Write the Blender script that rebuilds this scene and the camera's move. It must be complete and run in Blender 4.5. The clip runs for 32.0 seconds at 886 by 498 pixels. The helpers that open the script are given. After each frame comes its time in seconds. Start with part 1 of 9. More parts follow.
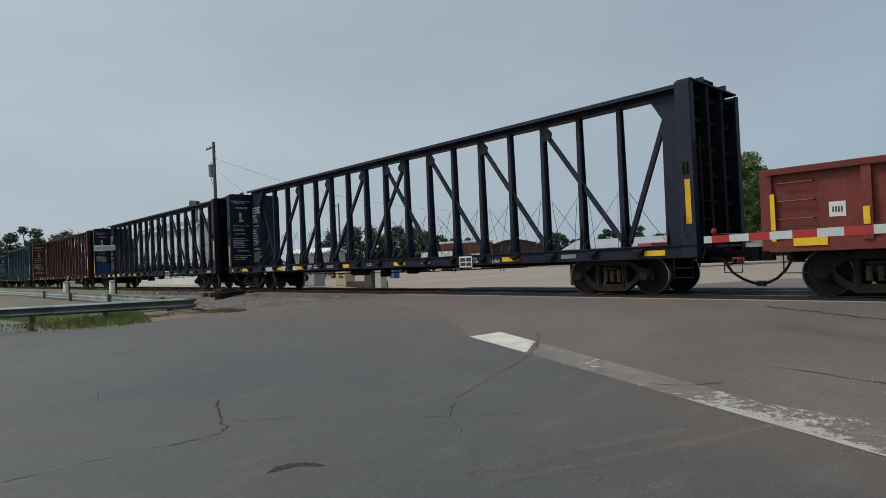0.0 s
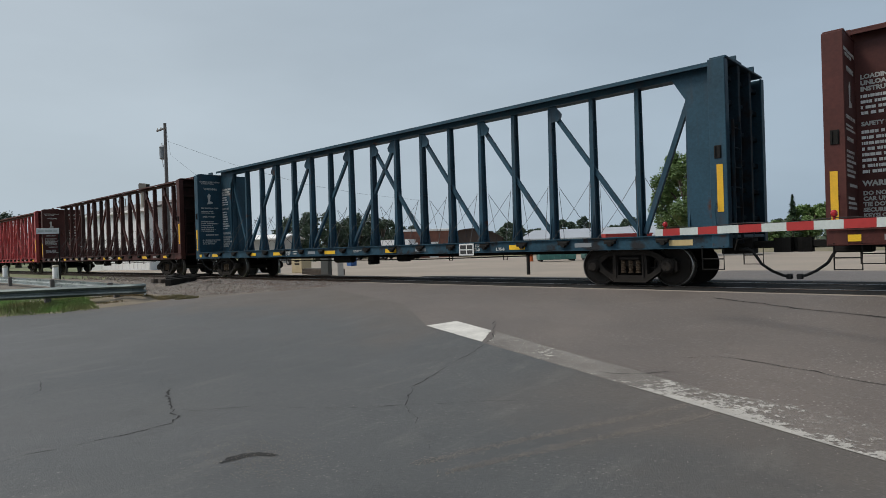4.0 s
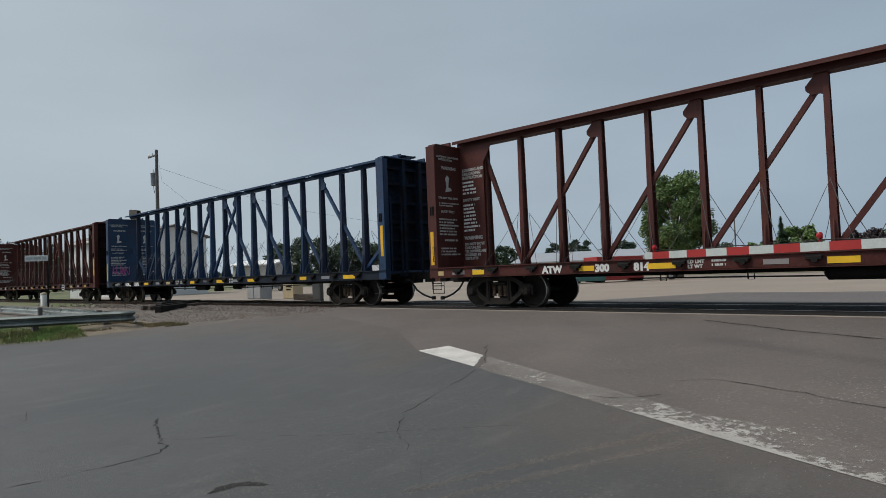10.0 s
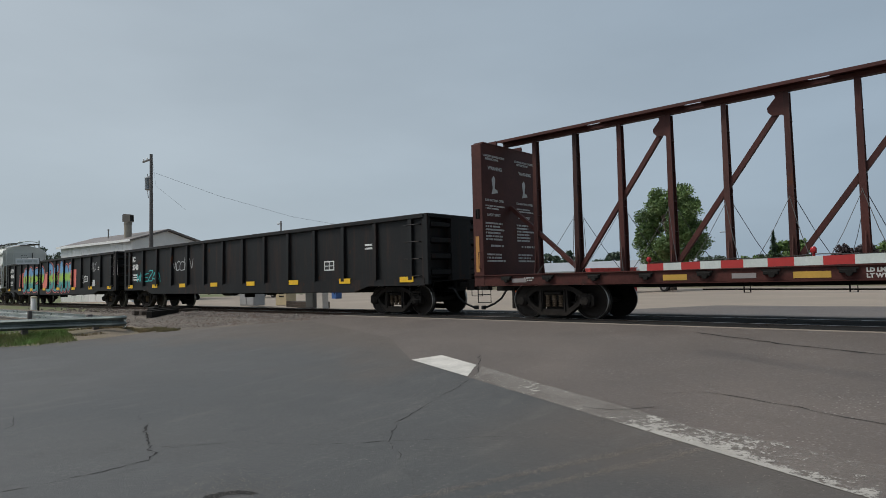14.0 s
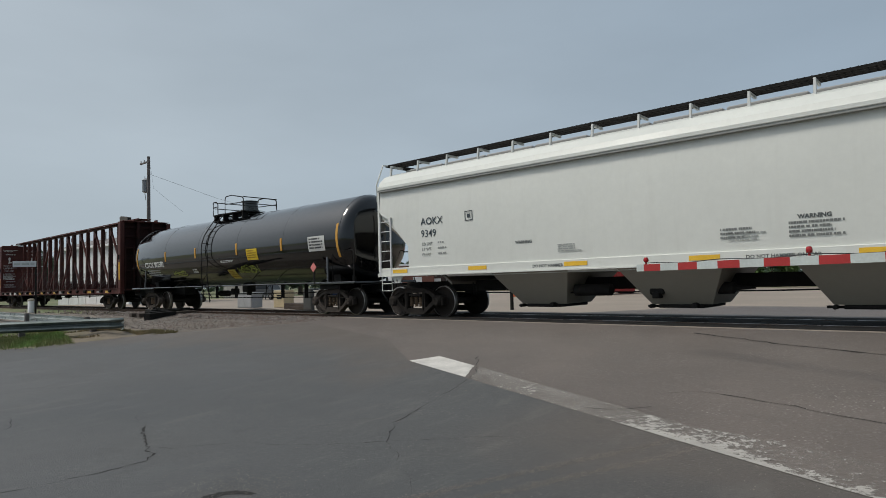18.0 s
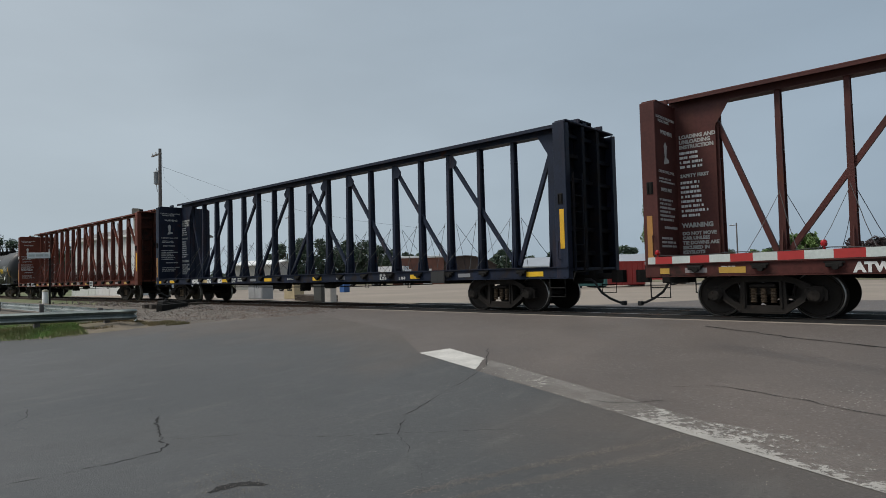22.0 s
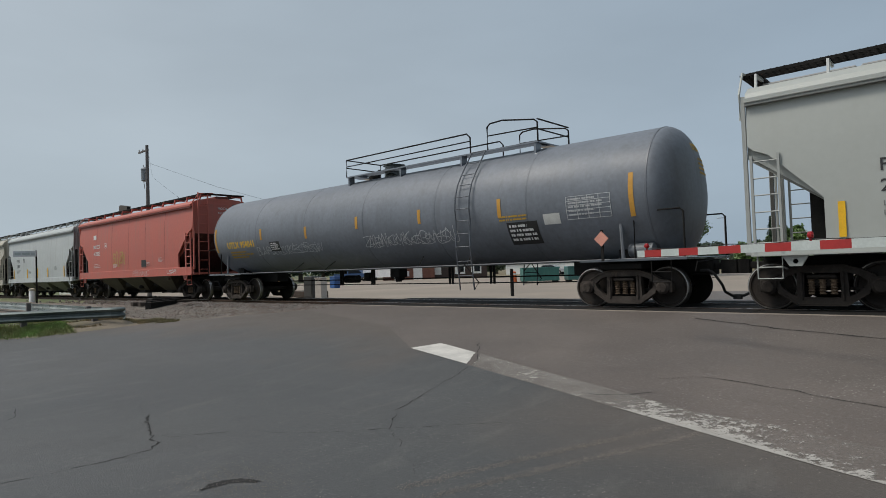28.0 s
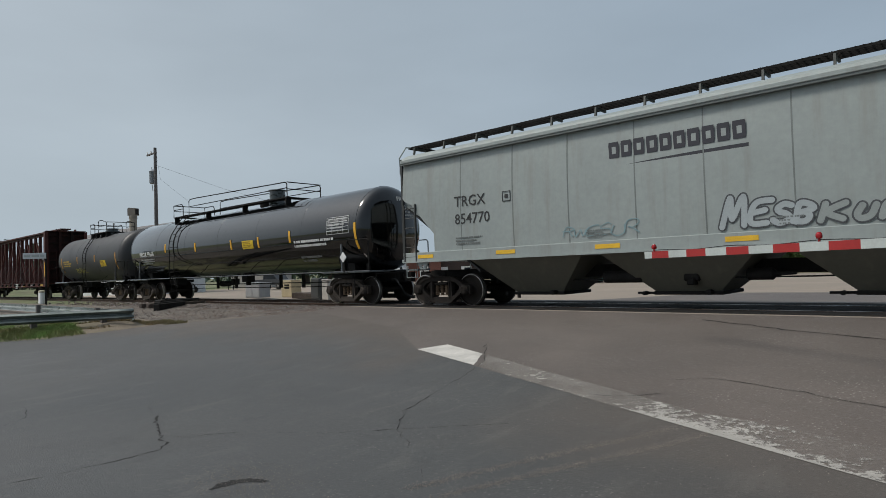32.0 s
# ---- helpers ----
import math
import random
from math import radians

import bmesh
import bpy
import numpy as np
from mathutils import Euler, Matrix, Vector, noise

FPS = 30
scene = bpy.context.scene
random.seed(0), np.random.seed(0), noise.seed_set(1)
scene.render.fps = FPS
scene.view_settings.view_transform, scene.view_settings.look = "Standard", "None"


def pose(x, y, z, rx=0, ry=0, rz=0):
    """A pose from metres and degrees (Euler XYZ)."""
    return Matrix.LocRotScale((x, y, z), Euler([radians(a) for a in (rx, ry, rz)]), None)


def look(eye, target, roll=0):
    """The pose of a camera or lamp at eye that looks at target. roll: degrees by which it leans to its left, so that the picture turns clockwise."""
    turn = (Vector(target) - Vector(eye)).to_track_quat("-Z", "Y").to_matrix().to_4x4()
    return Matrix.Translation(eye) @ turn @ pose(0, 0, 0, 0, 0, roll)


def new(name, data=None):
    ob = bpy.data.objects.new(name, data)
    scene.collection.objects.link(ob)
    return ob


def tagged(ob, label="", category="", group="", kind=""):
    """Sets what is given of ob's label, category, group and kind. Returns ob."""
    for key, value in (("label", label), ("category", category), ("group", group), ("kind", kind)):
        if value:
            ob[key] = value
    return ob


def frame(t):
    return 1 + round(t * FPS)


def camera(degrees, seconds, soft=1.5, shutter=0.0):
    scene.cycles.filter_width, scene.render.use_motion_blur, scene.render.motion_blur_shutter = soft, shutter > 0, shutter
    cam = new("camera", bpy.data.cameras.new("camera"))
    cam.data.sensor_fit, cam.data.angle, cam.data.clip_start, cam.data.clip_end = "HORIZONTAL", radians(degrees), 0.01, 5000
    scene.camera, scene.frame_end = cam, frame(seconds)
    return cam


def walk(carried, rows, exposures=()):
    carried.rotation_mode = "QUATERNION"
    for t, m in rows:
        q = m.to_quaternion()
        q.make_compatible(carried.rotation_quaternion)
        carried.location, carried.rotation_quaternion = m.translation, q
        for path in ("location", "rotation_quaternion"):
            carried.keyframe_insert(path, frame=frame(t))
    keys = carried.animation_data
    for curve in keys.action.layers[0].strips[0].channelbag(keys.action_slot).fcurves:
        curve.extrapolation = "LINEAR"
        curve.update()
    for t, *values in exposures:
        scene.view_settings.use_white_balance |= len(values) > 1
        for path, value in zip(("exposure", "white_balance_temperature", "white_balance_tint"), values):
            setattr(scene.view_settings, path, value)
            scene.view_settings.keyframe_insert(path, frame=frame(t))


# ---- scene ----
import colorsys
from mathutils import geometry

# ======================= camera and its way =======================
cam = camera(71.82, 32.0, 0.7)
# seconds, x, y, z, heading, pitch, lean; the rails lie along x at y = 0, their tops at z = 0
ROWS = [
    (0.0, -0.023, -14.019, 1.005, 46.92, 1.06, 2.54),
    (0.5, -0.028, -14.022, 1.002, 47.05, 0.90, 2.55),
    (1.0, -0.022, -14.030, 1.007, 47.00, 0.87, 2.57),
    (1.5, -0.022, -14.020, 1.005, 46.89, 0.62, 2.49),
    (2.0, 0.009, -14.004, 1.001, 47.04, -0.43, 2.26),
    (2.5, 0.103, -13.982, 0.979, 47.09, -1.93, 2.10),
    (3.0, 0.041, -13.983, 0.998, 45.71, -2.19, 2.17),
    (3.5, -0.019, -14.020, 1.017, 43.98, -1.17, 2.18),
    (5.5, 0.002, -14.035, 1.023, 42.21, 1.69, 0.91),
    (6.0, -0.005, -14.032, 1.018, 42.23, 2.02, 0.90),
    (6.5, 0.007, -14.042, 1.023, 42.69, 2.24, 1.05),
    (7.0, 0.006, -14.048, 1.022, 42.96, 2.27, 1.22),
    (7.5, -0.006, -14.032, 1.019, 42.71, 2.15, 1.41),
    (8.0, 0.011, -14.031, 1.024, 42.32, 2.14, 1.60),
    (8.5, 0.008, -14.029, 1.024, 42.01, 2.07, 1.83),
    (9.0, 0.009, -14.026, 1.024, 42.05, 2.05, 2.11),
    (9.5, 0.011, -14.032, 1.022, 42.24, 2.09, 2.26),
    (10.0, 0.011, -14.034, 1.027, 42.20, 2.05, 2.24),
    (10.5, -0.001, -14.028, 1.017, 41.49, 2.04, 1.98),
    (11.0, -0.009, -14.030, 1.017, 40.67, 2.06, 1.70),
    (11.5, -0.002, -14.030, 1.026, 40.45, 2.08, 1.53),
    (12.0, -0.007, -14.037, 1.027, 40.75, 2.26, 1.43),
    (12.5, -0.002, -14.034, 1.028, 41.31, 2.60, 1.44),
    (13.0, -0.010, -14.043, 1.021, 41.69, 2.83, 1.44),
    (13.5, -0.010, -14.036, 1.025, 41.71, 2.92, 1.40),
    (15.5, -0.013, -14.022, 1.020, 41.07, 2.66, 1.54),
    (16.0, -0.008, -14.001, 1.013, 41.14, 2.80, 1.54),
    (16.5, -0.005, -14.020, 1.013, 41.28, 2.94, 1.59),
    (17.0, -0.000, -14.026, 1.015, 41.43, 2.93, 1.67),
    (17.5, -0.009, -14.026, 1.012, 41.37, 2.95, 1.62),
    (18.0, 0.004, -14.039, 1.010, 41.41, 3.05, 1.56),
    (18.5, 0.001, -14.043, 1.014, 41.57, 3.07, 1.47),
    (19.0, -0.011, -14.049, 1.011, 41.75, 3.09, 1.36),
    (19.5, -0.003, -14.053, 1.014, 41.78, 3.12, 1.24),
    (20.0, -0.006, -14.055, 1.013, 41.70, 3.01, 1.26),
    (20.5, -0.010, -14.048, 1.014, 41.73, 2.91, 1.29),
    (21.0, -0.011, -14.048, 1.013, 41.87, 2.76, 1.23),
    (21.5, -0.012, -14.041, 1.020, 42.12, 2.51, 1.28),
    (22.0, -0.009, -14.042, 1.022, 42.33, 2.31, 1.45),
    (22.5, -0.008, -14.039, 1.015, 42.42, 2.24, 1.59),
    (23.0, -0.019, -14.044, 1.019, 42.42, 2.37, 1.52),
    (23.5, -0.011, -14.052, 1.027, 42.49, 2.60, 1.46),
    (24.0, 0.001, -14.057, 1.029, 42.51, 2.78, 1.49),
    (24.5, -0.017, -14.056, 1.018, 42.27, 2.89, 1.51),
    (25.0, -0.004, -14.053, 1.022, 42.08, 2.82, 1.59),
    (25.5, -0.015, -14.042, 1.021, 41.98, 2.65, 1.61),
    (27.5, -0.011, -14.038, 1.023, 41.49, 1.83, 1.90),
    (28.0, -0.007, -14.044, 1.022, 41.44, 1.80, 1.97),
    (28.5, -0.008, -14.039, 1.019, 41.33, 1.71, 1.99),
    (29.0, -0.002, -14.039, 1.018, 41.26, 1.65, 1.97),
    (29.5, -0.010, -14.035, 1.022, 41.32, 1.75, 1.89),
    (30.0, -0.005, -14.047, 1.020, 41.52, 1.93, 1.85),
    (30.5, 0.004, -14.053, 1.020, 41.78, 2.02, 1.89),
    (31.0, 0.007, -14.052, 1.023, 41.95, 2.04, 2.01),
    (31.5, 0.003, -14.063, 1.015, 41.98, 2.10, 1.96),
    (32.0, -0.002, -14.059, 1.015, 42.04, 1.99, 2.01),
]
walk(cam, [(t, pose(x, y, z, 90 + p, 0, h) @ pose(0, 0, 0, 0, 0, -r)) for t, x, y, z, h, p, r in ROWS],
     ((0.0, 0.0), (1.8, 0.0), (2.8, 0.10), (3.6, 0.12), (5.4, 0.13), (6.0, 0.11), (6.8, 0.0), (32.0, 0.0)))

# ======================= world and sun =======================
scene.view_settings.exposure = 0.0
world = bpy.data.worlds.new("sky")
world.use_nodes = True
scene.world = world
wn, wl = world.node_tree.nodes, world.node_tree.links
wn.clear()
w_sky = wn.new("ShaderNodeTexSky")
w_sky.sky_type = "NISHITA"
w_sky.sun_disc = False
w_sky.sun_elevation = radians(55)
w_sky.sun_rotation = radians(222)
w_sky.air_density, w_sky.dust_density, w_sky.ozone_density = 1.2, 6.0, 2.0
w_geo = wn.new("ShaderNodeTexCoord")
w_sep = wn.new("ShaderNodeSeparateXYZ")
wl.new(w_geo.outputs["Generated"], w_sep.inputs[0])
w_ramp = wn.new("ShaderNodeValToRGB")
# haze: pale over the horizon, bluer and a little darker up high
w_ramp.color_ramp.elements[0].position, w_ramp.color_ramp.elements[0].color = 0.0, (0.300, 0.385, 0.470, 1)
w_ramp.color_ramp.elements[1].position, w_ramp.color_ramp.elements[1].color = 0.85, (0.225, 0.280, 0.335, 1)
mid = w_ramp.color_ramp.elements.new(0.22)
mid.color = (0.305, 0.380, 0.455, 1)
wl.new(w_sep.outputs["Z"], w_ramp.inputs[0])
w_map = wn.new("ShaderNodeMapping")
w_map.inputs["Scale"].default_value = (1.3, 1.3, 4.0)
wl.new(w_geo.outputs["Generated"], w_map.inputs[0])
w_noise = wn.new("ShaderNodeTexNoise")
w_noise.inputs["Scale"].default_value, w_noise.inputs["Detail"].default_value = 1.6, 5.0
wl.new(w_map.outputs[0], w_noise.inputs["Vector"])
w_cl = wn.new("ShaderNodeMapRange")
w_cl.inputs["From Min"].default_value, w_cl.inputs["From Max"].default_value = 0.35, 0.75
w_cl.inputs["To Min"].default_value, w_cl.inputs["To Max"].default_value = 0.94, 1.08
wl.new(w_noise.outputs[0], w_cl.inputs[0])
w_side = wn.new("ShaderNodeMapRange")
for key, val in (("From Min", -0.9), ("From Max", 1.0), ("To Min", 1.27), ("To Max", 0.74)):
    w_side.inputs[key].default_value = val
wl.new(w_sep.outputs["X"], w_side.inputs[0])
w_both = wn.new("ShaderNodeMath")
w_both.operation = "MULTIPLY"
wl.new(w_cl.outputs[0], w_both.inputs[0])
wl.new(w_side.outputs[0], w_both.inputs[1])
w_mul = wn.new("ShaderNodeVectorMath")
w_mul.operation = "SCALE"
wl.new(w_ramp.outputs[0], w_mul.inputs[0])
wl.new(w_both.outputs[0], w_mul.inputs["Scale"])
# the haze is greyer towards the west
w_fac = wn.new("ShaderNodeMapRange")
w_fac.inputs["From Min"].default_value, w_fac.inputs["From Max"].default_value = -0.9, -0.15
w_fac.inputs["To Min"].default_value, w_fac.inputs["To Max"].default_value = 1.0, 0.0
wl.new(w_sep.outputs["X"], w_fac.inputs[0])
w_grey = wn.new("ShaderNodeMix")
w_grey.data_type = "RGBA"
w_grey.blend_type = "MULTIPLY"
wl.new(w_fac.outputs[0], w_grey.inputs[0])
wl.new(w_mul.outputs[0], w_grey.inputs[6])
w_grey.inputs[7].default_value = (1.07, 1.0, 0.93, 1)
w_bg1, w_bg2, w_add = wn.new("ShaderNodeBackground"), wn.new("ShaderNodeBackground"), wn.new("ShaderNodeAddShader")
wl.new(w_sky.outputs[0], w_bg1.inputs[0])
w_bg1.inputs[1].default_value = 0.012
wl.new(w_grey.outputs[2], w_bg2.inputs[0])
w_bg2.inputs[1].default_value = 0.95
wl.new(w_bg1.outputs[0], w_add.inputs[0])
wl.new(w_bg2.outputs[0], w_add.inputs[1])
# the haze brightens all round the veiled sun
w_dot, w_pow, w_bg3, w_all = wn.new("ShaderNodeVectorMath"), wn.new("ShaderNodeMath"), wn.new("ShaderNodeBackground"), wn.new("ShaderNodeAddShader")
w_dot.operation = "DOT_PRODUCT"
w_dot.inputs[1].default_value = Vector((-34, -38, 72)).normalized()
wl.new(w_geo.outputs["Generated"], w_dot.inputs[0])
w_pow.operation = "POWER"
w_pow.inputs[1].default_value = 6.0
w_pow.use_clamp = True
w_half = wn.new("ShaderNodeMath")
w_half.operation = "MAXIMUM"
w_half.inputs[1].default_value = 0.0
wl.new(w_dot.outputs["Value"], w_half.inputs[0])
wl.new(w_half.outputs[0], w_pow.inputs[0])
w_glow = wn.new("ShaderNodeMath")
w_glow.operation = "MULTIPLY"
w_glow.inputs[1].default_value = 1.05
wl.new(w_pow.outputs[0], w_glow.inputs[0])
w_bg3.inputs[0].default_value = (0.97, 0.98, 1.0, 1)
wl.new(w_glow.outputs[0], w_bg3.inputs[1])
wl.new(w_add.outputs[0], w_all.inputs[0])
wl.new(w_bg3.outputs[0], w_all.inputs[1])
w_out = wn.new("ShaderNodeOutputWorld")
wl.new(w_all.outputs[0], w_out.inputs[0])

sun_data = bpy.data.lights.new("sun", "SUN")
sun_data.energy, sun_data.angle, sun_data.color = 1.8, radians(14.0), (1.0, 0.94, 0.85)
sun = new("sun", sun_data)
sun.matrix_world = look((-34, -38, 72), (0, 0, 0))

# ======================= materials =======================
MATS = {}


def surf(name, base=(0.5, 0.5, 0.5), rough=0.6, metal=0.0, var=0.25, scale=2.0, fine=40.0, bump=0.15, own=False,
         rust=0.0, rust_col=(0.10, 0.035, 0.015), tint=None, streak=0.0, world_xyz=False, spec=0.5, bump_dist=0.01, runs=None, coat=0.0):
    '''A painted, worn or mineral surface: colour noise at two sizes, optional rust patches and vertical streaks.
    own: the base colour is the object's own colour.'''
    m = bpy.data.materials.new(name)
    m.use_nodes = True
    n, l = m.node_tree.nodes, m.node_tree.links
    b = n["Principled BSDF"]
    tc = n.new("ShaderNodeTexCoord")
    oi = n.new("ShaderNodeObjectInfo")
    if world_xyz:
        geo = n.new("ShaderNodeNewGeometry")
        vec = geo.outputs["Position"]
    else:
        rnd = n.new("ShaderNodeMath")
        rnd.operation = "MULTIPLY"
        rnd.inputs[1].default_value = 37.0
        l.new(oi.outputs["Random"], rnd.inputs[0])
        add = n.new("ShaderNodeVectorMath")
        add.operation = "ADD"
        l.new(tc.outputs["Object"], add.inputs[0])
        l.new(rnd.outputs[0], add.inputs[1])
        vec = add.outputs[0]

    def noise_tex(sc, detail=6.0, stretch=None):
        v = vec
        if stretch:
            mp = n.new("ShaderNodeMapping")
            mp.inputs["Scale"].default_value = stretch
            l.new(vec, mp.inputs[0])
            v = mp.outputs[0]
        t = n.new("ShaderNodeTexNoise")
        t.inputs["Scale"].default_value, t.inputs["Detail"].default_value = sc, detail
        t.inputs["Roughness"].default_value = 0.62
        l.new(v, t.inputs["Vector"])
        return t.outputs[0]

    def rng(src, a, z, lo, hi):
        r = n.new("ShaderNodeMapRange")
        for key, val in (("From Min", a), ("From Max", z), ("To Min", lo), ("To Max", hi)):
            r.inputs[key].default_value = val
        l.new(src, r.inputs[0])
        return r.outputs[0]

    def mix(fac, a, z):
        x = n.new("ShaderNodeMix")
        x.data_type = "RGBA"
        l.new(fac, x.inputs[0])
        for k, val in ((6, a), (7, z)):
            if hasattr(val, "is_linked"):
                l.new(val, x.inputs[k])
            else:
                x.inputs[k].default_value = (*val, 1)
        return x.outputs[2]

    big, small = noise_tex(scale), noise_tex(fine, 3.0)
    v1, v2 = rng(big, 0.3, 0.7, 1 - var, 1 + var), rng(small, 0.3, 0.7, 1 - var * 0.6, 1 + var * 0.6)
    vm = n.new("ShaderNodeMath")
    vm.operation = "MULTIPLY"
    l.new(v1, vm.inputs[0])
    l.new(v2, vm.inputs[1])
    sc = n.new("ShaderNodeVectorMath")
    sc.operation = "SCALE"
    if own:
        l.new(oi.outputs["Color"], sc.inputs[0])
    else:
        sc.inputs[0].default_value = base
    l.new(vm.outputs[0], sc.inputs["Scale"])
    col = sc.outputs[0]
    if tint:
        col = mix(rng(noise_tex(scale * 0.45, 5.0), 0.42, 0.62, 0, 1), col, tint)
    if streak:
        col = mix(rng(noise_tex(2.2, 5.0, (1.8, 1.8, 0.16)), 0.52, 0.72, 0, streak), col, rust_col)
    if runs:
        # rust that runs down from the roof seam, heavier on some panels than on others
        sep = n.new("ShaderNodeSeparateXYZ")
        l.new(tc.outputs["Object"], sep.inputs[0])
        add2 = n.new("ShaderNodeMath")
        l.new(noise_tex(1.1, 4.0, (1.5, 1.5, 0.10)), add2.inputs[0])
        l.new(rng(sep.outputs[2], runs[0], runs[1], -0.13, 0.12), add2.inputs[1])
        col = mix(rng(add2.outputs[0], 0.39, 0.60, 0.0, 0.94), col, rust_col)
        add3 = n.new("ShaderNodeMath")
        l.new(noise_tex(3.4, 5.0, (1.5, 1.5, 0.22)), add3.inputs[0])
        l.new(rng(sep.outputs[2], runs[0], runs[1], -0.06, 0.05), add3.inputs[1])
        col = mix(rng(add3.outputs[0], 0.50, 0.70, 0.0, 0.8), col, tuple(0.6 * q for q in rust_col))
    if rust:
        mask = rng(noise_tex(scale * 1.7, 9.0), 0.74 - rust * 0.35, 0.80 - rust * 0.25, 0, 0.85)
        col = mix(mask, col, rust_col)
        l.new(rng(mask, 0, 1, rough, 0.9), b.inputs["Roughness"])
    else:
        l.new(rng(big, 0.3, 0.7, max(0.02, rough - 0.08), min(1, rough + 0.08)), b.inputs["Roughness"])
    l.new(col, b.inputs["Base Color"])
    b.inputs["Metallic"].default_value = metal
    b.inputs["Specular IOR Level"].default_value = spec
    if coat:
        b.inputs["Coat Weight"].default_value, b.inputs["Coat Roughness"].default_value, b.inputs["Coat IOR"].default_value = coat, 0.02, 1.5
    if bump:
        bp = n.new("ShaderNodeBump")
        bp.inputs["Strength"].default_value, bp.inputs["Distance"].default_value = bump, bump_dist
        l.new(small, bp.inputs["Height"])
        l.new(bp.outputs[0], b.inputs["Normal"])
    MATS[name] = m
    return m


PAINT = surf("worn_car_paint", rough=0.58, var=0.26, scale=0.9, fine=16, bump=0.06, own=True, rust=0.30, streak=0.26, spec=0.3)
# end walls: the shade of the gap between cars is put into this paint
PAINT_END_SHADE = surf("shade_dark_end_paint", rough=0.75, var=0.3, scale=1.1, fine=14, bump=0.08, own=True, rust=0.78, rust_col=(0.016, 0.012, 0.011), spec=0.2)
PAINT_SILL = surf("grimy_sill_paint", rough=0.7, var=0.3, scale=1.3, fine=16, bump=0.1, own=True, rust=0.62, rust_col=(0.026, 0.020, 0.017), streak=0.3, spec=0.25)
PAINT_TANK_MATT = surf("dull_tank_car_paint", rough=0.50, var=0.16, scale=0.7, fine=9, bump=0.03, own=True, streak=0.22, rust_col=(0.05, 0.045, 0.04), spec=0.5)
PAINT_TANK = surf("tank_car_paint", rough=0.12, var=0.10, scale=0.7, fine=9, bump=0.03, own=True, streak=0.10, rust_col=(0.006, 0.006, 0.006), spec=0.45, coat=0.8)
PAINT_CLEAN = surf("clean_hopper_paint", rough=0.45, var=0.035, scale=0.4, fine=7, bump=0.02, own=True, streak=0.07, rust_col=(0.30, 0.27, 0.22))
PAINT_HOPPER = surf("hopper_paint", rough=0.55, var=0.08, scale=0.5, fine=9, bump=0.03, own=True, streak=0.30, rust_col=(0.20, 0.18, 0.14))
PAINT_RUSTY = surf("rusty_hopper_paint", rough=0.7, var=0.2, scale=0.8, fine=14, bump=0.08, own=True, rust=0.30, rust_col=(0.185, 0.072, 0.042), runs=(1.5, 4.0))
MARK = surf("marking_paint", rough=0.6, var=0.12, scale=3, fine=50, bump=0.02, own=True)
SPRAY = surf("sprayed_paint", rough=0.5, var=0.10, scale=1.5, fine=25, bump=0.02, own=True)
TRUCK_DUSTY = surf("dusty_truck_casting", (0.060, 0.050, 0.043), rough=0.9, var=0.4, scale=4, fine=50, bump=0.3, rust=0.45, rust_col=(0.105, 0.082, 0.064), spec=0.2)
TRUCK = surf("truck_casting", (0.026, 0.022, 0.019), rough=0.85, var=0.35, scale=4, fine=60, bump=0.3, rust=0.40, rust_col=(0.052, 0.037, 0.028), spec=0.2)
SPRING = surf("rusty_spring", (0.13, 0.092, 0.062), rough=0.85, var=0.35, scale=6, fine=60, bump=0.1, spec=0.2)
WHEEL = surf("wheel_steel", (0.026, 0.020, 0.016), rough=0.7, metal=0.0, var=0.3, scale=5, fine=40, bump=0.1, spec=0.3)
TREAD = surf("polished_tread", (0.35, 0.33, 0.31), rough=0.35, metal=0.9, var=0.15, scale=8, fine=60, bump=0.03)
BLACK = surf("black_underframe", (0.014, 0.013, 0.012), rough=0.8, spec=0.2, var=0.35, scale=3, fine=40, bump=0.15, rust=0.25, rust_col=(0.05, 0.03, 0.02))
RUBBER = surf("black_rubber", (0.015, 0.015, 0.015), rough=0.7, var=0.2, scale=5, fine=40, bump=0.05)
STEEL = surf("bare_steel", (0.30, 0.29, 0.28), rough=0.45, metal=0.8, var=0.2, scale=4, fine=40, bump=0.06)
GALV_OLD = surf("dull_weathered_galvanising", (0.50, 0.53, 0.52), rough=0.32, metal=0.75, var=0.2, scale=3, fine=25, bump=0.05, tint=(0.36, 0.40, 0.38))
DIRTY_WHITE = surf("dirty_white_sheeting", (0.46, 0.50, 0.48), rough=0.5, var=0.10, scale=3, fine=30, bump=0.02)
GUARD = surf("weathered_guard_rail_steel", (0.150, 0.175, 0.168), rough=0.42, metal=0.55, var=0.25, scale=2, fine=20, bump=0.05, tint=(0.10, 0.12, 0.115))
CABLE = surf("slack_steel_cable", (0.075, 0.075, 0.073), rough=0.6, metal=0.3, var=0.2, scale=4, fine=30, bump=0)
GALV = surf("galvanised_steel", (0.62, 0.64, 0.65), rough=0.5, metal=0.35, var=0.14, scale=3, fine=25, bump=0.05)
RAIL = surf("rusted_rail", (0.070, 0.042, 0.030), rough=0.75, metal=0.3, var=0.3, scale=2, fine=40, bump=0.15)
RAILTOP = surf("rail_head", (0.24, 0.21, 0.19), rough=0.3, metal=0.9, var=0.15, scale=2, fine=50, bump=0.03)
TIE = surf("creosoted_timber", (0.060, 0.047, 0.038), rough=0.9, var=0.4, scale=5, fine=50, bump=0.4)
STONE = surf("ballast_stone", (0.20, 0.178, 0.160), rough=0.9, var=0.6, scale=6, fine=60, bump=0.3, tint=(0.16, 0.12, 0.10))
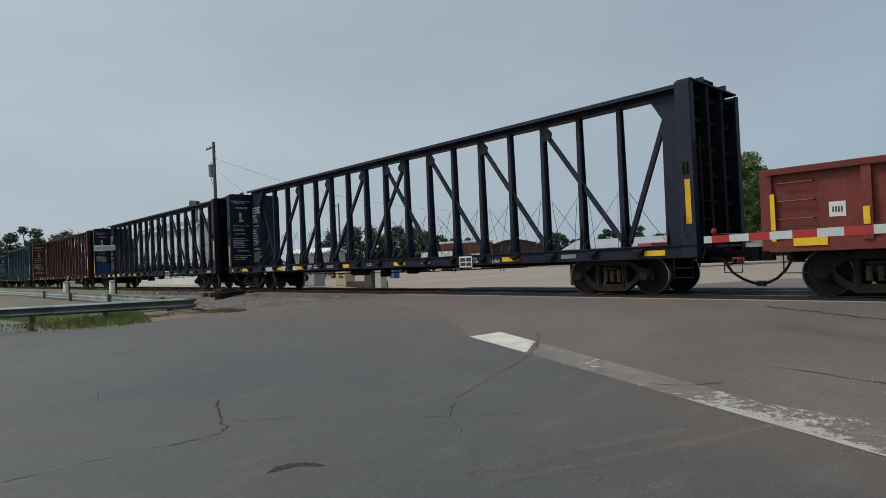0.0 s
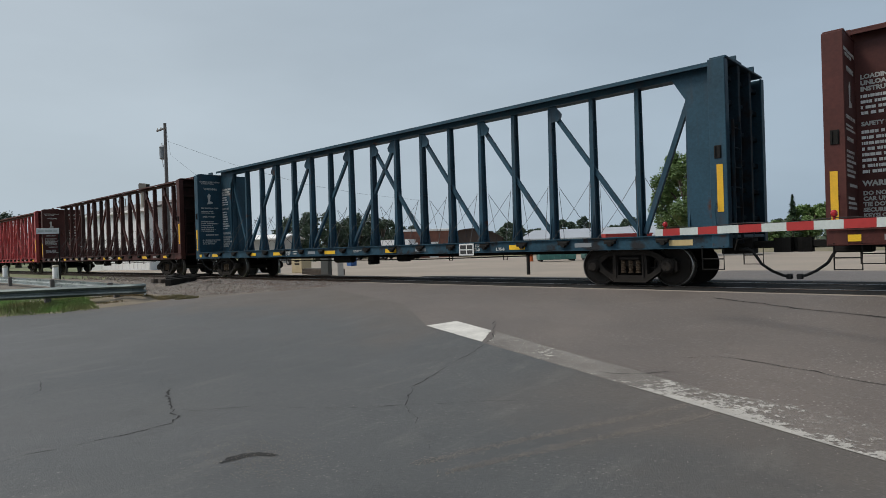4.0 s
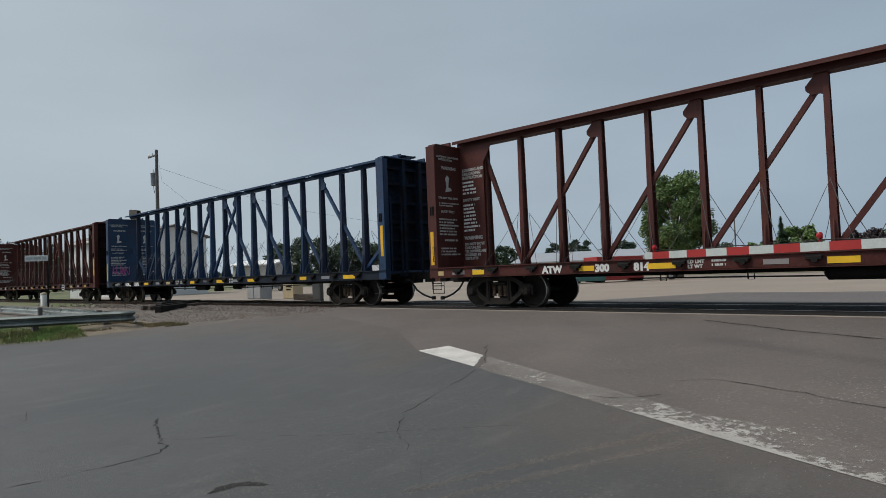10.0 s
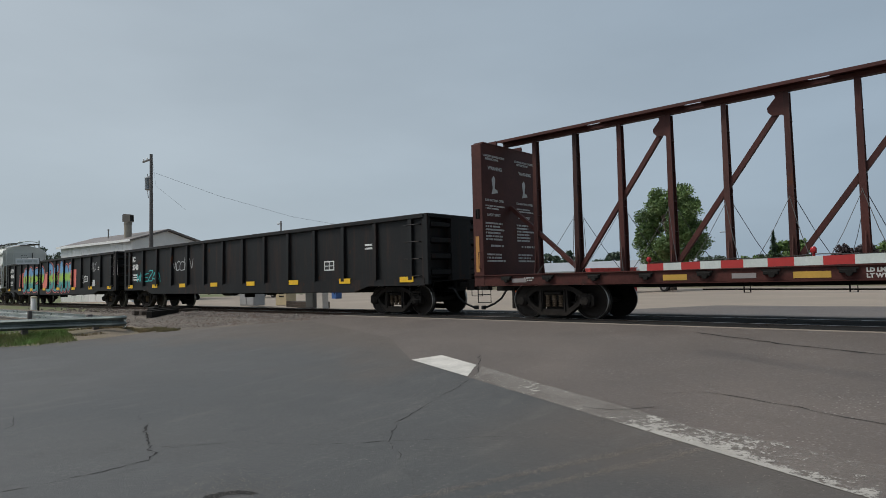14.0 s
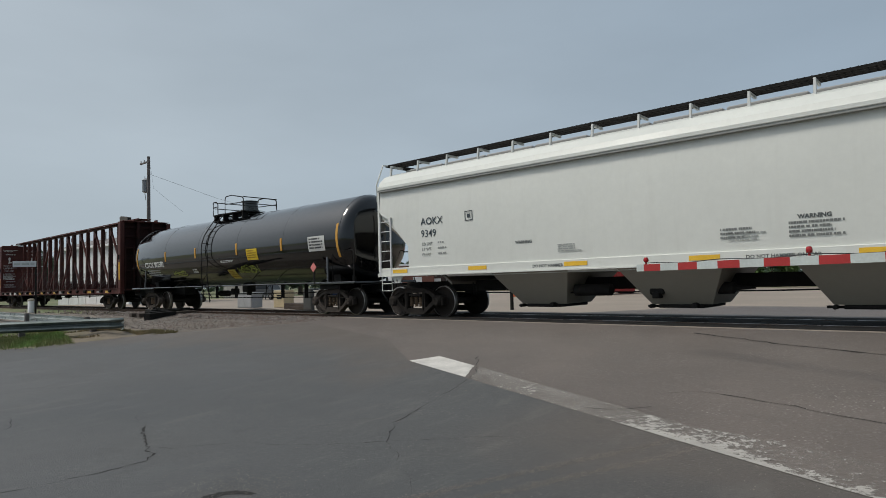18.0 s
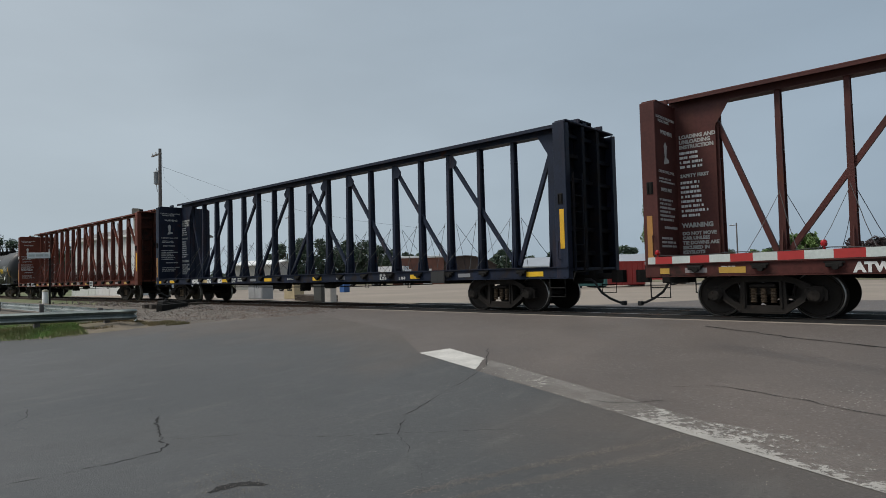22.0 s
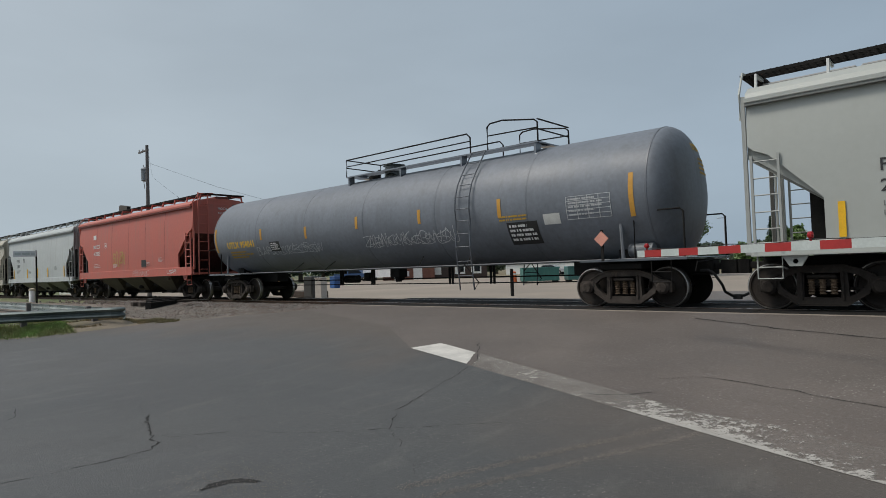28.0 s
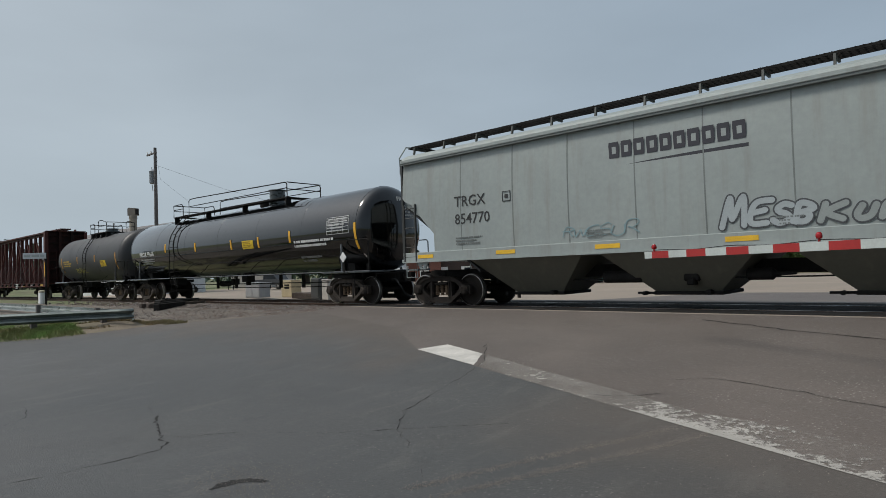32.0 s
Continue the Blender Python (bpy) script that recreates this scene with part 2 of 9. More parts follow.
BALLAST = surf("ballast_bed", (0.125, 0.110, 0.098), rough=0.95, var=0.45, scale=1.2, fine=22, bump=0.9, world_xyz=True, bump_dist=0.05, tint=(0.105, 0.09, 0.08))
GRAVEL = surf("gravel_lot", (0.295, 0.247, 0.20), rough=0.95, var=0.13, scale=0.25, fine=14, bump=0.4, world_xyz=True, tint=(0.255, 0.217, 0.178))
EARTH = surf("grassy_earth", (0.16, 0.155, 0.085), rough=0.95, var=0.3, scale=0.12, fine=4, bump=0.4, world_xyz=True, tint=(0.10, 0.13, 0.05))
BANK = surf("thin_grass_bank", (0.190, 0.158, 0.118), rough=0.95, var=0.35, scale=1.3, fine=25, bump=0.6, world_xyz=True, tint=(0.150, 0.130, 0.080))
VERGE = surf("stony_verge", (0.155, 0.133, 0.110), rough=0.95, var=0.4, scale=0.9, fine=24, bump=0.8, world_xyz=True, bump_dist=0.03, tint=(0.125, 0.110, 0.090))
DRY = surf("dry_verge", (0.21, 0.168, 0.110), rough=0.95, var=0.3, scale=1.1, fine=25, bump=0.5, world_xyz=True, tint=(0.125, 0.125, 0.06))
GRASS = surf("grass_blades", (0.195, 0.310, 0.085), rough=0.7, var=0.45, scale=1.4, fine=20, bump=0, world_xyz=True, tint=(0.24, 0.22, 0.09))
HAY = surf("dry_grass_blades", (0.27, 0.205, 0.110), rough=0.8, var=0.4, scale=1.8, fine=20, bump=0, world_xyz=True, tint=(0.20, 0.175, 0.085))
# the haze of distance is mixed into this leaf colour
LEAF_FAR = surf("hazy_far_leaves", (0.066, 0.096, 0.060), rough=0.65, var=0.35, scale=0.5, fine=4, bump=0, tint=(0.050, 0.080, 0.052))
LEAF = surf("tree_leaves", (0.130, 0.205, 0.060), rough=0.6, var=0.45, scale=0.7, fine=6, bump=0, tint=(0.095, 0.160, 0.050))
LEAF_DARK = surf("conifer_leaves", (0.030, 0.062, 0.028), rough=0.65, var=0.4, scale=0.7, fine=6, bump=0)
LEAF_RED = surf("dark_red_leaves", (0.035, 0.022, 0.024), rough=0.65, var=0.4, scale=0.7, fine=6, bump=0)
BARK = surf("bark", (0.10, 0.08, 0.062), rough=0.95, var=0.35, scale=3, fine=30, bump=0.6)
POLE = surf("weathered_pole", (0.130, 0.120, 0.117), rough=0.9, var=0.3, scale=2, fine=30, bump=0.3)
CONCRETE = surf("concrete", (0.46, 0.44, 0.41), rough=0.85, var=0.15, scale=2, fine=30, bump=0.15)
CONCRETE_DARK = surf("worn_concrete_edge", (0.235, 0.200, 0.165), rough=0.9, var=0.25, scale=2, fine=30, bump=0.15)
# rubber base darkened further to hold the train's shadow on the crossing
RUBBER_OLD = surf("worn_crossing_rubber", (0.020, 0.019, 0.018), rough=0.9, var=0.35, scale=1.5, fine=30, bump=0.2, spec=0.15, rust=0.45, rust_col=(0.060, 0.045, 0.033))
WALLWHITE = surf("white_metal_siding", (0.72, 0.73, 0.72), rough=0.6, var=0.07, scale=0.5, fine=10, bump=0.05)
ROOFOLD = surf("weathered_brown_roof", (0.17, 0.155, 0.15), rough=0.7, var=0.2, scale=0.8, fine=12, bump=0.08)
ROOFGREY = surf("grey_metal_roof", (0.36, 0.38, 0.41), rough=0.5, metal=0.2, var=0.10, scale=0.6, fine=10, bump=0.05)
BRICK = surf("brown_brick", (0.19, 0.085, 0.062), rough=0.9, var=0.25, scale=1.2, fine=18, bump=0.2)
DARKWALL = surf("dark_brown_siding", (0.060, 0.042, 0.036), rough=0.8, var=0.2, scale=1, fine=20, bump=0.1)
WHITEP = surf("white_paint", (0.78, 0.78, 0.76), rough=0.55, var=0.08, scale=2, fine=25, bump=0.03)
REDP = surf("red_reflective", (0.34, 0.022, 0.020), rough=0.45, var=0.10, scale=3, fine=30, bump=0.02)
COLOURED = surf("enamel", rough=0.45, var=0.12, scale=1.5, fine=20, bump=0.03, own=True)
GLASSD = surf("dark_glass", (0.02, 0.025, 0.03), rough=0.08, var=0.1, scale=2, fine=20, bump=0)
LENS = surf("red_lens", (0.35, 0.01, 0.012), rough=0.15, var=0.05, scale=2, fine=20, bump=0)



def asphalt(name, base, tint, fleck, dust=None):
    '''Worn asphalt: grain, aggregate flecks, wide stains; dust: the brown that traffic has dragged on to it.'''
    m = surf(name, base, rough=0.64, var=0.18, scale=0.5, fine=60, bump=0.6, world_xyz=True, tint=tint, bump_dist=0.008, spec=0.5)
    n, l = m.node_tree.nodes, m.node_tree.links
    b = n["Principled BSDF"]
    col = b.inputs["Base Color"].links[0].from_socket
    geo = n.new("ShaderNodeNewGeometry")
    pos = geo.outputs["Position"]

    def rng(src, a, z, lo, hi, smooth=False):
        r = n.new("ShaderNodeMapRange")
        if smooth:
            r.interpolation_type = "SMOOTHSTEP"
        for key, val in (("From Min", a), ("From Max", z), ("To Min", lo), ("To Max", hi)):
            r.inputs[key].default_value = val
        l.new(src, r.inputs[0])
        return r.outputs[0]

    def noise_at(scale, detail, stretch=(1, 1, 1)):
        mp = n.new("ShaderNodeMapping")
        mp.inputs["Scale"].default_value = stretch
        l.new(pos, mp.inputs[0])
        t = n.new("ShaderNodeTexNoise")
        t.inputs["Scale"].default_value, t.inputs["Detail"].default_value = scale, detail
        l.new(mp.outputs[0], t.inputs["Vector"])
        return t.outputs[0]

    def calc(op, a, z):
        k = n.new("ShaderNodeMath")
        k.operation = op
        for i, val in enumerate((a, z)):
            if hasattr(val, "is_linked"):
                l.new(val, k.inputs[i])
            else:
                k.inputs[i].default_value = val
        return k.outputs[0]

    def mix(fac, a, z):
        x = n.new("ShaderNodeMix")
        x.data_type = "RGBA"
        l.new(fac, x.inputs[0])
        l.new(a, x.inputs[6])
        x.inputs[7].default_value = (*z, 1)
        return x.outputs[2]

    def along(nx, ny, c):
        d = n.new("ShaderNodeVectorMath")
        d.operation = "DOT_PRODUCT"
        l.new(pos, d.inputs[0])
        d.inputs[1].default_value = (nx, ny, 0)
        return calc("ADD", d.outputs["Value"], c)
    if dust:
        wob = rng(noise_at(0.7, 6), 0.3, 0.7, -1.1, 1.1)
        # near the rails
        f1 = calc("ADD", along(-0.28, 0.96, 0.96 * 6.4 - 0.28 * 8.5), wob)
        col = mix(rng(f1, 0.0, 3.0, 0.0, 0.9, True), col, dust)
        # where the old asphalt meets it
        f3 = calc("ADD", along(-0.458, -0.889, -0.458 * 7.4 - 0.889 * 6.62), wob)
        g3 = calc("MULTIPLY", rng(f3, -0.4, 2.2, 0.95, 0.0, True), rng(along(-1, 0, -6.2), 0.0, 1.4, 0.0, 1.0, True))
        col = mix(g3, col, dust)
        # along the painted line
        f2 = calc("ADD", along(-0.36, -0.93, -0.36 * 0.6 - 0.93 * 9.08), rng(noise_at(1.1, 6), 0.3, 0.7, -0.5, 0.5))
        g2 = calc("MULTIPLY", rng(f2, 0.2, 2.4, 0.75, 0.0, True), rng(along(1, 0, 4.6), 0.0, 1.8, 0.0, 1.0, True))
        col = mix(g2, col, dust)
        # long pale scuffs of turning wheels
        sc = rng(noise_at(1.0, 5, (5.0, 1.2, 1.0)), 0.56, 0.70, 0.0, 0.22)
        col = mix(sc, col, (0.16, 0.15, 0.135))
    # dark drips and pale wear
    col = mix(rng(noise_at(2.6, 7), 0.58, 0.74, 0.0, 0.35), col, tuple(q * 0.55 for q in base))
    col = mix(rng(noise_at(26.0, 3), 0.57, 0.69, 0.0, fleck * 0.5), col, (0.27, 0.25, 0.23))
    col = mix(rng(noise_at(34.0, 3), 0.57, 0.70, 0.0, 0.4), col, tuple(q * 0.5 for q in base))
    vo = n.new("ShaderNodeTexVoronoi")
    vo.inputs["Scale"].default_value = 20.0
    l.new(pos, vo.inputs["Vector"])
    spots = calc("MULTIPLY", rng(vo.outputs["Distance"], 0.12, 0.24, fleck, 0.0), rng(noise_at(1.3, 4), 0.45, 0.65, 0.0, 1.0))
    col = mix(spots, col, (0.42, 0.39, 0.36))
    l.new(col, b.inputs["Base Color"])
    return m


ASPHALT = asphalt("dark_asphalt", (0.066, 0.0675, 0.0670), (0.074, 0.0745, 0.0735), 0.24, (0.104, 0.087, 0.073))
ASPHALT_OLD = asphalt("old_brown_asphalt", (0.128, 0.107, 0.093), (0.108, 0.091, 0.080), 0.65)
CRACK = surf("crack_filler", (0.014, 0.013, 0.012), rough=0.9, var=0.4, scale=4, fine=50, bump=0.3, world_xyz=True)
GRIT = surf("pale_grit", (0.26, 0.23, 0.20), rough=0.95, var=0.3, scale=6, fine=60, bump=0, world_xyz=True)
LINE = surf("worn_road_paint", (0.54, 0.52, 0.48), rough=0.8, var=0.16, scale=4, fine=60, bump=0.15, world_xyz=True)


def worn_line():
    '''Road paint of which much has worn away: holes where the asphalt shows, more of them on some stretches.'''
    m = surf("half_worn_road_paint", (0.40, 0.38, 0.345), rough=0.85, var=0.18, scale=3, fine=60, bump=0.15, world_xyz=True)
    n, l = m.node_tree.nodes, m.node_tree.links
    b = n["Principled BSDF"]
    geo = n.new("ShaderNodeNewGeometry")
    sep = n.new("ShaderNodeSeparateXYZ")
    l.new(geo.outputs["Position"], sep.inputs[0])
    out = []
    for scale, detail, rough in ((11.0, 9.0, 0.80), (3.0, 6.0, 0.6)):
        t = n.new("ShaderNodeTexNoise")
        t.inputs["Scale"].default_value, t.inputs["Detail"].default_value, t.inputs["Roughness"].default_value = scale, detail, rough
        l.new(geo.outputs["Position"], t.inputs["Vector"])
        out.append(t.outputs[0])
    r = n.new("ShaderNodeMapRange")
    r.inputs["From Min"].default_value, r.inputs["From Max"].default_value = -6.0, 2.0
    l.new(sep.outputs["X"], r.inputs[0])
    cov = n.new("ShaderNodeValToRGB")
    stops = ((0.0, 0.02), (0.16, 0.02), (0.20, 0.085), (0.235, 0.0), (0.38, 0.0), (0.43, 0.095), (0.475, 0.075), (0.535, 0.105), (0.60, 0.015), (0.9, 0.0))
    el = cov.color_ramp.elements
    while len(el) < len(stops):
        el.new(0.5)
    for e, (p, v) in zip(el, stops):
        e.position, e.color = p, (v, v, v, 1)
    l.new(r.outputs[0], cov.inputs[0])
    s = n.new("ShaderNodeMath")
    l.new(out[0], s.inputs[0])
    l.new(cov.outputs[0], s.inputs[1])
    # the paint has held best along the lower edge of the line, past its worn start
    low = n.new("ShaderNodeMath")
    low.operation = "MULTIPLY_ADD"
    low.inputs[1].default_value = 0.371
    l.new(sep.outputs["X"], low.inputs[0])
    l.new(sep.outputs["Y"], low.inputs[2])
    edge = n.new("ShaderNodeValToRGB")
    er = n.new("ShaderNodeMapRange")
    er.inputs["From Min"].default_value, er.inputs["From Max"].default_value = -9.32, -8.80
    l.new(low.outputs[0], er.inputs[0])
    l.new(er.outputs[0], edge.inputs[0])
    ee = edge.color_ramp.elements
    for p in (0.15, 0.45):
        ee.new(p)
    for e, (p, v) in zip(ee, ((0.0, 0.17), (0.14, 0.09), (0.42, 0.01), (0.9, -0.0))):
        e.position, e.color = p, (v, v, v, 1)
    late = n.new("ShaderNodeMapRange")
    late.inputs["From Min"].default_value, late.inputs["From Max"].default_value = -3.6, -1.9
    l.new(sep.outputs["X"], late.inputs[0])
    s2 = n.new("ShaderNodeMath")
    s2.operation = "MULTIPLY_ADD"
    l.new(edge.outputs[0], s2.inputs[0])
    l.new(late.outputs[0], s2.inputs[1])
    l.new(s.outputs[0], s2.inputs[2])
    s = s2
    a = n.new("ShaderNodeMapRange")
    for key, val in (("From Min", 0.575), ("From Max", 0.635), ("To Min", 0.0), ("To Max", 0.9)):
        a.inputs[key].default_value = val
    l.new(s.outputs[0], a.inputs[0])
    film = n.new("ShaderNodeMapRange")
    for key, val in (("From Min", 0.35), ("From Max", 0.65), ("To Min", 0.16), ("To Max", 0.44)):
        film.inputs[key].default_value = val
    l.new(out[1], film.inputs[0])
    thin = n.new("ShaderNodeMapRange")
    for key, val in (("From Min", -3.2), ("From Max", -2.2), ("To Min", 0.8), ("To Max", 0.15)):
        thin.inputs[key].default_value = val
    l.new(sep.outputs["X"], thin.inputs[0])
    fm = n.new("ShaderNodeMath")
    fm.operation = "MULTIPLY"
    l.new(film.outputs[0], fm.inputs[0])
    l.new(thin.outputs[0], fm.inputs[1])
    mx = n.new("ShaderNodeMath")
    mx.operation = "MAXIMUM"
    l.new(a.outputs[0], mx.inputs[0])
    l.new(fm.outputs[0], mx.inputs[1])
    l.new(mx.outputs[0], b.inputs["Alpha"])
    return m


LINE_WORN = worn_line()

# ======================= mesh tools =======================


class Mesh:
    '''Gathers vertices and faces of one part.'''

    def __init__(self):
        self.v, self.f = [], []

    def add(self, verts, faces):
        k = len(self.v)
        self.v += [tuple(p) for p in verts]
        self.f += [tuple(i + k for i in f) for f in faces]
        return self

    def box(self, x0, x1, y0, y1, z0, z1, c=0.0):
        x0, x1, y0, y1, z0, z1 = min(x0, x1), max(x0, x1), min(y0, y1), max(y0, y1), min(z0, z1), max(z0, z1)
        if c <= 0:
            v = [(x, y, z) for x in (x0, x1) for y in (y0, y1) for z in (z0, z1)]
            return self.add(v, [(0, 1, 3, 2), (4, 6, 7, 5), (0, 4, 5, 1), (2, 3, 7, 6), (0, 2, 6, 4), (1, 5, 7, 3)])
        c = min(c, (x1 - x0) * 0.45, (y1 - y0) * 0.45, (z1 - z0) * 0.45)
        v, ix = [], {}
        for i, x in enumerate((x0, x1)):
            for j, y in enumerate((y0, y1)):
                for k, z in enumerate((z0, z1)):
                    dx, dy, dz = (c if i == 0 else -c), (c if j == 0 else -c), (c if k == 0 else -c)
                    ix[i, j, k] = len(v)
                    v += [(x, y + dy, z + dz), (x + dx, y, z + dz), (x + dx, y + dy, z)]
        f = []
        for a in range(3):
            o = [q for q in range(3) if q != a]
            for s in (0, 1):
                q = []
                for p in ((0, 0), (0, 1), (1, 1), (1, 0)):
                    key = [0, 0, 0]
                    key[a], key[o[0]], key[o[1]] = s, p[0], p[1]
                    q.append(ix[tuple(key)] + a)
                f.append(tuple(q))
            for p in ((0, 0), (0, 1), (1, 0), (1, 1)):
                k0, k1 = [0, 0, 0], [0, 0, 0]
                k0[a], k1[a] = 0, 1
                k0[o[0]] = k1[o[0]] = p[0]
                k0[o[1]] = k1[o[1]] = p[1]
                A, B = ix[tuple(k0)], ix[tuple(k1)]
                f.append((A + o[0], B + o[0], B + o[1], A + o[1]))
        for key in ix.values():
            f.append((key, key + 1, key + 2))
        return self.add(v, f)

    def prism(self, poly, axis, a, b):
        '''Extrudes a polygon along an axis: its points are (y, z), (x, z) or (x, y).'''
        n = len(poly)

        def put(p, h):
            return {"x": (h, p[0], p[1]), "y": (p[0], h, p[1]), "z": (p[0], p[1], h)}[axis]
        v = [put(p, a) for p in poly] + [put(p, b) for p in poly]
        f = [tuple(range(n)), tuple(range(2 * n - 1, n - 1, -1))]
        f += [(i, (i + 1) % n, (i + 1) % n + n, i + n) for i in range(n)]
        return self.add(v, f)

    def bar(self, p, q, w, h, up=(0, 0, 1)):
        '''A straight rectangular bar from p to q, w across and h along up.'''
        p, q = Vector(p), Vector(q)
        d = (q - p).normalized()
        u = Vector(up)
        s = d.cross(u)
        if s.length < 1e-4:
            s = d.cross(Vector((1, 0, 0)))
        s = s.normalized() * (w / 2)
        u = s.cross(d).normalized() * (h / 2)
        v = [e + a * s + b * u for e in (p, q) for a, b in ((-1, -1), (1, -1), (1, 1), (-1, 1))]
        return self.add(v, [(0, 1, 2, 3), (7, 6, 5, 4), (0, 4, 5, 1), (1, 5, 6, 2), (2, 6, 7, 3), (3, 7, 4, 0)])

    def tube(self, pts, r, n=8):
        pts = [Vector(p) for p in pts]
        rings = []
        for i, p in enumerate(pts):
            d = (pts[min(i + 1, len(pts) - 1)] - pts[max(i - 1, 0)]).normalized()
            a = d.cross(Vector((0, 0, 1)))
            if a.length < 1e-3:
                a = d.cross(Vector((1, 0, 0)))
            a.normalize()
            b = a.cross(d)
            rr = r[i] if isinstance(r, (list, tuple)) else r
            rings.append([p + a * rr * math.cos(2 * math.pi * k / n) + b * rr * math.sin(2 * math.pi * k / n) for k in range(n)])
        v = [p for ring in rings for p in ring]
        f = [(i * n + k, i * n + (k + 1) % n, (i + 1) * n + (k + 1) % n, (i + 1) * n + k) for i in range(len(pts) - 1) for k in range(n)]
        f += [tuple(range(n - 1, -1, -1)), tuple(range((len(pts) - 1) * n, len(pts) * n))]
        return self.add(v, f)

    def lathe(self, prof, axis="x", centre=(0, 0, 0), n=24, caps=True):
        '''prof: (along, radius) pairs turned round an axis.'''
        c = Vector(centre)
        v = []
        for h, r in prof:
            for k in range(n):
                a, b = r * math.cos(2 * math.pi * k / n), r * math.sin(2 * math.pi * k / n)
                v.append(c + Vector({"x": (h, a, b), "y": (a, h, b), "z": (a, b, h)}[axis]))
        f = [(i * n + k, i * n + (k + 1) % n, (i + 1) * n + (k + 1) % n, (i + 1) * n + k) for i in range(len(prof) - 1) for k in range(n)]
        if caps:
            f += [tuple(range(n - 1, -1, -1)), tuple(range((len(prof) - 1) * n, len(prof) * n))]
        return self.add(v, f)

    def data(self, name="mesh", smooth=None):
        me = bpy.data.meshes.new(name)
        me.from_pydata(self.v, [], self.f)
        if smooth is not None:
            me.polygons.foreach_set("use_smooth", [True] * len(me.polygons))
            me.update()
            me.set_sharp_from_angle(angle=radians(smooth))
        return me


CACHE = {}


def shared(key, make, smooth=None):
    '''The mesh kept under key, made once.'''
    if key not in CACHE:
        CACHE[key] = make().data(str(key[0] if isinstance(key, tuple) else key), smooth)
    return CACHE[key]


def part(name, data, material, parent, label="", colour=None, at=None, kind=""):
    '''ONE mesh object under a thing or under a part.'''
    if isinstance(data, Mesh):
        data = data.data(name)
    ob = new(name, data)
    if material:
        if not data.materials:
            data.materials.append(material)
        elif data.materials[0] != material:
            ob.material_slots[0].link = "OBJECT"
            ob.material_slots[0].material = material
    ob.parent = parent
    if at is not None:
        ob.location = at
    if colour is not None:
        ob.color = (*colour, 1)
    return tagged(ob, label=label, kind=kind)


def thing(name, label, category, at=(0, 0, 0), group="", kind="", turn=0.0):
    ob = new(name)
    ob.empty_display_size = 0.3
    ob.matrix_basis = pose(*at, 0, 0, turn)
    return tagged(ob, label, category, group, kind)


def lettering(text, size, bold=0.0):
    '''The mesh of a line or block of writing in the built-in font, standing upright, read from -y.'''
    key = ("lettering", text, size, bold)
    if key not in CACHE:
        cu = bpy.data.curves.new("lettering", "FONT")
        cu.body, cu.size, cu.extrude, cu.offset = text, size, 0.002, bold
        cu.resolution_u = 2
        ob = new("lettering", cu)
        bpy.context.view_layer.update()
        me = bpy.data.meshes.new_from_object(ob.evaluated_get(bpy.context.evaluated_depsgraph_get()))
        bpy.data.objects.remove(ob)
        me.transform(Matrix.Rotation(radians(90), 4, "X"))
        CACHE[key] = me
    return CACHE[key]


def text_bars(seed, w, h, lines, fill=0.62):
    '''Unreadable small print: rows of short plain bars, upright in x and z, read from -y.'''
    def make():
        rg, m = random.Random(seed), Mesh()
        step = h / lines
        for i in range(lines):
            x, end = 0.0, w * rg.uniform(0.62, 1.0)
            while x < end:
                b = min(rg.uniform(0.35, 1.3) * step * 0.6, end - x)
                m.box(x, x + b, -0.002, 0.001, h - (i + fill) * step, h - i * step - 0.08 * step)
                x += b + step * (0.10 if rg.random() < 0.75 else 0.38)
        return m
    return shared(("text_bars", seed, w, h, lines, fill), make)

# ======================= railway vehicles: running gear =======================
SPEED = [(0, 0.0), (4, 76.05), (8, 152.11), (12, 228.37), (16, 304.74), (20, 381.0), (24, 457.14), (28, 533.40), (32, 609.80)]
TRAIN, WHEELSETS = [], []
NAVY, MAROON, RED, TEAL = (0.010, 0.016, 0.034), (0.075, 0.022, 0.018), (0.41, 0.080, 0.078), (0.020, 0.060, 0.090)
BLUE, STEELBLUE, ORANGE, BLACKP = (0.024, 0.055, 0.115), (0.036, 0.066, 0.105), (0.140, 0.036, 0.021), (0.010, 0.0105, 0.011)
YELLOW, WHITE, OCHRE = (0.80, 0.48, 0.015), (0.72, 0.72, 0.70), (0.55, 0.28, 0.04)
WHEEL_R = 0.445


def plate_with_windows(outer, holes, y0, y1):
    '''An upright plate (x, z) of some thickness with openings through it.'''
    loops = [outer] + holes
    tris = geometry.tessellate_polygon([[Vector((x, z, 0)) for x, z in lp] for lp in loops])
    pts = [p for lp in loops for p in lp]
    n, m = len(pts), Mesh()
    m.v = [(x, y0, z) for x, z in pts] + [(x, y1, z) for x, z in pts]
    m.f = [tuple(q) for q in tris] + [tuple(i + n for i in q) for q in tris]
    k = 0
    for lp in loops:
        c = len(lp)
        m.f += [(k + i, k + (i + 1) % c, k + (i + 1) % c + n, k + i + n) for i in range(c)]
        k += c
    return m


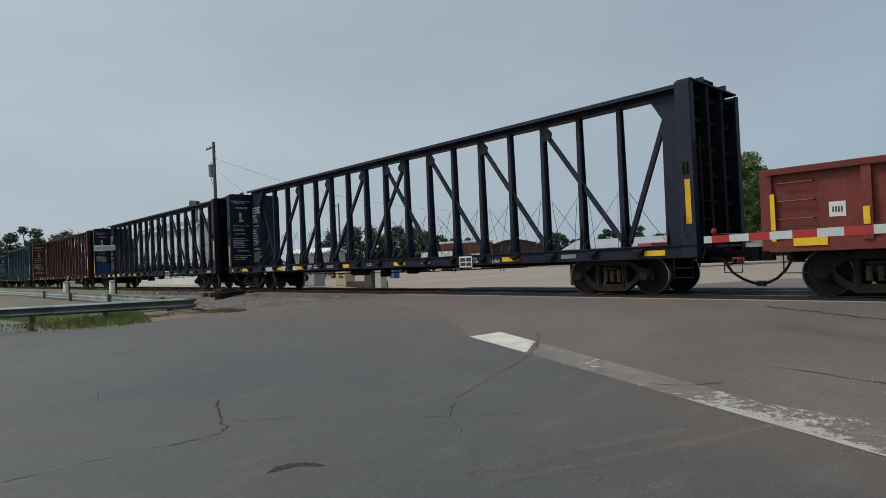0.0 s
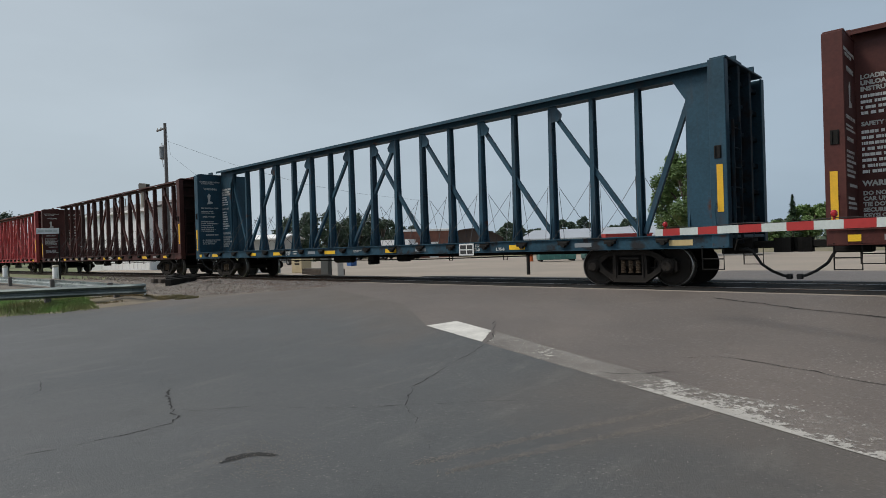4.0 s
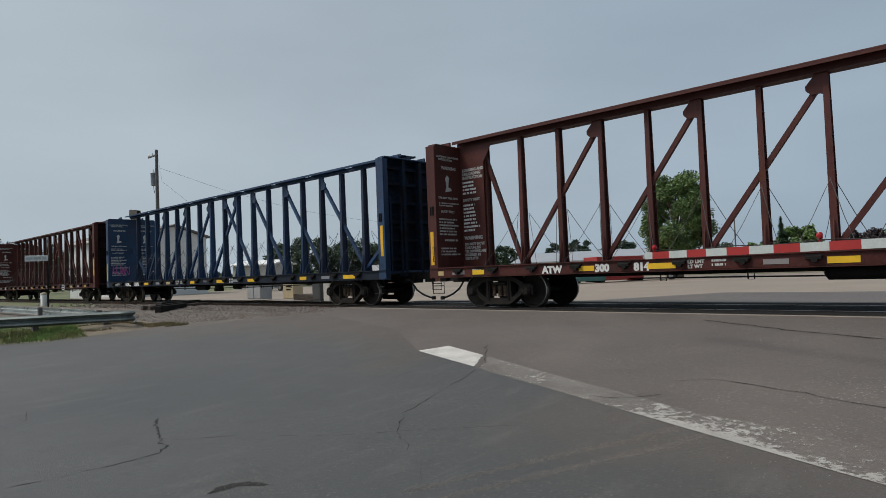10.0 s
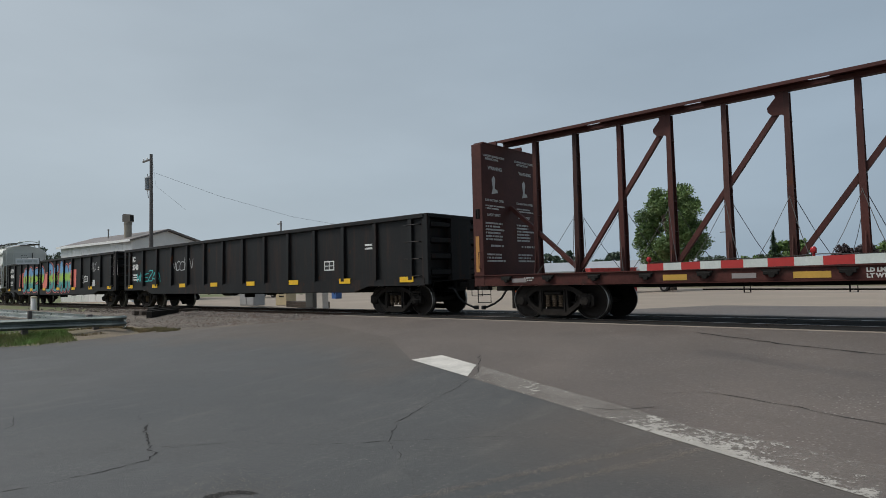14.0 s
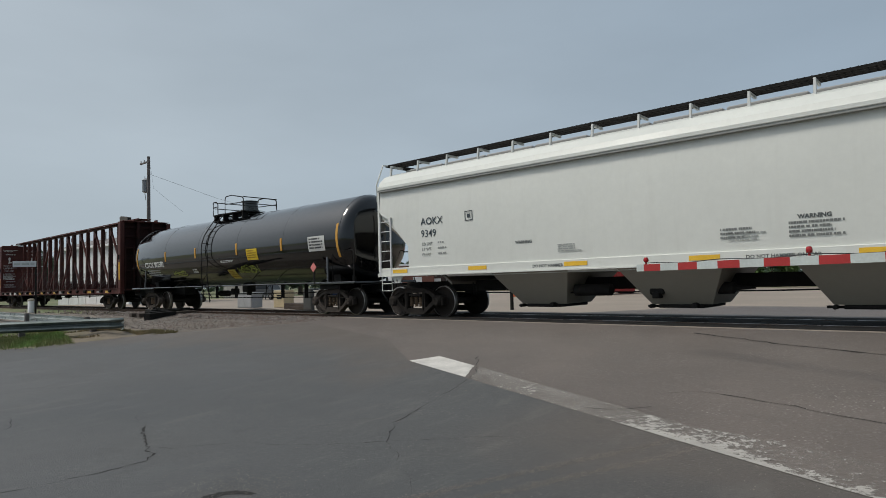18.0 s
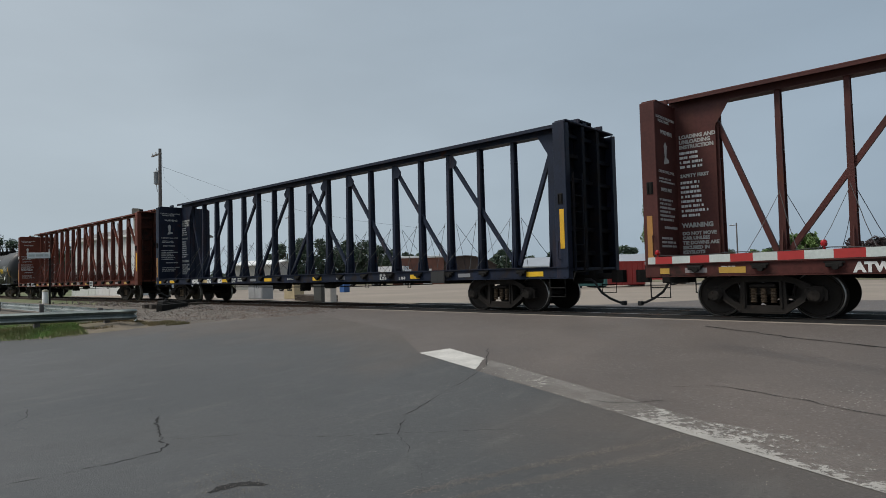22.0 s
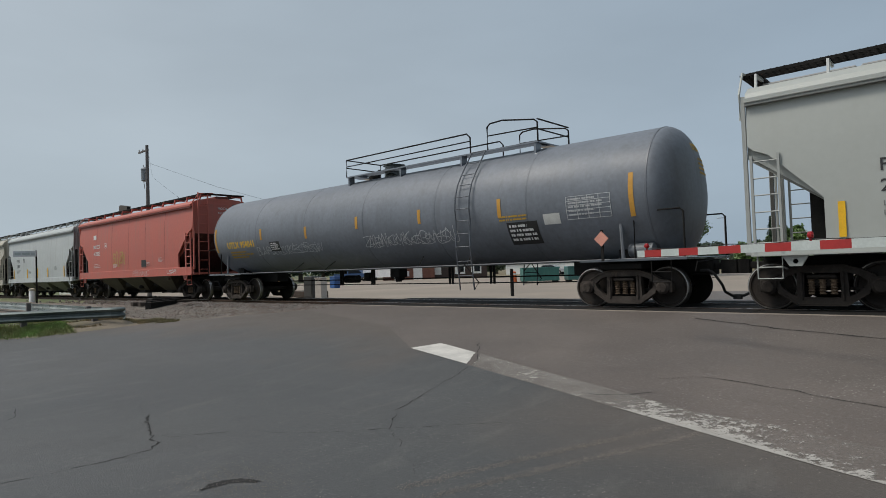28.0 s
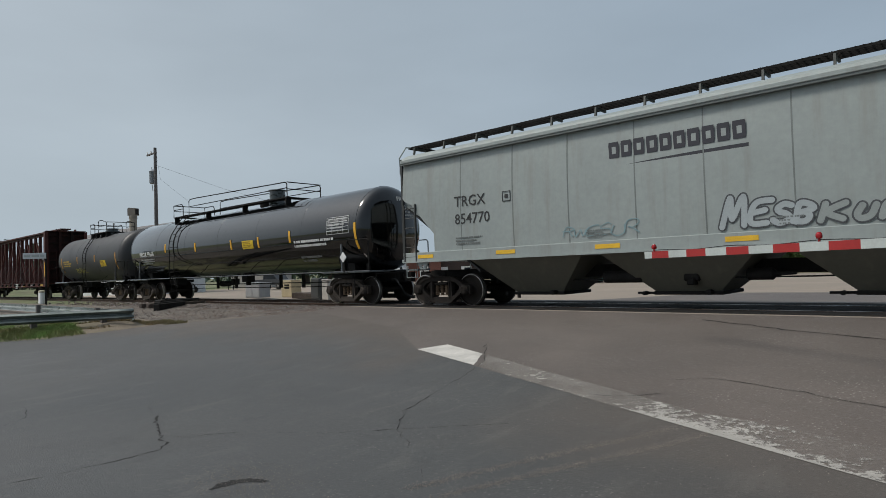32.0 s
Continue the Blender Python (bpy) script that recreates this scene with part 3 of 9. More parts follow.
def m_side_frame():
    half = [(0.0, 0.82), (0.36, 0.82), (0.58, 0.75), (0.80, 0.63), (1.02, 0.61), (1.09, 0.55), (1.09, 0.36), (1.03, 0.34), (1.02, 0.44), (0.76, 0.44), (0.72, 0.36), (0.46, 0.17), (0.38, 0.12), (0.0, 0.12)]
    outer = half + [(-x, z) for x, z in half[::-1][1:-1]]
    win = [(0.40, 0.70), (0.55, 0.66), (0.70, 0.54), (0.66, 0.44), (0.52, 0.32), (0.42, 0.27)]
    mid = [(-0.29, 0.70), (0.29, 0.70), (0.29, 0.25), (-0.29, 0.25)]
    m = plate_with_windows(outer, [win, [(-x, z) for x, z in win], mid], -0.07, 0.07)
    # flanges that give the casting its depth
    for s in (-1, 1):
        m.bar((s * 0.34, 0, 0.835), (s * 0.60, 0, 0.752), 0.21, 0.025).bar((s * 0.60, 0, 0.752), (s * 0.82, 0, 0.635), 0.21, 0.025)
        m.bar((s * 0.40, 0, 0.118), (s * 0.73, 0, 0.352), 0.20, 0.025)
        m.box(s * 0.72, s * 1.04, -0.10, 0.10, 0.445, 0.60, 0.03)
        m.box(s * 0.31, s * 0.35, -0.10, 0.10, 0.20, 0.72, 0.01)
    return m.box(-0.35, 0.35, -0.105, 0.105, 0.822, 0.846).box(-0.39, 0.39, -0.10, 0.10, 0.095, 0.118).box(-0.24, 0.24, -0.095, 0.095, 0.60, 0.66, 0.02)


def m_spring():
    m = Mesh()
    for x in (-0.18, 0.0, 0.18):
        prof = []
        for i in range(6):
            z = 0.30 + i * 0.052
            prof += [(z, 0.048), (z + 0.013, 0.072), (z + 0.026, 0.048)]
        m.lathe(prof, "z", (x, 0, 0), 8)
    return m


def m_wheelset():
    m = Mesh()
    for s in (-1, 1):
        r = WHEEL_R
        prof = [(0.665, r + 0.028), (0.690, r + 0.028), (0.702, r), (0.795, r - 0.005), (0.800, r - 0.055), (0.775, r - 0.075),
                (0.755, r * 0.55), (0.785, 0.17), (0.820, 0.15), (0.825, 0.09)]
        m.lathe([(s * h, q) for h, q in prof], "y", (0, 0, 0), 32)
    return m.lathe([(-1.0, 0.08), (1.0, 0.08)], "y", (0, 0, 0), 10)


def m_tread(s):
    r = WHEEL_R + 0.0015
    return Mesh().lathe([(s * 0.704, r - 0.02), (s * 0.704, r), (s * 0.797, r - 0.003), (s * 0.8025, r - 0.022), (s * 0.797, r - 0.026)], "y", (0, 0, 0), 32, False)


def m_cap():
    m = Mesh().lathe([(-0.13, 0.14), (-0.02, 0.14), (0.0, 0.115), (0.03, 0.10), (0.035, 0.04)][::-1], "y", (0, 0, 0), 14)
    for k in range(3):
        a = k * 2.094
        m.lathe([(0.03, 0.018), (0.055, 0.018)], "y", (0.065 * math.cos(a), 0, 0.065 * math.sin(a)), 6)
    return m


def add_truck(car, x, mat=None):
    '''A two-axle truck under a car, its centre at x.'''
    mat = mat or TRUCK
    t = part("truck", shared("truck", lambda: Mesh().box(-0.22, 0.22, -0.98, 0.98, 0.42, 0.68, 0.04).box(-0.13, 0.13, -0.35, 0.35, 0.66, 0.80, 0.03)
                             .bar((-0.6, 0, 0.40), (0.6, 0, 0.40), 1.7, 0.06).box(-0.34, -0.28, -0.9, 0.9, 0.36, 0.52).box(0.28, 0.34, -0.9, 0.9, 0.36, 0.52)), TRUCK, car, at=(x, 0, 0))
    for s in (-1, 1):
        part("side_frame", shared("side_frame", m_side_frame), mat, t, at=(0, s * 1.0, 0))
        part("spring", shared("spring", m_spring, 40), SPRING, t, at=(0, s * 1.0, 0))
        w = part("wheelset", shared("wheelset", m_wheelset, 35), WHEEL, t)
        w.matrix_parent_inverse = Matrix.Translation((s * 0.889, 0, WHEEL_R))
        WHEELSETS.append(w)
        for q in (-1, 1):
            part("wheel_tread", shared(("wheel_tread", q), lambda q=q: m_tread(q), 35), TREAD, t, at=(s * 0.889, 0, WHEEL_R))
            part("bearing_cap", shared(("bearing_cap", q), lambda q=q: (lambda m: m if q > 0 else Mesh().add([(a, -b, c) for a, b, c in m.v], m.f))(m_cap()), 35), mat, t, at=(s * 0.889, q * 1.13, 0.45))
    return t


def add_coupler(car, x, sgn, reach=0.62):
    '''Coupler, draft box and air hose at a car's end; reach: how far past x the coupler goes.'''
    def make():
        m = Mesh()
        m.box(-0.5, 0.12, -0.22, 0.22, 0.68, 1.02, 0.02).box(0.0, reach - 0.28, -0.07, 0.07, 0.79, 0.94, 0.02)
        m.prism([(reach - 0.30, -0.10), (reach - 0.12, -0.17), (reach + 0.03, -0.16), (reach + 0.06, -0.03), (reach - 0.06, 0.01), (reach - 0.05, 0.10), (reach - 0.14, 0.17), (reach - 0.30, 0.10)], "z", 0.70, 1.0)
        return m
    def flip(m):
        return m if sgn > 0 else Mesh().add([(-a, -b, c) for a, b, c in m.v], m.f)
    part("coupler", shared(("coupler", reach, sgn), lambda: flip(make())), BLACK, car, at=(x, 0, 0))
    def hose():
        m = Mesh()
        pts = [(0.05, -0.35, 0.78), (0.16, -0.37, 0.74), (0.24, -0.36, 0.62), (0.32, -0.30, 0.46), (reach * 0.62, -0.2, 0.31), (reach * 0.82, -0.08, 0.22), (reach + 0.01, 0.0, 0.18)]
        m.tube(pts, 0.030, 7)
        m.box(reach - 0.10, reach + 0.01, -0.06, 0.06, 0.14, 0.25, 0.015)
        return m.tube([(-0.1, -0.35, 0.78), (0.08, -0.35, 0.78)], 0.035, 7)
    part("air_hose", shared(("air_hose", reach, sgn), lambda: flip(hose()), 40), RUBBER, car, at=(x, 0, 0))
    part("cut_lever", shared(("cut_lever", sgn), lambda: flip(Mesh().tube([(0.10, -1.25, 0.78), (0.14, -1.22, 0.98), (0.14, -0.5, 1.0), (0.25, -0.1, 1.02)], 0.014, 6))), BLACK, car, at=(x, 0, 0))


def add_stirrup(car, x, y, z=0.82, w=0.42, drop=0.42, colour=None, name="step"):
    key = ("step", w, drop)
    part(name, shared(key, lambda: Mesh().tube([(-w / 2, 0, 0.05), (-w / 2, 0, -drop), (w / 2, 0, -drop), (w / 2, 0, 0.05)], 0.016, 6).tube([(-w / 2, 0, -drop / 2), (w / 2, 0, -drop / 2)], 0.014, 6)),
         PAINT if colour else BLACK, car, colour=colour, at=(x, y, z))


def ladder_mesh(h, w, rungs, axis="x"):
    def make():
        m = Mesh()
        for s in (-1, 1):
            p = (s * w / 2, 0, 0) if axis == "x" else (0, s * w / 2, 0)
            m.bar(p, (p[0], p[1], h), 0.045, 0.045, (1, 0, 0))
        for i in range(rungs):
            z = (i + 0.6) * h / rungs
            a = (-w / 2, 0, z) if axis == "x" else (0, -w / 2, z)
            b = (w / 2, 0, z) if axis == "x" else (0, w / 2, z)
            m.tube([a, b], 0.014, 6)
        return m
    return shared(("ladder", h, w, rungs, axis), make)


def add_brake_gear(car, tank=False):
    '''Air reservoir, brake cylinder, valve and rods hung under the floor.'''
    if tank:
        part("brake_valve", shared("brake_valve_s", lambda: Mesh().box(-0.16, 0.16, -0.14, 0.14, -0.12, 0.16, 0.03)), BLACK, car, at=(-2.0, 0.5, 0.80))
        part("air_reservoir", shared("air_reservoir_s", lambda: Mesh().lathe([(-0.42, 0.05), (-0.36, 0.14), (0.36, 0.14), (0.42, 0.05)], "x", (0, 0, 0), 14), 40), BLACK, car, at=(-3.0, 0.55, 0.74))
        return
    part("air_reservoir", shared("air_reservoir", lambda: Mesh().lathe([(-0.52, 0.05), (-0.46, 0.14), (0.46, 0.14), (0.52, 0.05)], "x", (0, 0, 0), 16), 40), BLACK, car, at=(-1.4, -0.75, 0.72))
    part("brake_cylinder", shared("brake_cylinder", lambda: Mesh().lathe([(-0.28, 0.08), (-0.25, 0.125), (0.20, 0.125), (0.27, 0.05), (0.62, 0.025)], "x", (0, 0, 0), 14), 40), BLACK, car, at=(1.5, -0.62, 0.72))
    part("brake_valve", shared("brake_valve", lambda: Mesh().box(-0.16, 0.16, -0.14, 0.14, -0.16, 0.16, 0.03).box(-0.08, 0.08, -0.2, 0.2, -0.24, -0.1, 0.02)), BLACK, car, at=(0.2, -0.8, 0.76))
    part("brake_rod", shared("brake_rod", lambda: Mesh().tube([(-6.0, 0, 0.02), (-2.0, -0.35, 0.0), (2.4, -0.3, 0.0), (6.2, 0, 0.05)], 0.018, 6)), BLACK, car, at=(0, -0.35, 0.66))
    for x in (-5.0, -3.2, 3.6, 5.6):
        part("rod_hanger", shared("rod_hanger", lambda: Mesh().tube([(-0.06, 0, 0.35), (-0.06, 0, 0.0), (0.06, 0, 0.0), (0.06, 0, 0.35)], 0.014, 6)), BLACK, car, at=(x, -0.75, 0.62))


def m_board():
    return Mesh().box(-0.26, 0.26, -0.006, 0.0, -0.16, 0.16)


def m_print():
    return Mesh().box(-0.22, -0.01, -0.003, 0, 0.01, 0.12).box(0.03, 0.22, -0.003, 0, 0.01, 0.12).box(-0.22, -0.01, -0.003, 0, -0.12, -0.02).box(0.03, 0.22, -0.003, 0, -0.12, -0.02)


def m_brake_wheel():
    m = Mesh().tube([(0.0, 0.26 * math.cos(k * 0.3927), 0.26 * math.sin(k * 0.3927)) for k in range(17)], 0.018, 6)
    return m.bar((0, -0.25, 0), (0, 0.25, 0), 0.03, 0.02).bar((0, 0, -0.25), (0, 0, 0.25), 0.03, 0.02)


def new_car(name, label, centre, category="freight car"):
    car = thing(name, label, category, group="cars of the passing freight train")
    TRAIN.append((car, centre))
    return car


def add_mark(car, text, x, y, z, size, colour=WHITE, bold=0.004, name="lettering", material=None):
    return part(name, lettering(text, size, bold * size * 5), material or MARK, car, colour=colour, at=(x, y, z))


def add_bars(car, seed, x, y, z, w, h, lines, colour=WHITE, turn=0.0, name="small_print"):
    ob = part(name, text_bars(seed, w, h, lines), MARK, car, colour=colour, at=(x, y, z))
    ob.rotation_euler = (0, 0, radians(turn))
    return ob


STROKES = {
    "A": [[(.05, 0), (.42, 1), (.58, 1), (.95, 0)], [(.22, .36), (.78, .34)]],
    "B": [[(.12, 0), (.10, 1), (.62, .98), (.84, .77), (.58, .54), (.2, .52)], [(.58, .54), (.93, .28), (.65, .02), (.12, 0)]],
    "C": [[(.88, .86), (.5, 1), (.12, .76), (.04, .4), (.3, .02), (.85, .12)]],
    "D": [[(.12, .02), (.10, .98), (.6, .95), (.95, .55), (.62, .06), (.12, .02)]],
    "E": [[(.92, .98), (.2, .93), (.08, .5), (.15, .05), (.92, .04)], [(.12, .52), (.72, .56)]],
    "K": [[(.1, 1), (.14, 0)], [(.85, 1), (.2, .5), (.95, 0)]],
    "M": [[(.02, 0), (.2, 1), (.45, .25), (.75, 1), (.97, 0)]],
    "N": [[(.08, 0), (.12, 1), (.86, .06), (.92, 1.05)]],
    "P": [[(.16, 0), (.12, .96), (.7, .98), (.94, .74), (.7, .5), (.2, .47)]],
    "R": [[(.12, 0), (.10, .96), (.68, .98), (.88, .75), (.62, .52), (.2, .5)], [(.5, .5), (.95, 0)]],
    "S": [[(.92, .86), (.5, 1), (.10, .8), (.3, .56), (.74, .45), (.92, .2), (.5, 0), (.06, .14)]],
    "T": [[(.02, .92), (.98, 1)], [(.5, .95), (.46, .02), (.82, .03)]],
    "U": [[(.1, 1), (.07, .3), (.4, 0), (.82, .15), (.92, 1)]],
    "W": [[(.02, 1), (.22, 0), (.48, .75), (.75, 0), (.98, 1)]],
    "Z": [[(.05, .95), (.95, 1), (.1, .05), (.98, 0)]],
}


def smooth_line(pts, n=4):
    '''A Catmull-Rom line through points (x, z).'''
    out = []
    q = [pts[0], *pts, pts[-1]]
    for a, b, c, d in zip(q, q[1:], q[2:], q[3:]):
        for k in range(n):
            t = k / n
            out.append(tuple(0.5 * (2 * b[i] + (c[i] - a[i]) * t + (2 * a[i] - 5 * b[i] + 4 * c[i] - d[i]) * t * t + (3 * b[i] - a[i] - 3 * c[i] + d[i]) * t ** 3) for i in (0, 1)))
    return out + [pts[-1]]


def scribble(seed, w, h, width=0.05, loops=9, over=1.12):
    '''A quick sprayed tag: letter-like strokes in flat ribbon, upright in x and z.'''
    def make():
        rg, m = random.Random(seed), Mesh()
        step = w / loops
        for i in range(loops):
            tall, up, lean = h * rg.uniform(0.62, 1.0), h * rg.uniform(0.0, 0.16), rg.uniform(0.05, 0.30)
            for line in STROKES[rg.choice("ABCEKMNRSUWZ")]:
                pts = [(i * step + step * over * (a + rg.gauss(0, 0.06)) + lean * b * step, up + tall * (b + rg.gauss(0, 0.05))) for a, b in line]
                pts = smooth_line(pts)
                for k, ((ax, az), (bx, bz)) in enumerate(zip(pts, pts[1:])):
                    d = math.hypot(bx - ax, bz - az)
                    if d < 1e-4:
                        continue
                    wd = width * rg.uniform(0.75, 1.1) / 2
                    nx, nz, ex, ez = -(bz - az) / d * wd, (bx - ax) / d * wd, (bx - ax) / d * wd * 0.6, (bz - az) / d * wd * 0.6
                    y = -0.00004 * (len(m.f) % 40)
                    m.add([(ax - nx - ex, y, az - nz - ez), (bx - nx + ex, y, bz - nz + ez), (bx + nx + ex, y, bz + nz + ez), (ax + nx - ex, y, az + nz - ez)], [(0, 1, 2, 3)])
        return m
    return shared(("scribble", seed, w, h, width, loops, over), make)


def fat_letter(ch, x0, x1, z0, z1, r, fit, seed=0, lean=0.0):
    '''A swollen letter of brush radius r; fit: the radius by which its strokes keep clear of the box.'''
    rg, m, n = random.Random(seed), Mesh(), 12
    y = 0.0
    for line in STROKES[ch]:
        pts = [(x0 + fit + (x1 - x0 - 2 * fit) * (a + rg.gauss(0, 0.04)) + lean * b, z0 + fit + (z1 - z0 - 2 * fit) * (b + rg.gauss(0, 0.03))) for a, b in line]
        pts = smooth_line(pts, 5)
        for k, (x, z) in enumerate(pts):
            y -= 0.00003
            m.add([(x + r * math.cos(q), y, z + r * math.sin(q)) for q in (2 * math.pi * i / n for i in range(n))], [tuple(range(n))])
            if k:
                px, pz = pts[k - 1]
                d = math.hypot(x - px, z - pz)
                if d > 1e-5:
                    nx, nz = -(z - pz) / d * r, (x - px) / d * r
                    y -= 0.00003
                    m.add([(px - nx, y, pz - nz), (x - nx, y, z - nz), (x + nx, y, z + nz), (px + nx, y, pz + nz)], [(0, 1, 2, 3)])
    return m.data("fat_letter")


def cut_band(me, lo, hi):
    '''The part of a flat upright mesh between two heights.'''
    bm = bmesh.new()
    bm.from_mesh(me)
    for z, up in ((lo, 1), (hi, -1)):
        bmesh.ops.bisect_plane(bm, geom=bm.verts[:] + bm.edges[:] + bm.faces[:], plane_co=(0, 0, z), plane_no=(0, 0, -up), clear_outer=True)
    out = bpy.data.meshes.new("band")
    bm.to_mesh(out)
    bm.free()
    return out


def wrap(me, r, zc):
    '''A copy of an upright flat mesh bent round a tank of radius r whose axis is at height zc; z counts from the axis.'''
    new_me = me.copy()
    for v in new_me.vertices:
        lift = -v.co.y
        v.co.y = -math.sqrt(max(0.01, (r + 0.006 + lift) ** 2 - (v.co.z - zc) ** 2))
    return new_me


# ======================= centre-beam flat cars =======================
CB_HALF, CB_W, POSTS = 11.55, 1.31, [s * (0.61 + 1.22 * k) for s in (-1, 1) for k in range(9)]
POSTS.sort()


def m_post():
    m = Mesh()
    for s in (-1, 1):
        m.add([(-0.068, s * 0.130, 1.08), (0.068, s * 0.130, 1.08), (0.068, s * 0.108, 1.08), (-0.068, s * 0.108, 1.08),
               (-0.05, s * 0.095, 4.71), (0.05, s * 0.095, 4.71), (0.05, s * 0.078, 4.71), (-0.05, s * 0.078, 4.71)],
              [(0, 1, 5, 4), (1, 2, 6, 5), (2, 3, 7, 6), (3, 0, 4, 7), (0, 3, 2, 1), (4, 5, 6, 7)])
    m.add([(-0.012, -0.115, 1.08), (0.012, -0.115, 1.08), (0.012, 0.115, 1.08), (-0.012, 0.115, 1.08), (-0.012, -0.085, 4.71), (0.012, -0.085, 4.71), (0.012, 0.085, 4.71), (-0.012, 0.085, 4.71)],
          [(0, 1, 5, 4), (1, 2, 6, 5), (2, 3, 7, 6), (3, 0, 4, 7)])
    for z in (1.35, 2.0, 2.7, 3.4, 4.1):
        m.box(-0.06, 0.06, -0.10, 0.10, z - 0.006, z + 0.006)
    # foot gussets
    return m.prism([(-0.155, 1.08), (-0.26, 1.08), (-0.15, 1.75)], "x", -0.012, 0.012).prism([(0.155, 1.08), (0.26, 1.08), (0.15, 1.75)], "x", -0.012, 0.012)


def m_chord(half, slots):
    L = half - 0.15
    if slots:
        return Mesh().box(-L, L, -0.085, 0.085, 4.715, 4.812, 0.01)
    return Mesh().box(-L, L, -0.10, 0.10, 4.655, 4.812, 0.01).box(-L, L, -0.16, 0.16, 4.643, 4.656)


def m_flange(half, slots):
    '''The wide top of the chord; slots go through it where half is of the slotted kind.'''
    L = half - 0.15
    if not slots:
        return Mesh().box(-L, L, -0.33, 0.33, 4.815, 4.855, 0.008)
    oval = ((-0.19, 0.03), (-0.15, 0.0), (0.15, 0.0), (0.19, 0.03), (0.19, 0.09), (0.15, 0.12), (-0.15, 0.12), (-0.19, 0.09))
    holes = [[(x + a, q + b) for a, b in oval] for x in [(a + b) / 2 for a, b in zip(POSTS[1::2], POSTS[2::2])] for q in (-0.240, 0.120)]
    m = plate_with_windows([(-L, -0.33), (L, -0.33), (L, 0.33), (-L, 0.33)], holes, 4.815, 4.827)
    m.v = [(x, z, y) for x, y, z in m.v]
    return m


def m_lip(half, s, slots=False):
    L = half - 0.15
    if slots:
        return Mesh().box(-L, L, s * 0.322, s * 0.338, 4.785, 4.855)
    return Mesh().box(-L, L, s * 0.318, s * 0.334, 4.76, 4.818)


def m_brace(x0, x1, z0=1.18, z1=4.58):
    return Mesh().bar((x0, 0, z0), (x1, 0, z1), 0.105, 0.10, (0, 1, 0))


def m_gusset(x, s):
    '''Plate with a rounded corner where a brace meets the top chord.'''
    pts = [(x + s * a, b) for a, b in ((0, 4.70), (0.25, 4.70), (0.21, 4.66), (0.20, 4.61), (0.36, 4.42), (0.35, 4.33), (0.26, 4.24), (0.10, 4.24), (0.05, 4.21), (0, 4.14))]
    return Mesh().prism(pts, "y", -0.09, -0.06)


def m_bulkhead(s, H):
    '''Inner sheet and edges of an end wall; s: which end.'''
    a, b = s * (H - 0.30), s * (H - 0.27)
    m = Mesh().prism([(-CB_W + 0.02, 1.0), (CB_W - 0.02, 1.0), (CB_W - 0.02, 4.60), (CB_W - 0.12, 4.67), (-CB_W + 0.12, 4.67), (-CB_W + 0.02, 4.60)], "x", a, b)
    return m


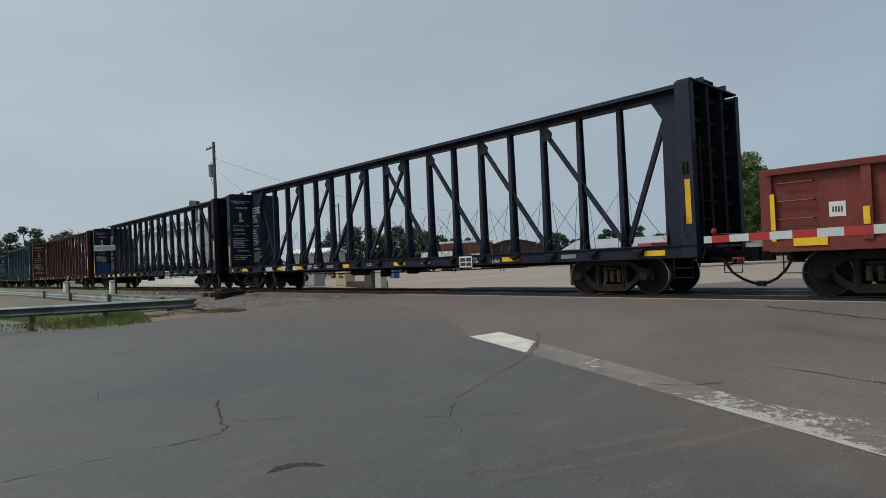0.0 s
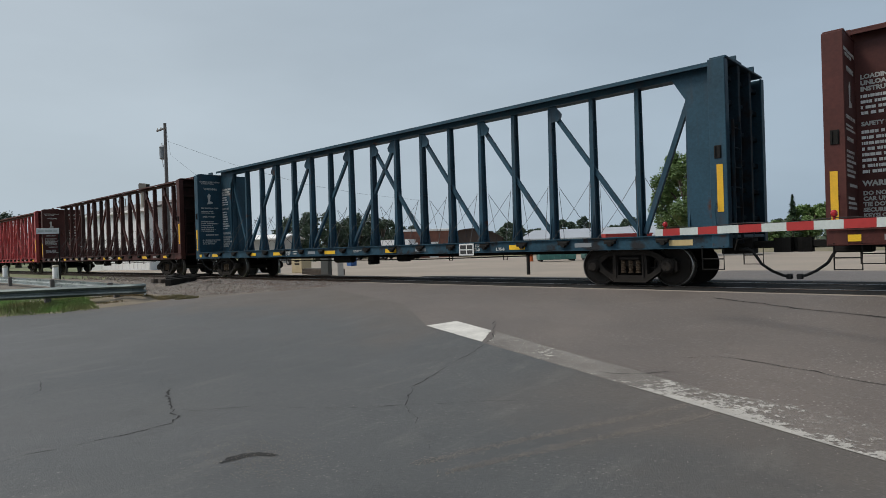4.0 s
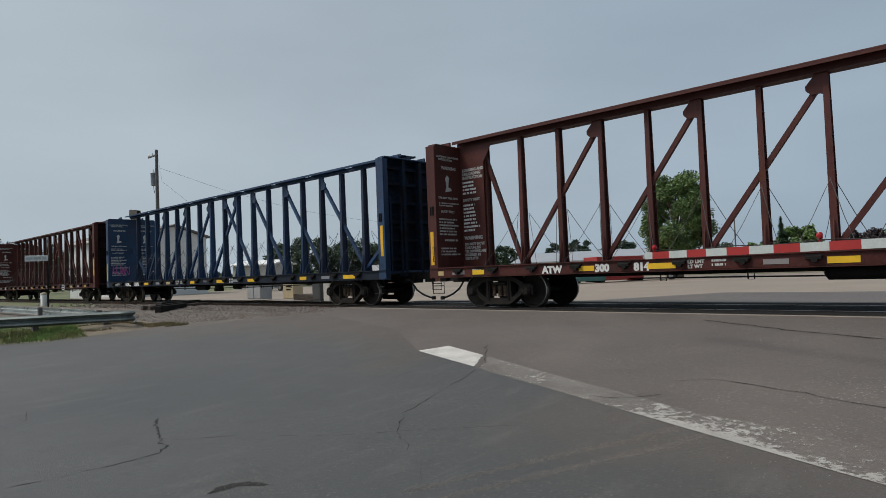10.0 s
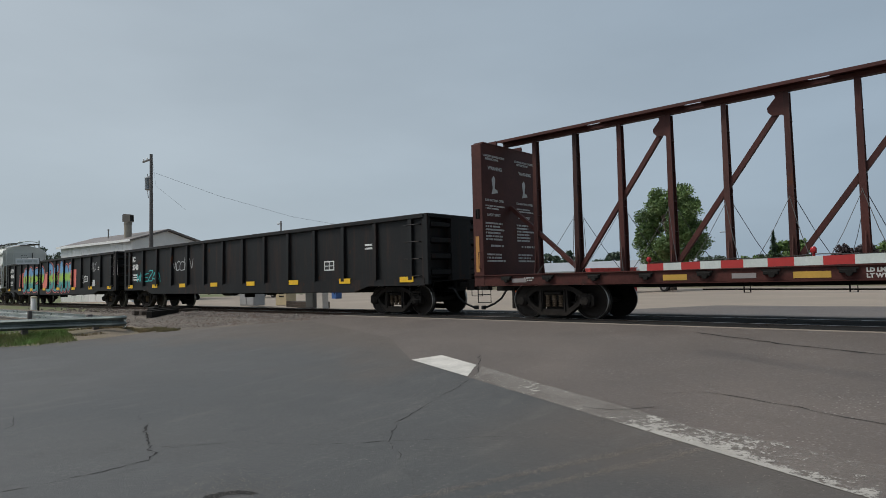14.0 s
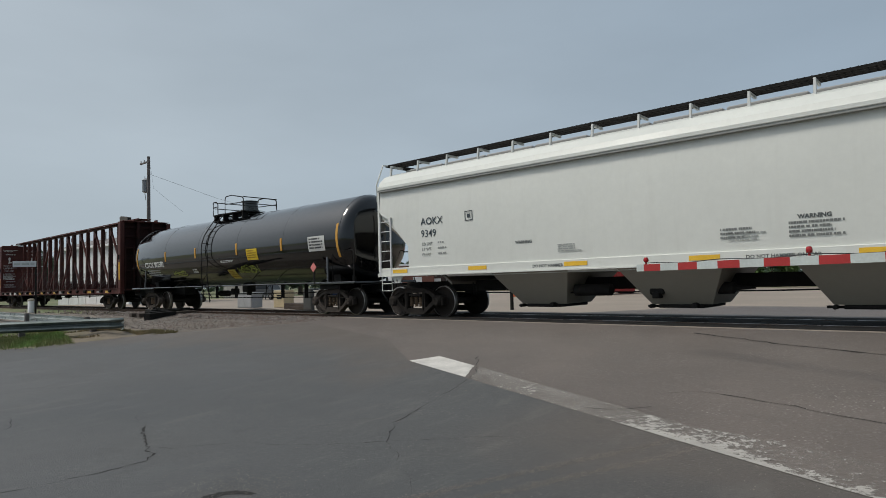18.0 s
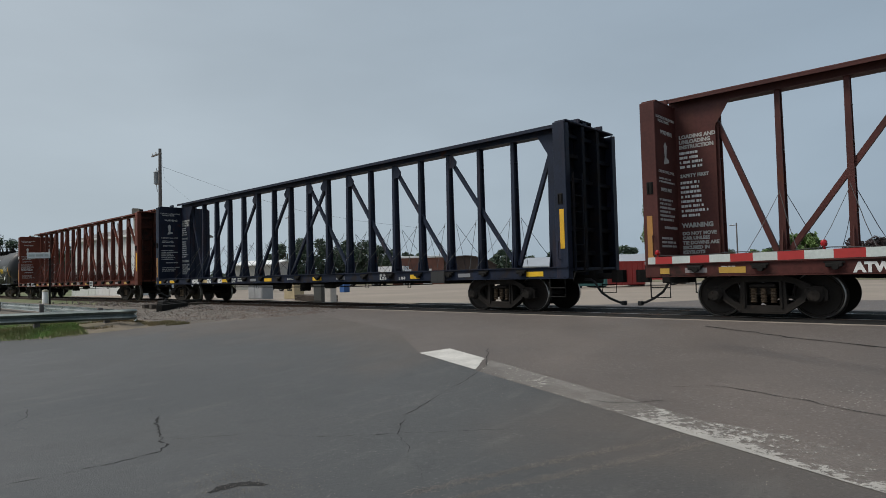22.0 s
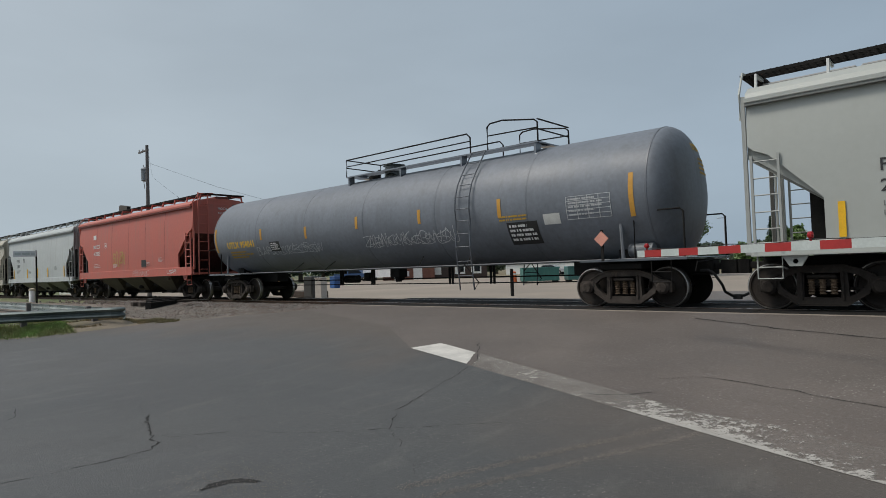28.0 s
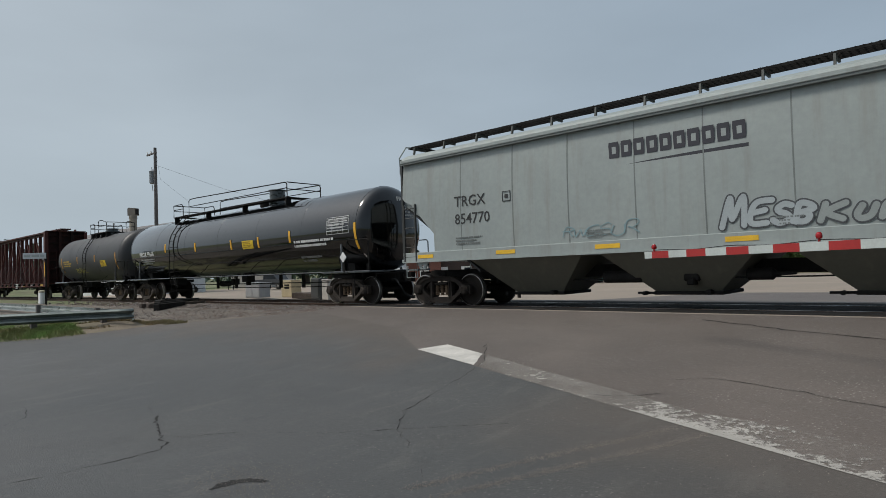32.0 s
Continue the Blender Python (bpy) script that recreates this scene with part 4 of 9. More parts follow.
def centerbeam(centre, colour, kind, label, marks="", seed=0, roof=None, notices=True, short=False, wide=None, board=4.75, dark_board=False):
    '''kind A: closed plate beside each end wall; kind B: open end bay and a slotted top chord.'''
    car = new_car("centerbeam_flatcar", label, centre - 0.19 if short else centre)
    c = colour
    # body colour cut to a third, as shade on the outer end parts
    end_shade = tuple(0.35 * q + 0.002 for q in c)
    H = 11.36 if short else CB_HALF
    BOGIE = 9.12 if short else 9.33
    part("deck", shared(("cb_deck", short), lambda: Mesh().box(-H, H, -1.24, 1.24, 1.02, 1.085, 0.01)), PAINT, car, colour=c)
    part("centre_sill", shared("cb_sill", lambda: Mesh().prism([(-11.3, 0.78), (-9.0, 0.78), (-7.6, 0.735), (7.6, 0.735), (9.0, 0.78), (11.3, 0.78), (11.3, 1.015), (-11.3, 1.015)], "y", -0.22, 0.22)), BLACK, car)
    for s in (-1, 1):
        part("side_sill", shared(("cb_side_sill", s, kind, short), lambda s=s: Mesh().box(-H, H, s * 1.245, s * 1.30, 0.85, 1.10, 0.008).box(-H, H, s * 1.20, s * 1.35, 0.832, 0.852).box(-H, H, s * 1.24, s * 1.34, 1.095, 1.12)), PAINT_SILL, car, colour=tuple(0.2 * q + 0.008 for q in c) if seed == 9 else c)
    pr = random.Random(seed + 300)
    for i, x in enumerate(POSTS):
        end_post = i in (0, 17)
        wear = pr.choice((0.62, 0.8, 0.95, 1.0, 1.15)) if kind == "B" else pr.uniform(0.85, 1.1)
        rusty = pr.choice((0.0, 0.0, 0.15, 0.35)) if kind == "B" else 0.0
        part("post", shared("cb_post", m_post), PAINT, car, colour=tuple(wear * ((1 - rusty) * q + rusty * g) for q, g in zip(c, (0.055, 0.036, 0.030))), at=(x, 0, 0))
    chord = part("top_chord", shared(("cb_chord", kind, short), lambda: m_chord(H, kind == "B")), PAINT, car, colour=roof or c)
    part("flange", shared(("cb_flange", kind, short), lambda: m_flange(H, kind == "B")), PAINT, chord, colour=roof or c)
    for s in (-1, 1):
        part("lip", shared(("cb_lip", kind, s, short), lambda s=s: m_lip(H, s, kind == "B")), PAINT, chord, colour=roof or c)
    # braces: each spans two bays and leans towards the middle of the car
    P = POSTS
    spans = [(P[1], P[3]), (P[3], P[5]), (P[5], P[7]), (P[7], P[9])]
    for a, b in spans:
        for s in (1, -1):
            part("brace", shared(("brace", round(a, 2), s), lambda a=a, b=b, s=s: m_brace(s * a, s * b)), PAINT, car, colour=c)
            part("gusset", shared(("gusset", round(b, 2), s), lambda b=b, s=s: m_gusset(s * b, -s)), PAINT, car, colour=c)
    for s in (1, -1):
        if kind == "B":
            part("brace", shared(("end_brace_b", s, short), lambda s=s: m_brace(s * P[16], s * (H - 0.3), 1.2, 3.0)), PAINT, car, colour=c)
        else:
            part("brace", shared(("end_brace_a", s), lambda s=s: Mesh().bar((s * (P[16] + 0.1), 0, 1.2), (s * P[17], 0, 4.2), 0.11, 0.10, (0, 1, 0))), PAINT, car, colour=c)
            part("end_plate", shared(("cb_plate", s, short), lambda s=s: Mesh().prism([(s * P[17], 1.09), (s * (H - 0.3), 1.09), (s * (H - 0.3), 4.65), (s * (P[17] - 0.32), 4.65), (s * (P[17] - 0.10), 4.28), (s * P[17], 4.12)], "y", -0.17, -0.15)), PAINT, car, colour=c)
    # end walls
    for s in (-1, 1):
        bh = part("bulkhead", shared(("cb_bulkhead", s, kind, short), lambda s=s: m_bulkhead(s, H)), PAINT, car, colour=c)
        o0, o1 = s * (H - 0.31), s * (H + 0.02)
        # thin skin added to carry the end wall's painted shade
        part("end_sheet", shared(("cb_end_sheet", s, short), lambda s=s: Mesh().box(s * (H - 0.268), s * (H - 0.260), -CB_W + 0.05, CB_W - 0.05, 1.02, 4.60)), PAINT_END_SHADE, bh, "outer skin painted dark for shade", colour=end_shade)
        for q in (-1, 1):
            part("side_post", shared(("cb_side_post", s, q, kind, short), lambda s=s, q=q, o0=o0, o1=o1: Mesh().box(o0, o1, q * (CB_W - 0.05), q * (CB_W + 0.0), 0.82, 4.62, 0.01).box(o1 - s * 0.03, o1, q * (CB_W - 0.2), q * (CB_W - 0.02), 0.82, 4.60)), PAINT, bh, colour=c)
            part("inner_post", shared(("cb_in_post", s, q, kind, short), lambda s=s, q=q, o1=o1: Mesh().box(s * (H - 0.27), o1 - s * 0.02, q * 0.30, q * 0.44, 0.9, 4.62, 0.01)), PAINT_END_SHADE, bh, colour=end_shade)
        part("top_cap", shared(("cb_cap", s, kind, short), lambda o0=o0, o1=o1: Mesh().box(o0, o1, -CB_W + 0.1, CB_W - 0.1, 4.63, 4.675, 0.01).box(o0, o1, -0.62, -0.56, 4.67, 4.78).box(o0, o1, 0.56, 0.62, 4.67, 4.78)), PAINT, bh, colour=c)
        for z in (1.45, 2.05, 2.65, 3.25, 3.85, 4.35):
            part("rib", shared(("cb_rib", s, kind, short), lambda s=s, o1=o1: Mesh().box(s * (H - 0.27), s * (H - 0.13), -CB_W + 0.06, CB_W - 0.06, -0.05, 0.05, 0.01)), PAINT_END_SHADE, bh, colour=end_shade, at=(0, 0, z))
        part("end_ladder", ladder_mesh(2.4, 0.42, 6, "y"), PAINT_END_SHADE, bh, colour=end_shade, at=(o1 + s * 0.05, -0.85 * s, 1.0))
        part("grab_iron", shared("grab_iron", lambda: Mesh().tube([(0, 0.06, 0), (0, -0.05, 0), (0, -0.05, 0.42), (0, 0.06, 0.42)], 0.013, 6)), PAINT, bh, colour=c, at=(s * (H - 0.2), -CB_W - 0.02, 1.3))
        part("notch_plate", shared("notch_plate", lambda: Mesh().box(-0.07, 0.07, -0.012, 0.0, -0.13, 0.13, 0.01).box(-0.05, -0.035, -0.03, -0.01, -0.11, 0.11).box(0.035, 0.05, -0.03, -0.01, -0.11, 0.11)), BLACK, bh, at=(s * (H - 0.15), -CB_W - 0.001, 2.75))
        # notices on the inner face
        for q, dy in ((-1.22, 0), (0.22, 1)):
            if notices and (kind == "B" or dy == 0):
                faded = (0.58, 0.58, 0.555) if kind == "B" else (0.50, 0.50, 0.48)
                rows = [add_mark(car, word, 0, 0, 0, size, faded, 0.005) for word, size in (("LOADING & UNLOADING\n    INSTRUCTIONS", 0.083), ("WARNING", 0.13), ("CAR MAY FALL OVER", 0.088), ("SAFETY FIRST", 0.10))]
                rows += [add_bars(car, 11 + dy + seed % 3 + ln, 0, 0, 0, 0.86, hh, ln, colour=faded) for hh, ln in ((0.14, 2), (0.52, 6), (0.10, 1), (0.26, 3))]
                rows.append(part("notice_figure", shared("notice_figure", lambda: Mesh().prism([(0.34, 0.0), (0.62, 0.05), (0.60, 0.12), (0.48, 0.15), (0.52, 0.42), (0.44, 0.50), (0.36, 0.40), (0.40, 0.16)], "y", -0.002, 0.001)), MARK, car, colour=faded))
                for ob, dx, zz in zip(rows, (0.0, 0.20, 0.04, 0.12, 0.06, 0.04, 0.25, 0.08, 0.0), (4.30, 3.96, 3.10, 2.70, 2.86, 2.02, 1.84, 1.44, 3.30)):
                    ob.rotation_euler = (0, 0, radians(90 if s < 0 else -90))
                    ob.location = (s * (H - 0.305), q + dx if s < 0 else -q - dx, zz)
        if kind == "A" and notices and (s < 0 or seed in (7, 8, 18)):
            x0 = -11.2 if s < 0 else 10.45
            add_mark(car, "LOADING AND\nUNLOADING\nINSTRUCTION", x0 + 0.03, -0.176, 3.93, 0.115, (0.43, 0.43, 0.41), 0.010)
            add_bars(car, 31, x0 + 0.03, -0.176, 3.22, 0.66, 0.42, 4)
            add_mark(car, "SAFETY FIRST", x0 + 0.03, -0.176, 3.05, 0.105, (0.43, 0.43, 0.41), 0.010)
            add_bars(car, 32, x0 + 0.03, -0.176, 2.12, 0.64, 0.85, 8)
            add_mark(car, "WARNING", x0 + 0.03, -0.176, 1.92, 0.14, (0.43, 0.43, 0.41), 0.010)
            add_mark(car, "DO NOT MOVE\nCAR UNLESS\nTIE DOWNS ARE\nSECURED IN\nKEYSLOTS", x0 + 0.03, -0.176, 1.75, 0.105, (0.43, 0.43, 0.41), 0.010)
        add_truck(car, s * BOGIE)
        add_coupler(car, s * H, s, 0.80)
        add_stirrup(car, s * (H - 0.30), -1.31)
        add_stirrup(car, s * (H - 0.30), 1.31)
    # winches and cables of the tie-downs
    rg = random.Random(seed)
    for x in [p - 0.14 for p in POSTS]:
        for s in (-1, 1):
            part("winch", shared(("winch", s), lambda s=s: Mesh().box(-0.13, 0.13, s * 1.29, s * 1.40, -0.05, 0.02, 0.01).lathe([(s * 1.30, 0.055), (s * 1.42, 0.055)], "y", (0.02, 0, -0.05), 8).box(-0.16, 0.16, s * 1.20, s * 1.36, 0.02, 0.05)), BLACK, car, at=(x, 0, 1.02))
    for i, x in enumerate(POSTS[1:-1]):
        for s in (-1, 1):
            part("tie_cable", shared(("tie_cable", s), lambda s=s: Mesh().tube([(0, s * 0.26, 2.55), (0.28, s * 0.80, 1.75), (0.56, s * 1.30, 1.08)], 0.007, 5).tube([(0, s * 0.26, 2.50), (-0.25, s * 0.80, 1.72), (-0.50, s * 1.28, 1.08)], 0.006, 5)), CABLE, car, at=(x, 0, 0))
    wide_marks = kind == "A" if wide is None else wide
    for x in ((-11.3, -9.8, -6.58, -4.8, -1.52, 1.6, 6.4, 10.6) if wide_marks else (-6.24, -3.75, -1.27, 1.25, 3.7, 7.2, 9.76)):
        wide = rg.uniform(0.42, 0.62)
        part("reflector", shared(("reflector", round(wide, 1)), lambda w=round(wide, 1): Mesh().box(-w / 2, w / 2, -0.005, 0.0, -0.06, 0.06)), MARK, car, colour=(YELLOW if seed < 10 or seed == 19 else (0.50, 0.30, 0.05)) if rg.random() < 0.85 else (0.50, 0.38, 0.18), at=(x, -1.302, 0.955))
    for x in ((-10.5, -2.6, 2.9, 8.3) if wide_marks else (-10.15, -4.9, 2.5, 8.5)):
        part("data_panel", shared("data_panel_s", lambda: Mesh().box(-0.22, 0.22, -0.004, 0.0, -0.05, 0.05)), MARK, car, colour=tuple(0.5 * q + 0.22 for q in c), at=(x, -1.302, 0.96))
    if board:
        part("data_board", shared("data_board", m_board), MARK, car, colour=(0.03, 0.028, 0.026) if dark_board else WHITE, at=(board, -1.372, 0.93))
    if board:
        part("data_print", shared("data_print", m_print), MARK, car, colour=(0.03, 0.03, 0.03), at=(board, -1.381, 0.93))
    part("safety_strip", shared("safety_strip", lambda: Mesh().box(-0.06, 0.06, -0.006, 0, 0, 0.95)), MARK, car, colour=(0.75, 0.42, 0.02), at=(H - 0.12, -CB_W - 0.002, 1.55))
    part("safety_strip", shared("safety_strip", lambda: Mesh().box(-0.06, 0.06, -0.006, 0, 0, 0.95)), MARK, car, colour=(0.75, 0.42, 0.02) if seed < 10 else (0.42, 0.20, 0.05), at=(-H + 0.12, -CB_W - 0.002, 1.20))
    add_brake_gear(car)
    for x, word in zip((-7.78, -6.36, -5.42) if wide_marks else (-8.88, -7.75, -7.0), marks.split()):
        add_mark(car, word, x, -1.304, 0.875, 0.235, bold=0.012)
    lx = -4.25 if wide_marks else -2.93
    add_mark(car, "LD LMT\nLT WT", lx, -1.304, 0.985, 0.10, (0.5, 0.5, 0.48), 0.012)
    add_bars(car, 50 + seed % 4, lx + 0.48, -1.304, 0.885, 0.36, 0.17, 2, (0.5, 0.5, 0.48))
    if wide_marks:
        add_mark(car, "IH 11-5\nIL 73-0", 4.86, -1.304, 0.985, 0.105, (0.5, 0.5, 0.48), 0.012)
        add_mark(car, "L 75-0", 5.72, -1.304, 0.88, 0.105, (0.5, 0.5, 0.48), 0.012)
    else:
        add_mark(car, "IH 11-7\nIL 73-0", 2.02, -1.308, 0.985, 0.10, (0.5, 0.5, 0.48), 0.012)
    add_bars(car, 54 + seed % 4, -0.22, -1.304, 0.92, 0.42, 0.09, 2, (0.4, 0.4, 0.38))
    add_bars(car, 58 + seed % 4, -10.0, -1.304, 0.92, 0.36, 0.12, 2, (0.5, 0.5, 0.48))
    return car

# ======================= covered hoppers =======================


def bulge(k):
    '''How far out the rounded side of a hopper stands, from its sill (0) to its eave (1).'''
    return float(np.interp(k, (0, 0.12, 0.3, 0.5, 0.68, 0.84, 1.0), (1.456, 1.467, 1.472, 1.466, 1.446, 1.412, 1.362)))


def m_round_side(h, s, cut, z1, eave):
    '''A side sheet that swells out, cut back towards the sill at both ends.'''
    m, rows = Mesh(), []
    levels = sorted({*np.linspace(z1 - 0.02, eave, 15), 2.05, 2.93, 3.05, 3.15})
    for z in levels:
        half = h - float(np.interp(z, (2.05, 2.93, 3.05, 3.15), (cut, 0.36, 0.10, 0.0)))
        y = s * bulge((z - z1) / (eave - z1))
        rows.append(len(m.v))
        m.v += [(-half, y, z), (half, y, z), (half, y - s * 0.06, z), (-half, y - s * 0.06, z)]
    for a, b in zip(rows, rows[1:]):
        m.f += [(a + i, a + (i + 1) % 4, b + (i + 1) % 4, b + i) for i in range(4)]
    m.f += [(0, 3, 2, 1), tuple(rows[-1] + i for i in range(4))]
    return m.data("side_sheet", 30)


def m_round_seam(z1, eave):
    '''An upright welded seam that follows the rounded side.'''
    m = Mesh()
    zs = np.linspace(z1, eave - 0.16, 12)
    for a, b in zip(zs, zs[1:]):
        ya, yb = -bulge((a - z1) / (eave - z1)), -bulge((b - z1) / (eave - z1))
        m.add([(-0.014, ya - 0.003, a), (0.014, ya - 0.003, a), (0.014, yb - 0.003, b), (-0.014, yb - 0.003, b),
               (-0.014, ya + 0.01, a), (0.014, ya + 0.01, a), (0.014, yb + 0.01, b), (-0.014, yb + 0.01, b)], [(0, 1, 2, 3), (0, 3, 7, 4), (1, 5, 6, 2)])
    return m


def hopper(centre, length, colour, label, bays=3, eave=3.70, sill=(1.16, 1.42), mark=("", ""), ribs=0, mat=None, dark=(0.03, 0.03, 0.03),
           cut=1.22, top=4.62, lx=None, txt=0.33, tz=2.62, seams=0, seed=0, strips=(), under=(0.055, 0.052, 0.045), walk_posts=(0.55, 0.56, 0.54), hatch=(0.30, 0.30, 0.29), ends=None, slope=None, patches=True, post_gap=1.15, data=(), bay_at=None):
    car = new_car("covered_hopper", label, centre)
    mat, h, c = mat or PAINT_HOPPER, length / 2, colour
    z0, z1 = sill
    # near-black slope and under colours paint in the shade of end recesses and underside
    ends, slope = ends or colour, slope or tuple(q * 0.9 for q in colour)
    # body: full length above, cut back at both ends below
    zb0 = z1 if ribs else z1 - 0.3
    body = [(-h, eave), (-h, 2.95), (-h + 2.6, zb0), (h - 2.6, zb0), (h, 2.95), (h, eave)]
    inner = 1.40 if ribs else 1.33
    part("body", Mesh().prism(body, "y", -inner, inner), mat, car, colour=c)
    for s in (-1, 1):
        side = [(-h, eave), (-h, 3.15), (-h + 0.10, 3.05), (-h + 0.36, 2.93), (-h + cut, 2.05), (-h + cut + 0.05, z1 - 0.02), (h - cut - 0.05, z1 - 0.02), (h - cut, 2.05), (h - 0.36, 2.93), (h - 0.10, 3.05), (h, 3.15), (h, eave)]
        part("side_sheet", Mesh().prism(side, "y", s * 1.402, s * 1.47) if ribs else m_round_side(h, s, cut, z1, eave), mat, car, colour=c)
        part("side_sill", Mesh().box(-h, h, s * 1.38, s * 1.50, z0, z1, 0.01).box(-h, h, s * 1.30, s * 1.54, z0, z0 + 0.03), mat, car, colour=c)
        part("eave_rail", Mesh().box(-h, h, s * 1.40, s * 1.52, eave - 0.10, eave, 0.012), mat, car, colour=c)
        part("gutter", Mesh().box(-h, h, s * (1.468 if ribs else 1.38), s * 1.50, eave - 0.15, eave - 0.10), mat, car, colour=tuple(q * 0.45 for q in c))
        if post_gap > 1.2:
            part("gutter", Mesh().box(-h, h, s * 1.518, s * 1.526, eave - 0.050, eave - 0.028).box(-h, h, s * 1.38, s * 1.412, eave - 0.30, eave - 0.275), mat, car, colour=tuple(q * 0.3 for q in c))
    # domed roof
    rk = top - 0.14 - eave
    half = [(1.46, 0.0), (1.41, 0.24), (1.20, 0.58), (0.85, 0.80), (0.45, 0.94), (0.0, 1.0)]
    arc = [(-y, eave + k * rk) for y, k in half] + [(y, eave + k * rk) for y, k in half[-2::-1]]
    part("roof", Mesh().prism(arc, "x", -h, h), mat, car, colour=c)
    n_h = max(4, int(length / 1.6))
    for i in range(n_h):
        x = -h + (i + 0.5) * length / n_h
        part("hatch_cover", shared(("hatch", round(length / n_h, 2), top), lambda w=length / n_h: Mesh().box(-w / 2 + 0.03, w / 2 - 0.03, -0.30, 0.30, top - 0.18, top - 0.04, 0.03)), mat, car, colour=hatch, at=(x, 0, 0))
    zt = top

    def walkway():
        m = Mesh()
        for s in (-1, 1):
            for y in (0.52, 0.66, 0.80, 0.95):
                m.box(-h - 0.15, h + 0.15, s * y - 0.015, s * y + 0.015, zt, zt + 0.05)
            k = int(length / 0.12)
            for i in range(k):
                x = -h + i * length / k
                m.box(x - 0.012, x + 0.012, s * 0.50, s * 0.97, zt + 0.03, zt + 0.055)
        for s in (-1, 1):
            for x in (h - 0.10, h - 0.01, h + 0.08, h + 0.17):
                m.box(s * x - 0.03, s * x + 0.03, -0.95, 0.95, zt, zt + 0.04)
        return m
    part("running_board", shared(("walkway", length, top), walkway), BLACK, car)
    n_p = max(5, int(length / post_gap))
    for i in range(n_p + 1):
        x = -h + 0.1 + i * (length - 0.2) / n_p
        for s in (-1, 1):
            part("board_bracket", shared(("bracket", eave, top, s), lambda s=s: Mesh().prism([(s * 0.50, zt), (s * 1.0, zt), (s * 1.05, eave + rk * 0.62), (s * 0.99, eave + rk * 0.66), (s * 0.95, zt - 0.06), (s * 0.50, zt - 0.06)], "x", -0.022, 0.022)), mat, car, colour=walk_posts, at=(x, 0, 0))
    # outlet hoppers
    span = (length - 4.4) / bays
    for i in range(bays):
        xc = bay_at[i] if bay_at else -length / 2 + 2.2 + (i + 0.5) * span
        w = 1.12 if bay_at else span / 2 * 0.88
        low = 0.58 if bay_at else 0.42

        def bay(w=w, low=low):
            top = [(-w, -1.36, z0), (w, -1.36, z0), (w, 1.36, z0), (-w, 1.36, z0)]
            bot = [(-w * low, -0.62, 0.38), (w * low, -0.62, 0.38), (w * low, 0.62, 0.38), (-w * low, 0.62, 0.38)]
            return Mesh().add(top + bot, [(3, 2, 1, 0), (4, 5, 6, 7), (0, 1, 5, 4), (1, 2, 6, 5), (2, 3, 7, 6), (3, 0, 4, 7)])
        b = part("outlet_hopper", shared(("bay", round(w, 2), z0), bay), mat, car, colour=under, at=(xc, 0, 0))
        part("outlet_gate", shared(("gate", round(w, 2)), lambda w=w: Mesh().box(-w * 0.44, w * 0.46, -0.70, 0.70, 0.30, 0.38, 0.02).box(-w * 0.70, -w * 0.44, -0.55, -0.45, 0.31, 0.36).lathe([(-0.84, 0.06), (-0.62, 0.06)], "y", (w * 0.3, 0, 0.36), 8).lathe([(-0.80, 0.045), (-0.60, 0.045)], "y", (-w * 0.55, 0, 0.34), 8)), BLACK, b, at=(0, 0, 0))
    part("centre_sill", Mesh().box(-h - 0.1, h + 0.1, -0.2, 0.2, 0.72, 1.02, 0.01), BLACK, car)
    # ends: frame, slope sheet, ladders, platform
    for s in (-1, 1):
        part("end_wall", Mesh().box(s * h, s * (h + 0.02), -inner, inner, 2.9, eave + 0.02), mat, car, colour=tuple(q * (0.6 if ribs else 0.92) for q in c))
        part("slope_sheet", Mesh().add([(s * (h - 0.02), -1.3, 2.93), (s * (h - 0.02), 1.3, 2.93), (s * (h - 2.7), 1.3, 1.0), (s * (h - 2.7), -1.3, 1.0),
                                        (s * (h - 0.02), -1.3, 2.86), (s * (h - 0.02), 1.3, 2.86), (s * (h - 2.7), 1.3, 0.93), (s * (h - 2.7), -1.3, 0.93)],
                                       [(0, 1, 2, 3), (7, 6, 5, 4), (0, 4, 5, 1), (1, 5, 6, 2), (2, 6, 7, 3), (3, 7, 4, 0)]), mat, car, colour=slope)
        part("end_web", Mesh().prism([(s * (h - 2.3), z1 - 0.05), (s * (h - 0.9), z1 - 0.05), (s * (h - 0.9), 2.25), (s * (h - 2.2), 1.35)], "y", -0.9, -0.86), BLACK, car)
        part("end_platform", Mesh().box(s * (h - 2.2), s * (h + 0.12), -1.45, 1.45, z0 + 0.02, z0 + 0.10, 0.01), mat, car, colour=tuple(q * 0.8 for q in c))
        for y in (-1.40, 0.50, 1.40):
            part("end_post", shared(("end_post", eave, z1), lambda: Mesh().box(-0.035, 0.035, -0.03, 0.03, z1 - 0.1, eave + 0.05)), mat, car, colour=ends if abs(y) > 1 else (0.06, 0.058, 0.05), at=(s * (h + 0.05), y, 0))
            if abs(y) > 1:
                pad = part("jacking_pad", shared("jacking_pad", lambda: plate_with_windows([(-0.22, 0.0), (0.22, 0.0), (0.10, -0.20), (-0.10, -0.20)], [[(0.05 * math.cos(a), -0.11 + 0.05 * math.sin(a)) for a in (0, 1.05, 2.1, 3.14, 4.2, 5.25)]], -0.02, 0.02)), mat, car, colour=tuple(q * 0.9 for q in c))
                pad.location = (s * (h - 0.72), y * 1.02, z0)
